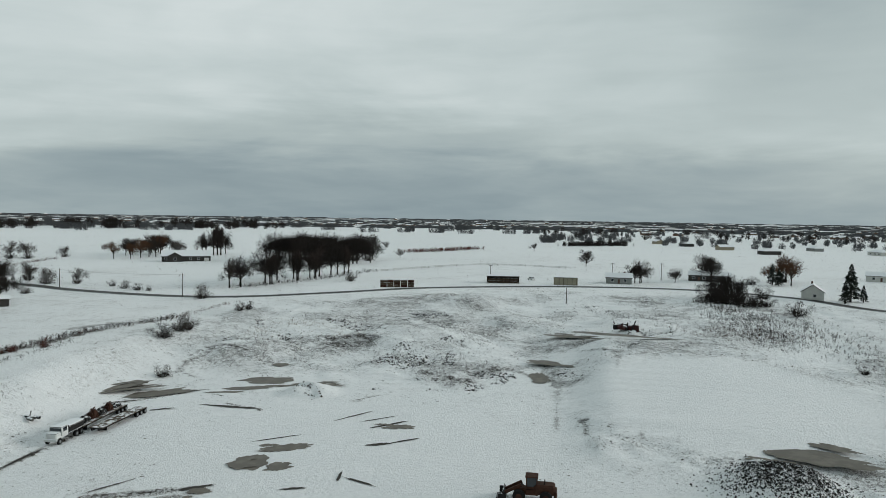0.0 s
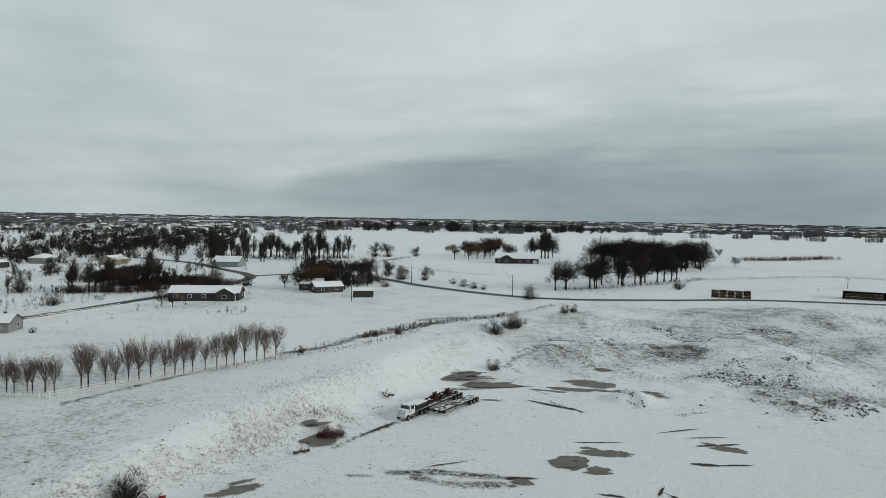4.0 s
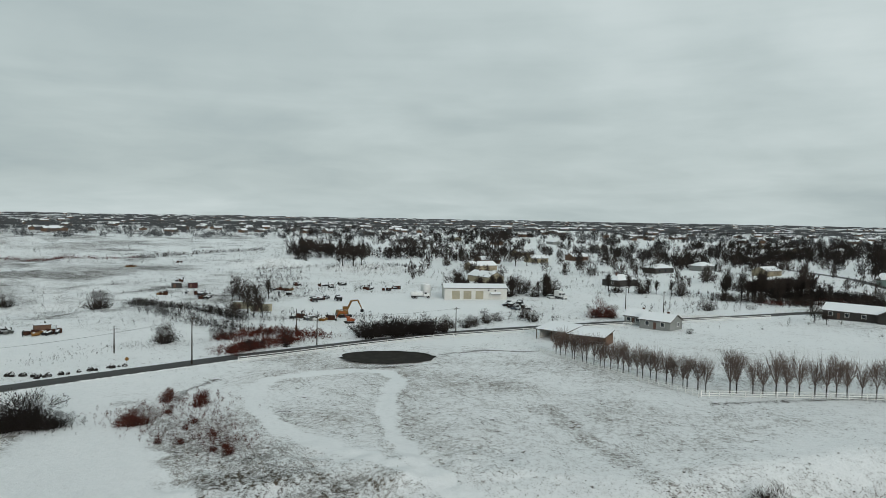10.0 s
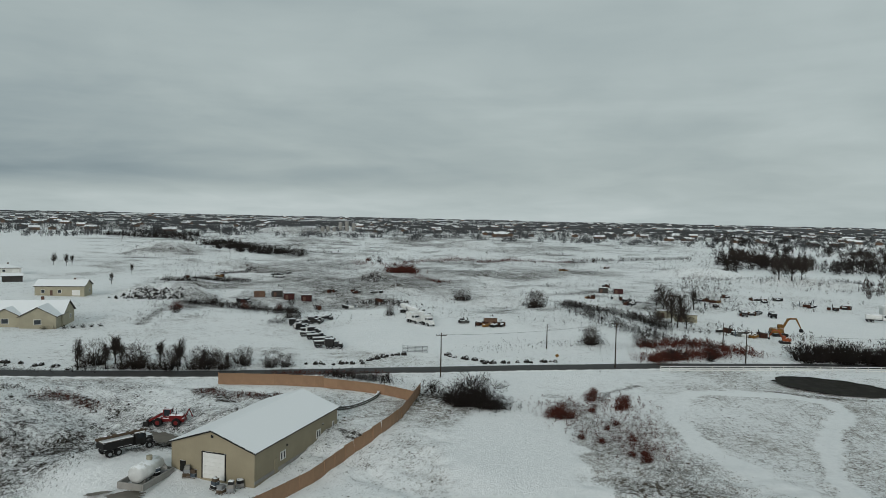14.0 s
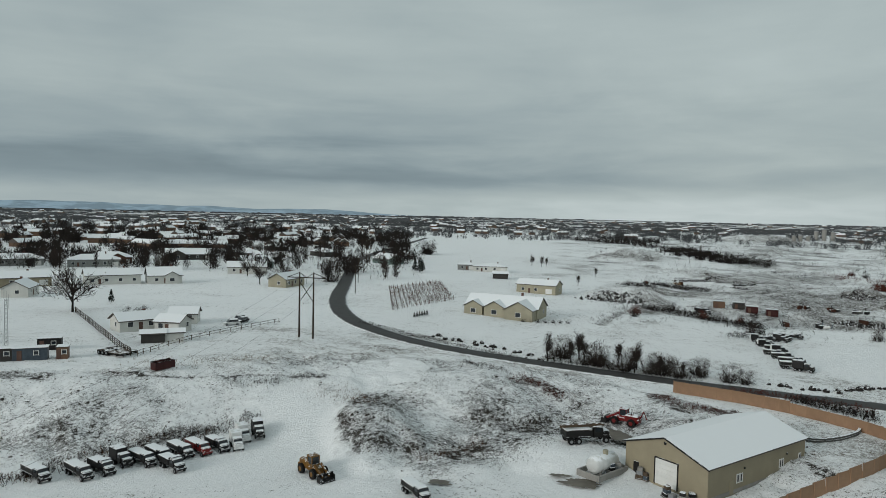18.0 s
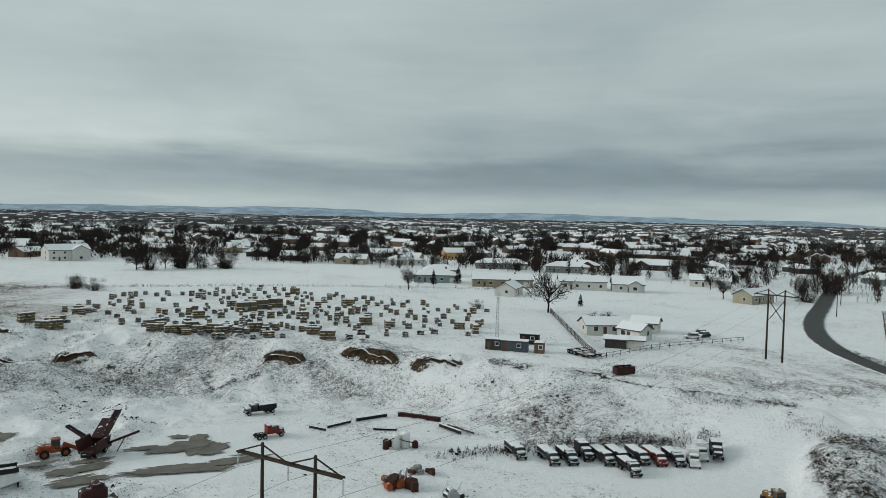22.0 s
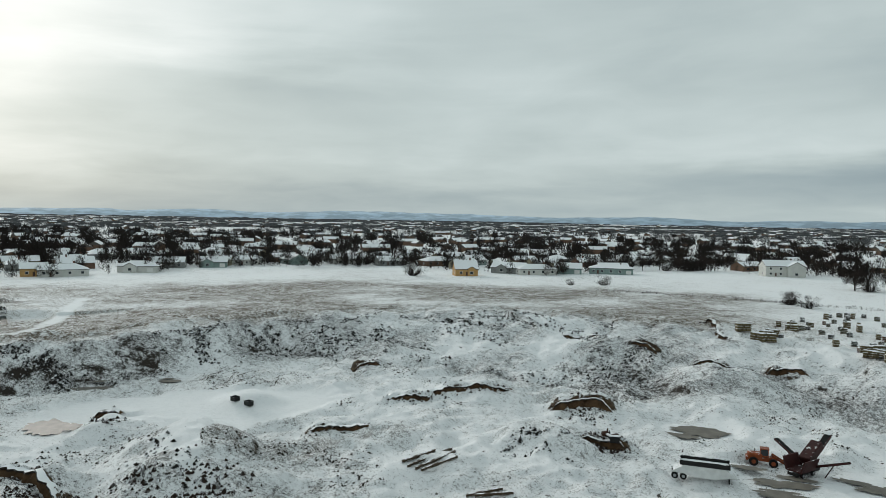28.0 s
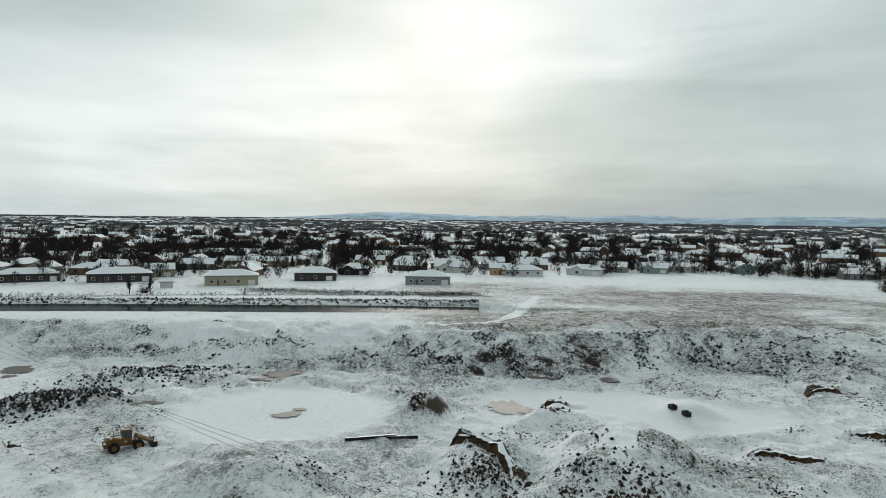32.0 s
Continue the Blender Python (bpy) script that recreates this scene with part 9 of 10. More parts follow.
def inside(x, y, poly):
    hit = False
    for (ax, ay), (bx, by) in zip(poly, poly[1:] + poly[:1]):
        if (ay > y) != (by > y) and x < (bx - ax) * (y - ay) / (by - ay) + ax:
            hit = not hit
    return hit


x0, x1, y0, y1 = min(p[0] for p in YARD), max(p[0] for p in YARD), min(p[1] for p in YARD), max(p[1] for p in YARD)
spots = []
n = 0
while n < 285:
    x, y = q.uniform(x0, x1), q.uniform(y0, y1)
    dense = math.hypot((x - 62) / 34, (y + 178) / 26) < 1
    if not inside(x, y, YARD) or taken(x, y, spots, 2.4 if dense else 3.5) or (not dense and q.random() < 0.35):
        continue
    spots.append((x, y))
    p = STONE[q.choice((0, 1, 2, 3, 4, 0, 1, 2, 5))]
    park(p, x, y, bearing(x, y) + q.choice((0, 90)) + q.uniform(-14, 14), q.uniform(0.8, 1.45), 0.02)
    n += 1
for k in range(34):
    u = q.random()
    (ax, ay), (bx, by) = ((119.0, -160.1), (103.7, -164.3)) if k < 9 else ((85.3, -162.7), (55.2, -162.4))
    x, y = ax + (bx - ax) * u + q.uniform(-2, 2), ay + (by - ay) * u + q.uniform(-4, 4)
    park(STONE[(5, 5, 3)[k % 3]], x, y, bearing(x, y) + q.uniform(-30, 30), q.uniform(0.9, 1.5), 0.02)
for x, y in ((73.5, -207.3), (70.4, -212.1), (75.2, -201.9)):
    b = thing("block_bin", "large buff stone block stack in the yard", "stone stack", "large stacks in the stone yard")
    for i in range(3):
        for j in range(2):
            part("block", Shape().box((-2 + 2 * i, 0, 0.75 + 1.45 * j), (1.94, 2.2, 1.4), 0.1), M["stonegold" if (i + j) % 2 else "stone"], b)
    stand(b, x, y, bearing(x, y) + 15)


# lattice mast and site huts
mast = thing("radio_mast", "slender steel lattice mast beside site huts", "mast")
for k in range(3):
    a = radians(120 * k)
    part("leg", Shape().tube([(0.5 * math.cos(a), 0.5 * math.sin(a), 0), (0.28 * math.cos(a), 0.28 * math.sin(a), 11.5)], 0.05, 5), M["steel"], mast)
s = Shape()
for j in range(14):
    for k in range(3):
        a, b = radians(120 * k), radians(120 * (k + 1))
        r0, r1 = 0.5 - 0.22 * j / 14, 0.5 - 0.22 * (j + 1) / 14
        s.tube([(r0 * math.cos(a), r0 * math.sin(a), 0.82 * j), (r1 * math.cos(b), r1 * math.sin(b), 0.82 * (j + 1))], 0.03, 4)
part("lacing", s, M["steel"], mast)
for k in range(3):
    part("antenna", Shape().tube([(0.4 * (k - 1), 0.1, 9.5 + k), (0.4 * (k - 1), 0.1, 12.5 + 0.6 * k)], 0.035, 5), M["steel"], mast)
stand(mast, -0.2, -163.2, 0)
for x, y, w, wall in ((-4.2, -157.5, 6.0, "blue"), (0.4, -158.6, 4.0, "dark"), (-8.0, -167.6, 4.5, "black"), (-9.7, -156.3, 2.0, "brown")):
    h = thing("site_hut", "flat-roofed %s site hut with snow on top" % {"blue": "blue-grey"}.get(wall, wall), "hut", "site huts")
    part("wall", Shape().box((0, 0, 1.2), (w, 2.6, 2.5), 0.06), M[wall], h)
    part("roof", Shape().box((0, 0, 2.5), (w + 0.3, 2.9, 0.16), 0.05), M["roof"], h)
    part("door", Shape().box((-w * 0.3, -1.32, 1.0), (0.85, 0.08, 2.0), 0.02), M["door"], h)
    window(h, w * 0.18, -1.3, 1.5, 0.9, 0.8, 0)
    stand(h, x, y, bearing(x, y) - 8)
for x, y in ((-18.7, -155.0), (-20.6, -157.7)):
    park(semi_trailer("flat trailer bed under snow by the slatted fence", "whitep", 8.0, 0.8), x, y, 118)


# ---- timber, pipes and scrap on the pit floor ----
def beam(label, x0, y0, x1, y1, w, material, name="steel_beam", category="beam"):
    z0, z1 = ground(x0, y0), ground(x1, y1)
    n = math.hypot(x1 - x0, y1 - y0)
    s = Shape()
    s.box((0, 0, w), (n, w * 0.8, 0.06)), s.box((0, 0, 0.03), (n, w * 0.8, 0.06)), s.box((0, 0, w / 2), (n, 0.08, w))
    o = tagged(new(name, s.mesh(name, M[material])), label, category, "scrap on the pit floor")
    o.matrix_basis = Matrix.Translation(((x0 + x1) / 2, (y0 + y1) / 2, (z0 + z1) / 2 - 0.02)) @ Matrix.Rotation(math.atan2(y1 - y0, x1 - x0), 4, "Z") @ Matrix.Rotation(-math.atan2(z1 - z0, n), 4, "Y")


for a, b, w, mat in (((25.2, -123.8), (20.2, -127.9), 0.7, "black"), ((18.2, -128.7), (9.9, -126.0), 0.8, "maroon"), ((18.4, -129.8), (13.7, -127.8), 0.6, "black"), ((9.9, -122.9), (5.7, -118.9), 0.7, "black"),
                     ((32.6, -118.8), (29.3, -117.5), 0.5, "black"), ((29.4, -119.2), (26.0, -123.1), 0.5, "black"), ((21.3, -119.3), (17.1, -119.4), 0.4, "black"), ((8.5, -123.5), (3.6, -120.0), 0.3, "wood"),
                     ((110.5, 24.5), (116.3, 17.0), 0.6, "black"), ((113.9, 22.4), (116.3, 13.1), 0.5, "blackbare"), ((89.1, -47.5), (95.8, -59.4), 0.4, "wood"), ((88.0, -48.3), (91.4, -57.3), 0.4, "wood"),
                     ((91.3, -47.8), (93.5, -54.8), 0.4, "wood"), ((87.5, -49.0), (87.8, -55.5), 0.35, "wood"), ((77.6, -50.5), (76.3, -55.7), 0.4, "wood"), ((77.0, -51.5), (73.7, -55.6), 0.4, "wood")):
    beam("long snow-dusted %s on the pit floor" % ("timber" if mat == "wood" else "steel beam"), *a, *b, w, mat, "timber" if mat == "wood" else "steel_beam", "timber" if mat == "wood" else "beam")
cyl = thing("pump_set", "cluster of pale tanks and pump parts in the pit", "machine")
for k, (x, y, r, h) in enumerate(((0, 0, 0.8, 2.6), (1.6, 0.4, 0.7, 2.4), (3.2, 0.2, 0.55, 1.6), (-1.6, 0.5, 0.5, 1.1), (2.4, -0.9, 0.45, 1.0))):
    part("tank", Shape().tube([(x, y, 0), (x, y, h - 0.25), (x, y, h)], [r, r, r * 0.6], 12), M["whitep" if k < 2 else "rust"], cyl, smooth=True)
part("pipework", Shape().tube([(-2.2, 0, 0.5), (0, 0.8, 1.2), (1.8, 0.9, 2.0), (3.6, 0.6, 1.2)], 0.1, 6), M["black"], cyl)
stand(cyl, 14.5, -111.2, 20)


def scrap(label, x, y, seed, mats, n=9, size=1.0, group="scrap heaps"):
    """A heap of machine parts: drums, plates and bars."""
    g = random.Random(seed)
    o = thing("scrap_heap", label, "scrap", group)
    for k in range(n):
        p = (g.uniform(-2, 2) * size, g.uniform(-1.3, 1.3) * size, 0)
        s = Shape()
        if k % 3 == 0:
            s.tube([(p[0] - 0.8 * size, p[1], 0.4 * size), (p[0] + 0.8 * size, p[1] + g.uniform(-0.5, 0.5), 0.6 * size)], 0.4 * size, 9)
        elif k % 3 == 1:
            s.box((p[0], p[1], 0.55 * size), (g.uniform(0.8, 1.8) * size, g.uniform(0.6, 1.2) * size, g.uniform(0.7, 1.5) * size), 0.12, None, g.uniform(0, 90))
        else:
            s.tube([(p[0], p[1], 0.05), (p[0] + g.uniform(-1, 1), p[1] + g.uniform(-1, 1), g.uniform(1.2, 2.2) * size)], 0.12 * size, 6)
        part(("drum", "casting", "bar")[k % 3], s, M[mats[k % len(mats)]], o)
    return stand(o, x, y, g.uniform(0, 180), 0.05)


scrap("heap of rusty orange machine parts in snow", 13.0, -94.3, 1, ("orange", "rust", "steel"), 16, 1.2)
scrap("rusty machine parts in snow", 10.6, -100.0, 2, ("rust", "concrete", "steel"), 8, 0.8)
scrap("dark scrap with pale castings", 5.6, -92.3, 3, ("black", "steel", "whitep"), 9, 0.9)
scrap("small heap of dark scrap beside the trucks", 6.3, -109.4, 4, ("black", "rubble"), 6, 0.5)
scrap("bent dark scrap iron sticking out of the bank", 54.5, 203.8, 5, ("maroon", "black"), 12, 1.5)
scrap("dark debris at the foot of the slope", -68.2, 87.8, 6, ("black", "stonegrey"), 6, 0.6)
scrap("red barrel and dark drums by a shrub", -73.7, 63.6, 7, ("red", "red", "black"), 5, 0.7)
scrap("grey boulders and drums on the field edge", -71.8, 119.3, 8, ("stonegrey", "black"), 5, 0.7)
scrap("dark broken machinery half buried in snow", 84.6, -83.2, 9, ("black", "rust"), 8, 0.9)
scrap("dark scrap beside the rubble pile", 105.7, 78.4, 10, ("black", "rust"), 7, 0.6)
scrap("old rusty tractor parts", -70.7, 96.5, 11, ("maroon", "black"), 6, 0.6)
for x, y in ((136.1, -34.2), (133.3, -36.1), (-25.7, -137.9), (-24.5, -137.6)):
    b = thing("steel_bin", "dark steel bin standing in the snow", "bin", "steel bins")
    s = Shape()
    for yy in (-0.9, 0.9):
        s.box((0, yy, 0.7), (2.6, 0.08, 1.4), 0.02)
    for xx in (-1.3, 1.3):
        s.box((xx, 0, 0.7), (0.08, 1.8, 1.4), 0.02)
    s.box((0, 0, 0.1), (2.6, 1.8, 0.1))
    part("shell", s, M["maroon" if x < 60 else "blackbare"], b)
    part("rim", Shape().box((0, -0.92, 1.42), (2.7, 0.1, 0.1)).box((0, 0.92, 1.42), (2.7, 0.1, 0.1)), M["blackbare"], b)
    stand(b, x, y, 20, scale=0.6 if x > 60 else None)

# ---- across the road: parked lorries, sheds, boulders, junk ----
for ob, x, y, t in ((MIX, -229.0, -100.4, 70), (MIX, -226.7, -96.6, 75), (TANK, -222.0, -92.1, 60), (WHT, -211.8, -86.3, 50), (WHT, -214.7, -92.5, 60), (TANK, -294.6, 58.9, 90), (WHT, -282.5, 119.0, 20)):
    park(ob, x, y, t)
g = random.Random(9)
for x, y in along((-187.3, -121.3), (-161.8, -92.9), 11, 1.5, 31) + along((-191.0, -121.2), (-207.2, -121.7), 5, 2.0, 32):
    park(g.choice((FLAT, FLAT, DUMP, BOX)), x, y, bearing(x, y) + g.uniform(-20, 20), g.uniform(0.6, 0.8))
for x, y, kind in ((-243.6, -175.8, "brown"), (-247.0, -169.3, "dark"), (-247.5, -163.8, "maroon"), (-253.0, -158.8, "maroon"), (-221.6, -67.6, "brown"), (-349.2, -41.2, "maroon"), (-352.3, -48.9, "dark"), (-271.8, -13.8, "cream"), (-264.0, -7.1, "cream")):
    h = thing("site_hut", "small flat-roofed %s hut in the equipment yard" % kind, "hut", "huts in the equipment yard")
    w = 7.5 if kind == "cream" else 4.2
    part("wall", Shape().box((0, 0, 1.3), (w, 3.0, 2.7), 0.06), M[kind], h)
    part("roof", Shape().box((0, 0, 2.72), (w + 0.4, 3.4, 0.16), 0.05), M["roof"], h)
    part("door", Shape().box((-w * 0.25, -1.52, 1.0), (1.1, 0.08, 2.0), 0.02), M["door"], h)
    stand(h, x, y, bearing(x, y) + 8)
for k, (x, y) in enumerate(((-268.0, -130.7), (-287.4, -142.9), (-218.5, -69.2), (-220.6, -64.0), (-222.2, -77.3), (-317.6, -50.1), (-319.1, -34.5), (-309.0, -29.5), (-333.5, 2.6), (-294.4, 16.1), (-238.6, 9.6), (-237.3, 15.0),
                            (-333.1, 40.7), (-355.9, 30.1), (-315.7, -254.4), (-291.7, -257.2), (-336.5, -230.6), (-486.9, -95.6), (-527.3, -72.7))):
    scrap("snow-dusted junk and machine parts in the equipment yard", x, y, 40 + k, (("black", "rust", "steel"), ("stonegrey", "black"), ("yellow", "rust", "black"))[k % 3], 8, 1.3, "junk in the equipment yard")
silo = thing("storage_tanks", "pair of upright white storage tanks", "tank")
for x in (0, 4.2):
    part("tank", Shape().tube([(x, 0, 0), (x, 0, 5.0), (x, 0, 5.8)], [1.9, 1.9, 0.5], 18), M["whitep"], silo, smooth=True)
stand(silo, -306.5, 63.3, 0)
g = random.Random(14)
BOULDER = []
for k in range(4):
    s = Shape()
    n = 7
    for ring, (z, r) in enumerate(((-0.3, 0.55), (0.15, 0.75), (0.6, 0.6), (0.85, 0.25))):
        s.v += [((r + g.uniform(-0.14, 0.14)) * math.cos(6.283 * i / n), (r + g.uniform(-0.14, 0.14)) * math.sin(6.283 * i / n), z + g.uniform(-0.08, 0.08)) for i in range(n)]
        if ring:
            s.f += [((ring - 1) * n + i, (ring - 1) * n + (i + 1) % n, ring * n + (i + 1) % n, ring * n + i) for i in range(n)]
    s.f += [tuple(range(3 * n, 4 * n)), tuple(range(n))[::-1]]
    BOULDER.append(tagged(new("boulder", s.mesh("boulder", M["rubble"])), "dark angular boulder with a cap of snow", "boulder", "boulders along the road"))
for x, y in along((-141.1, -88.8), (-149.6, -77.9), 9, 1.0, 51) + along((-151.7, -78.2), (-163.7, -73.5), 12, 0.8, 52) + along((-168.2, -63.8), (-162.7, -48.5), 14, 1.0, 53) + along((-164.3, -48.2), (-172.9, -34.9), 10, 0.8, 54):
    park(g.choice(BOULDER), x, y, g.uniform(0, 360), g.uniform(0.5, 1.1))
for x, y in along((-96.7, -159.7), (-108.6, -127.0), 26, 2.2, 55):
    park(g.choice(BOULDER), x, y, g.uniform(0, 360), g.uniform(0.5, 1.0))
sign = thing("road_sign", "small yellow roadside warning sign", "sign")
part("post", Shape().box((0, 0, 1.0), (0.08, 0.08, 2.2), 0.01), M["steel"], sign)
part("plate", Shape().box((0, 0, 0), (0.75, 0.04, 0.75), 0, pose(0, -0.05, 2.0, 0, 45, 0)), M["yellow"], sign)
stand(sign, -170.8, -34.5, bearing(-170.8, -34.5))

# vineyard stakes beside the beige house
vine = thing("vineyard", "rows of bare vine stakes in the snow", "vineyard")
stake = Shape().box((0, 0, 0.8), (0.1, 0.1, 1.9), 0.01).mesh("stake", M["wood"])
A, B, C = Vector((-109.0, -203.0)), Vector((-147.0, -224.0)), Vector((-138.0, -260.0))
for i in range(12):
    for j in range(15):
        p = A + (B - A) * (j / 14) + (C - A) * (i / 11)
        part("stake", stake, None, vine).location = (p.x, p.y, ground(p.x, p.y))

for k in range(12):
    p, q = A + (C - A) * (k / 11), B + (C - A) * (k / 11)
    weeds("russet bare vines tied between stakes", [tuple(p), tuple((p + q) / 2), tuple(q)], 0.5, 90, (0.6, 1.5), 400 + k, "twigred", 6)
plant(FIR, [(-108.5 - 1.4 * k, -187.4 - 0.8 * k, 1.9) for k in range(6)], 84)
plant(DARKBUSH, [(-140.0 - 2.2 * k, -172.6 + 1.1 * k, 1.3) for k in range(7)], 85)

# parked cars by the white house
def car(label, colour, pickup=False):
    o = thing("car", label, "car", "parked cars")
    s = Shape().prism([(-2.2, 0.35), (2.2, 0.35), (2.25, 0.75), (1.3, 0.95), (-1.9, 0.98), (-2.25, 0.8)], -0.88, 0.88, pose(0, 0, 0, 0, 0, -90))
    part("body", s, M[colour], o)
    c = part("cabin", Shape().prism([(1.2, 0.94), (0.5, 1.5), (-0.4 if pickup else -1.3, 1.52), (-0.6 if pickup else -1.9, 0.97)], -0.76, 0.76, pose(0, 0, 0, 0, 0, -90)), M["glass"], o)
    part("car_roof", Shape().box((-0.1 if pickup else -0.4, 0, 1.53), (1.0 if pickup else 1.8, 1.46, 0.08), 0.03), M["roof"], c)
    for x in (-1.35, 1.4):
        for y in (-0.8, 0.8):
            wheel(o, x, y, 0.33, 0.22)
    return o


CARS = [car("white parked car under snow", "whitep"), car("dark parked car under snow", "black"), car("blue parked pickup under snow", "blue", True)]
for k, (x, y) in enumerate(((-51.2, -186.1), (-55.0, -189.3), (-34.1, -174.6), (-295.0, 13.4), (-298.8, 19.0), (-251.9, 87.6), (-246.2, 90.1), (-292.7, 120.8), (-268.9, 90.9), (-286.1, 115.6), (-55.1, -192.4), (36.9, 342.6), (44.4, 346.8))):
    park(CARS[k % 3], x, y, 40 * k)


# pale silos of a plant far out on the western plain
for k, (x, y) in enumerate(((-982.4, -587.4), (-986.7, -580.2), (-1000.4, -576.5), (-1184.0, -668.4), (-1194.3, -660.3), (-1209.4, -653.4))):
    r = math.hypot(x, y)
    tall = r * (0.006, 0.007, 0.006, 0.012, 0.014, 0.011)[k]
    o = thing("silo", "pale concrete silo of a far plant", "silo", "silos on the plain")
    part("shell", Shape().tube([(0, 0, -1), (0, 0, tall)], r * 0.0026, 14), M["concrete"], o)
    part("cap", Shape().tube([(0, 0, tall), (0, 0, tall * 1.08)], [r * 0.0026, r * 0.001], 14), M["steel"], o)
    stand(o, x, y)


for ob, x, y, t in ((FLAT, -311.2, -33.0, 170), (FLAT, -290.5, 13.4, 185), (DUMP, -291.4, 23.3, 190), (FLAT, -259.0, 88.7, 150), (DUMP, -264.1, 93.8, 150)):
    park(ob, x, y, t, 0.8)
# heaped machine parts about the contractor's yard and the truck yard
JUNK = [(-322.6, -39.6), (-381.3, -51.4), (-302.8, -31.2), (-370.9, -24.8), (-347.8, -14.3), (-336.6, -2.1), (-316.0, 1.1), (-291.5, 13.3), (-352.6, 20.4), (-343.2, 41.4), (-332.7, 54.6), (-261.4, 87.9), (-258.8, 92.3),
        (-357.1, 7.1), (-343.8, 23.5), (-337.0, 37.7), (-326.9, 49.1), (-243.8, 6.2), (-238.0, 11.4), (-228.7, -70.6), (-238.7, -144.3), (-248.3, -135.7), (-273.7, -159.0), (-280.1, -150.6)]
for k, (x, y) in enumerate(JUNK):
    scrap("dark machine parts heaped in the %s" % ("contractor's yard" if k < 19 else "truck yard"), x, y, 40 + k, ("black", "rust", "blackbare") if k % 3 else ("whitep", "black", "blue"), 6, 1.3)


# ---- loose rubble, clods and stones ----
def stones(name, label, x, y, size, seed, material, flat=0.8):
    """Many small angular lumps, each a skewed five-sided pyramid, in one mesh."""
    g = np.random.default_rng(seed)
    n = len(x)
    z = height(x, y)
    a = g.random((n, 1)) * 6.283 + np.arange(5)[None, :] * 1.2566
    r = size[:, None] * g.uniform(0.6, 1.25, (n, 5))
    ring = np.stack([x[:, None] + r * np.cos(a), y[:, None] + r * np.sin(a), z[:, None] - 0.15 * size[:, None] + g.uniform(-0.1, 0.25, (n, 5)) * size[:, None]], -1)
    top = np.stack([x + g.uniform(-0.3, 0.3, n) * size, y + g.uniform(-0.3, 0.3, n) * size, z + flat * size * g.uniform(0.6, 1.3, n)], -1)
    pts = np.concatenate([ring, top[:, None]], 1).reshape(-1, 3)
    k = np.arange(n)[:, None] * 6
    f = np.concatenate([np.stack([k[:, 0] + i, k[:, 0] + (i + 1) % 5, k[:, 0] + 5], -1) for i in range(5)])
    return tagged(new(name, from_grid(name, pts, f, material, False)), label, "rubble", kind="stuff")


g = np.random.default_rng(90)
cx, cy = [], []
b, r = g.uniform(0, 360, 260000), np.sqrt(g.uniform(86 ** 2, 265 ** 2, 260000))
x, y = -r * np.sin(np.radians(b)), r * np.cos(np.radians(b))
bare, kind, track, clay = zones(x, y, None)
keep = (g.random(len(x)) < 0.20 * np.clip(bare - 0.2, 0, 0.7) * (0.15 + kind)) & (track < 0.3) & (road_mask(x, y) < 0.05) & ((b < 307) | (b > 326))
x, y, kk = x[keep], y[keep], kind[keep]
stones("clods", "dark soil clods and stones showing through snow", x, y, (0.05 + 0.2 * g.random(len(x)) ** 2) * (0.6 + 0.5 * kk), 91, M["clod"])
# the pile of broken black rock and the strewn rubble round it
for hx, hy, a, bb, n, lo, hi, word in ((HEAPS[3][0], HEAPS[3][1], 15.0, 7.5, 900, 0.35, 0.85, "pile of broken dark rock capped with snow"), (HEAPS[4][0], HEAPS[4][1], 22.0, 10.0, 700, 0.2, 0.6, "low mound of dark rubble in snow"),
                                   (HEAPS[0][0], HEAPS[0][1], 9.0, 8.5, 5200, 0.06, 0.24, "gravel pile dusted with snow")):
    t = radians(bearing(hx, hy))
    u, v = g.normal(size=n) * a * 0.42, g.normal(size=n) * bb * 0.42
    stones("rubble", word, hx + u * math.cos(t) - v * math.sin(t), hy + u * math.sin(t) + v * math.cos(t), g.uniform(lo, hi, n), 92 + n, M["rubble"], 1.0)
# stones along the canal's far bank and the bank faces
c = spline(CANAL, 0.16)
d = np.gradient(c, axis=0)
d /= np.linalg.norm(d, axis=1)[:, None]
off = g.uniform(11.0, 19.0, len(c))
stones("riprap", "dark riprap stones on the canal bank", c[:, 0] - d[:, 1] * off, c[:, 1] + d[:, 0] * off, g.uniform(0.3, 0.8, len(c)), 95, M["rubble"], 0.9)
n = 26000
b = g.uniform(222, 306, n)
foot, top = bank_lines(b)
r = foot + (top - foot) * g.random(n) ** 0.8
x, y = -r * np.sin(np.radians(b)), r * np.cos(np.radians(b))
keep = fbm(x, y, 6.5, 3, 63) + 0.22 * (b < 262) > 0.36
stones("scree", "dark scree and clods down the pit bank", x[keep], y[keep], 0.08 + 0.45 * g.random(keep.sum()) ** 2.0, 96, M["rubble"], 0.9)
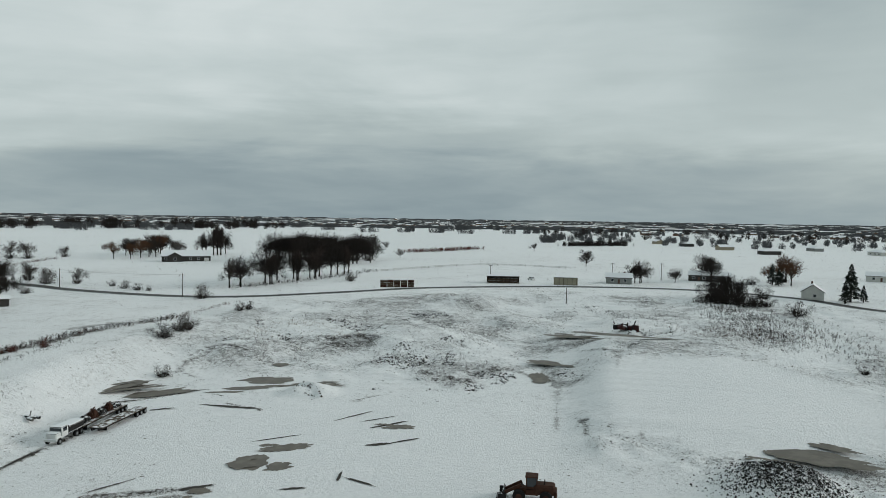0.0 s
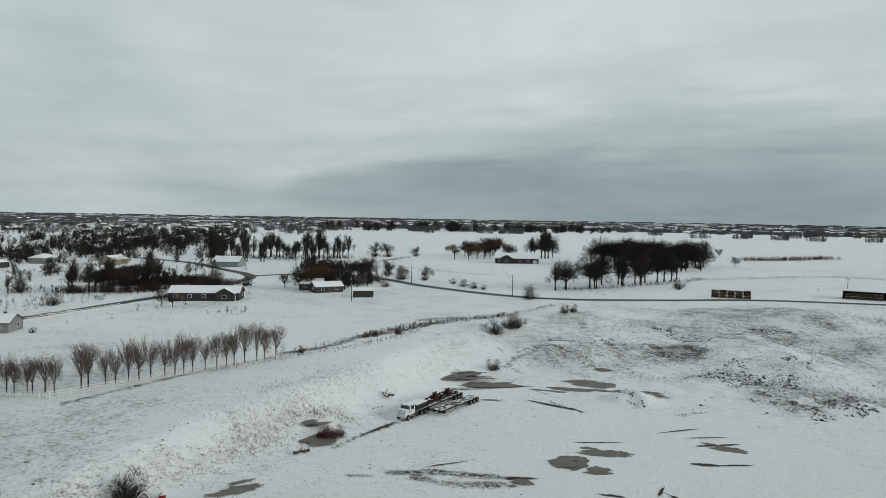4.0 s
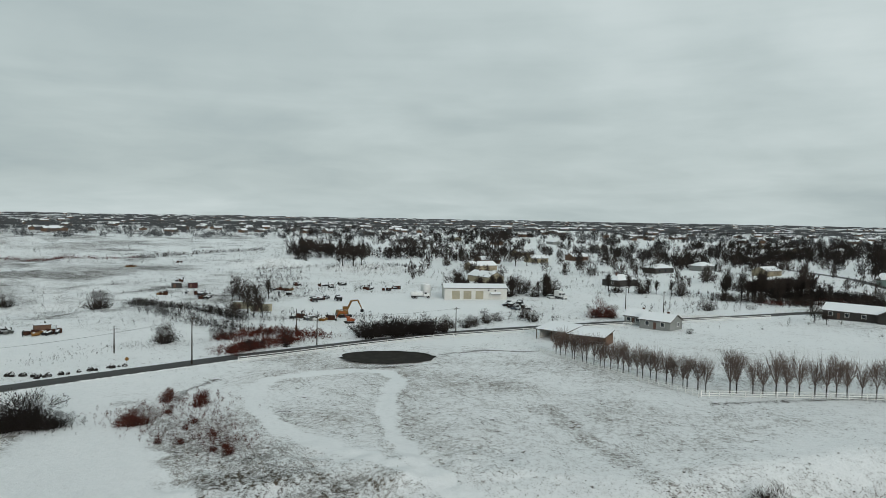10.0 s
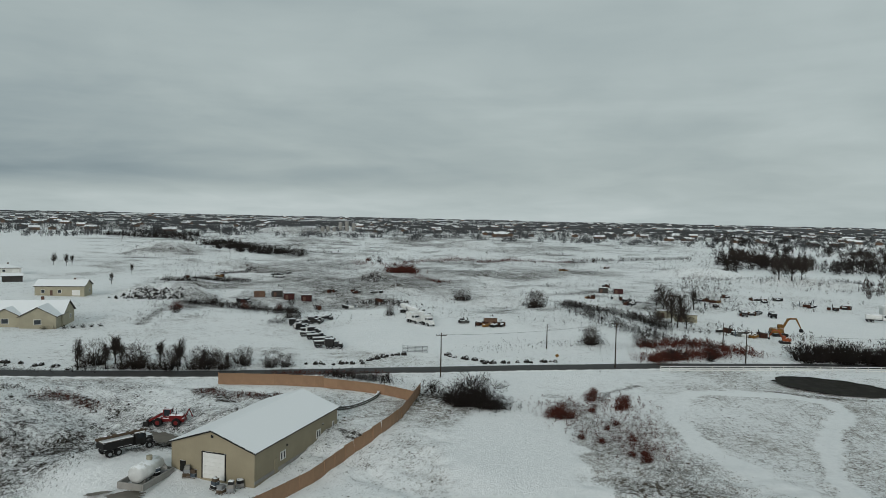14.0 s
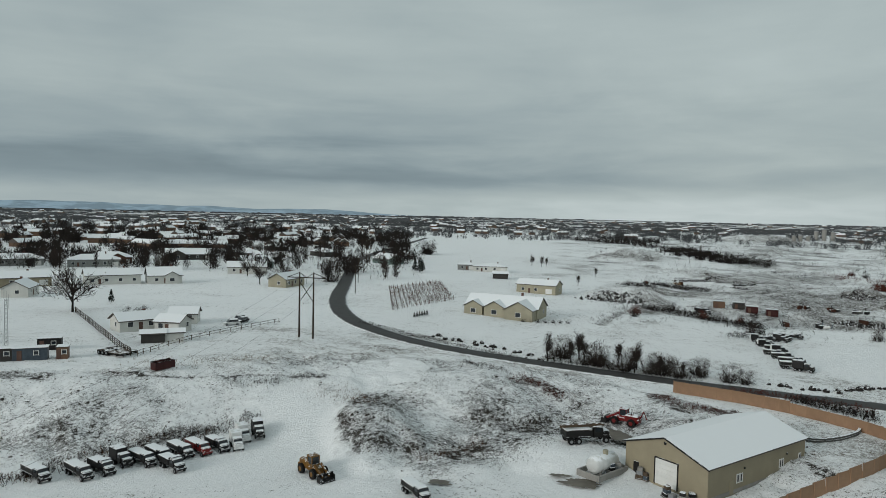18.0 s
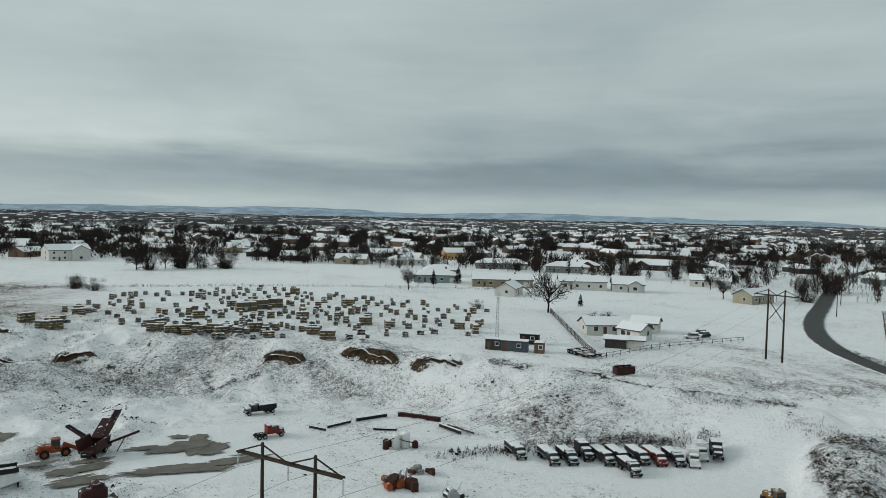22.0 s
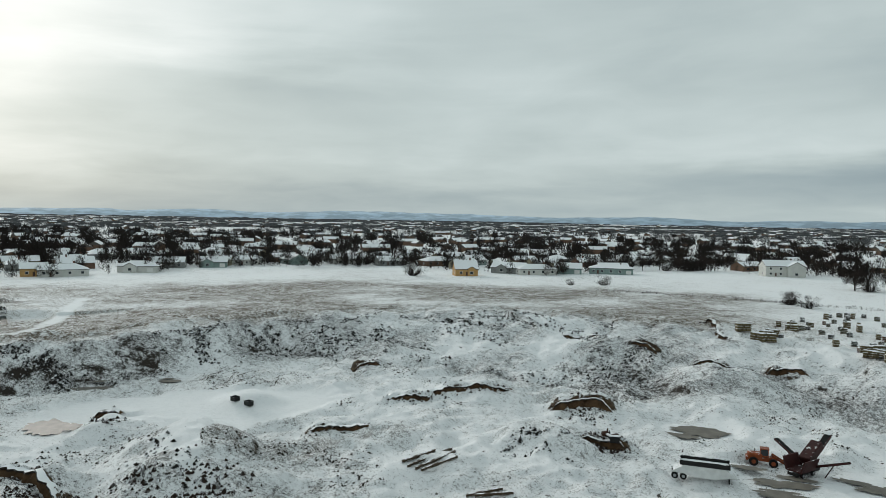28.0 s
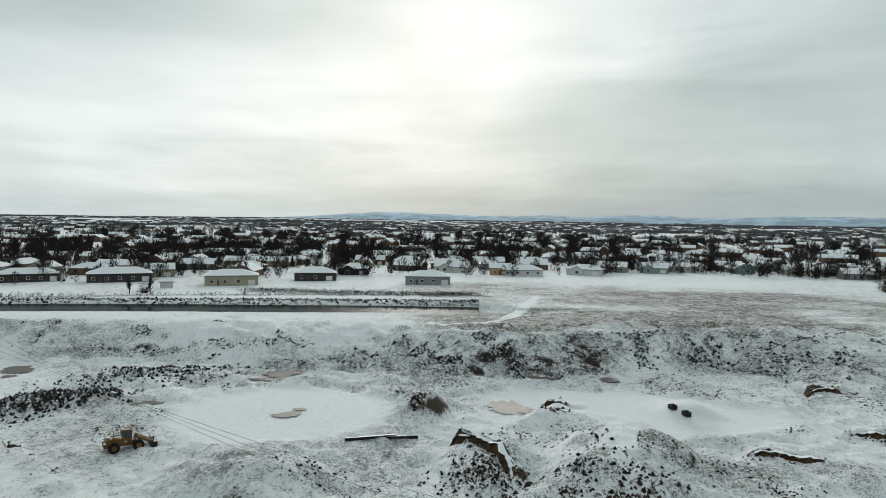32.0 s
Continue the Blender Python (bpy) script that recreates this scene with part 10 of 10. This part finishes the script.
# strips of dark blocks and clods on the pit bank and down the spoil ridge: line, spread, count, largest
BLOCKS = [([(173.6, 20.3), (169.9, 14.5), (166.9, 9.6)], 4.0, 420, 0.75), ([(173.0, 0.1), (170.5, -2.4), (165.9, -4.8)], 3.0, 420, 0.7), ([(175.8, 35.1), (178.0, 26.3), (173.0, 16.3)], 3.0, 220, 0.6),
          ([(186.4, -37.0), (181.0, -38.0), (177.3, -38.2)], 4.0, 420, 0.6), ([(182.3, -46.3), (183.4, -51.8), (183.7, -57.2)], 6.0, 900, 0.55), ([(182.0, -107.2), (172.1, -110.8), (170.6, -119.5)], 7.0, 700, 0.55),
          ([(178.8, -75.5), (176.8, -80.1), (180.0, -86.0)], 4.0, 420, 0.6), ([(120.7, -118.4), (122.3, -123.9), (125.1, -130.8)], 4.0, 360, 0.45), ([(90.9, -67.0), (88.2, -70.3), (86.6, -74.3)], 4.0, 420, 0.4),
          ([(109.3, -16.6), (99.1, -12.5), (92.2, -9.2)], 3.0, 90, 0.4), ([(98.6, -18.2), (92.3, -17.6), (88.4, -15.4)], 4.0, 110, 0.35), ([(159.7, -5.4), (165.7, -13.0), (167.8, -20.1)], 2.0, 200, 0.5)]
for k, (line, wide, n, big) in enumerate(BLOCKS):
    c = spline(line, 0.3)
    p = c[g.integers(0, len(c), n)] + g.normal(size=(n, 2)) * wide * 0.45
    p = p[fbm(p[:, 0], p[:, 1], 2.6, 2, 93) > -0.05]
    stones("rubble", "dark blocks of frozen soil strewn down the bank", p[:, 0], p[:, 1], 0.1 + big * g.random(len(p)) ** 2.2, 300 + k, M["rubble"], 0.9)
# broken frozen crust along the slumped ledges
px, py = [], []
for ax, ay, bx, by, h in LEDGES:
    n = int(math.hypot(bx - ax, by - ay) * 5)
    u = g.random(n)
    px.append(ax + (bx - ax) * u + g.normal(size=n) * 0.7)
    py.append(ay + (by - ay) * u + g.normal(size=n) * 0.7)
px, py = np.concatenate(px), np.concatenate(py)
stones("crust", "broken dark frozen crust along the slumped ledges", px, py, 0.12 + 0.30 * g.random(len(px)) ** 2, 97, M["crust"], 0.9)
def cut_bank(ax, ay, bx, by, h, seed):
    """A slumped cut: a bare upright face under an overhanging lip of frozen crust and snow."""
    g = np.random.default_rng(seed)
    ln = math.hypot(bx - ax, by - ay)
    tx, ty = (bx - ax) / ln, (by - ay) / ln
    nx, ny = (-ty, tx) if -ty * ax + tx * ay > 0 else (ty, -tx)
    n = max(10, int(ln / 0.45))
    s = np.linspace(0.0, 1.0, n)
    off = 5 * s * (1 - s) * min(1, ln / 14)
    for _ in range(3):
        px, py = ax + tx * ln * s + nx * off, ay + ty * ln * s + ny * off
        off = 5 * s * (1 - s) * min(1, ln / 14) - 1.8 * fbm(px, py, 5.0, 3, 23)
    ends = np.clip(np.minimum(s, 1 - s) * 6, 0.0, 1.0) ** 0.6
    low, top = height(px - nx * 0.9, py - ny * 0.9), height(px + nx * 1.3, py + ny * 1.3)
    rag = 0.22 * g.normal(size=n)
    top = np.maximum(low + 0.1, low + np.clip(top - low, 0.3 * h, 0.75 * h) * ends) + 0.04
    rows = []
    for d, f in ((-0.75, -0.25), (-0.5, 0.25), (-0.35, 0.6), (-0.1, 0.85), (0.5, 1.0)):
        j = d + 0.12 * g.normal(size=n)
        rows.append(np.stack([px + nx * j, py + ny * j, low + (top - low) * f], -1))
    rows = np.array(rows)
    i, j = np.meshgrid(np.arange(len(rows) - 1), np.arange(n - 1), indexing="ij")
    a = i * n + j
    faces = np.stack([a, a + 1, a + 1 + n, a + n], -1).reshape(-1, 4)
    o = tagged(new("cut_bank", from_grid("cut_bank", rows.reshape(-1, 3), faces, M["clayface"], False)), "slumped cut in the pit with a bare soil face under frozen crust", "bank", kind="structure")
    # the lip: a thick, ragged slab
    out, back = -0.5 + rag - 0.25 * g.random(n), 1.6 + 0.3 * g.normal(size=n)
    thick = 0.22 + 0.14 * g.random(n)
    lip = []
    for d, z in ((back, top - 0.35), (out + 0.25, top - thick), (out, top - 0.5 * thick), (out + 0.12, top + 0.04), (0.3 + 0 * s, top + 0.06), (back, top - 0.2)):
        lip.append(np.stack([px + nx * d, py + ny * d, z - 0.25 * (1 - ends)], -1))
    lip = np.array(lip)
    i, j = np.meshgrid(np.arange(len(lip) - 1), np.arange(n - 1), indexing="ij")
    a = i * n + j
    faces = np.stack([a, a + n, a + 1 + n, a + 1], -1).reshape(-1, 4)
    part("crust_lip", from_grid("crust_lip", lip.reshape(-1, 3), faces, M["lip"], False), None, o, "overhanging slab of snow-topped frozen crust")


for k, (ax, ay, bx, by, h) in enumerate(LEDGES):
    if not (0 < ax < 165 and ay < 15):
        continue
    cut_bank(ax, ay, bx, by, h, 500 + k)
# chunks of broken red-brown ground on the mounds
for (hx, hy), a, n in (((97.5, 1.0), 7.5, 260), ((130.2, -11.2), 3.2, 120), ((95.7, -12.1), 3.0, 110), ((90.7, -19.3), 6.0, 300), ((89.0, -10.3), 4.0, 160), ((84.3, -83.3), 5.0, 200), ((100.7, -92.0), 6.0, 150), ((119.7, 87.8), 9.0, 300), ((95.3, 1.2), 7.0, 260), ((131.0, 14.6), 2.2, 150)):
    stones("rubble", "chunks of broken dark ground poking out of the snow", hx + g.normal(size=n) * a * 0.45, hy + g.normal(size=n) * a * 0.45, 0.10 + 0.42 * g.random(n) ** 2, 300 + n, M["crust"], 1.0)
# lumps in drifts over the pit floor and the spoil of the west
n = 60000
b, r = g.uniform(205, 306, n), np.sqrt(g.uniform(95 ** 2, 190 ** 2, n))
x, y = -r * np.sin(np.radians(b)), r * np.cos(np.radians(b))
keep = (fbm(x, y, 13.0, 4, 73) > 0.30) & (yard_mask(x, y) < 0.3) & (pond_mask(x, y) < 0.3)
stones("lumps", "drifts of dark clods over the pit floor", x[keep], y[keep], 0.05 + 0.25 * g.random(keep.sum()) ** 2.5, 98, M["clod"], 0.9)
# broken clods over the northern spoil
n = 30000
x, y = g.uniform(-62, 34, n), g.uniform(150, 232, n)
keep = (fbm(x, y, 11.0, 4, 77) + 0.12 * fbm(x, y, 2.4, 2, 78) > 0.26) & (np.abs(x + 14 + 0.45 * (y - 190)) < 34) & (pond_mask(x, y) < 0.2) & (yard_mask(x, y) < 0.2)
stones("clods", "dark broken clods on the northern spoil heaps", x[keep], y[keep], 0.07 + 0.34 * g.random(keep.sum()) ** 2.2, 99, M["rubble"], 0.9)
# dark gravel and rock piles in the old workings beyond the road
for (hx, hy), a, bb, n in (((-278.9, -250.4), 9, 2.5, 160), ((-302.5, -245.0), 16, 3, 260), ((-334.0, -262.7), 9, 3, 160), ((-370.0, -274.3), 7, 3, 120), ((-328.6, -224.3), 4, 2, 50), ((-358.9, -240.4), 4, 2, 50), ((-215.8, -205.7), 14, 8, 300), ((-344.2, -172.2), 9, 5, 220), ((-265.7, -129.6), 12, 4, 200)):
    t = radians(bearing(hx, hy))
    u, v = g.normal(size=n) * a * 0.42, g.normal(size=n) * bb * 0.42
    stones("rubble", "dark rock pile in the old workings", hx + u * math.cos(t) - v * math.sin(t), hy + u * math.sin(t) + v * math.cos(t), g.uniform(0.3, 0.95, n), 400 + n, M["rubble"], 1.0)
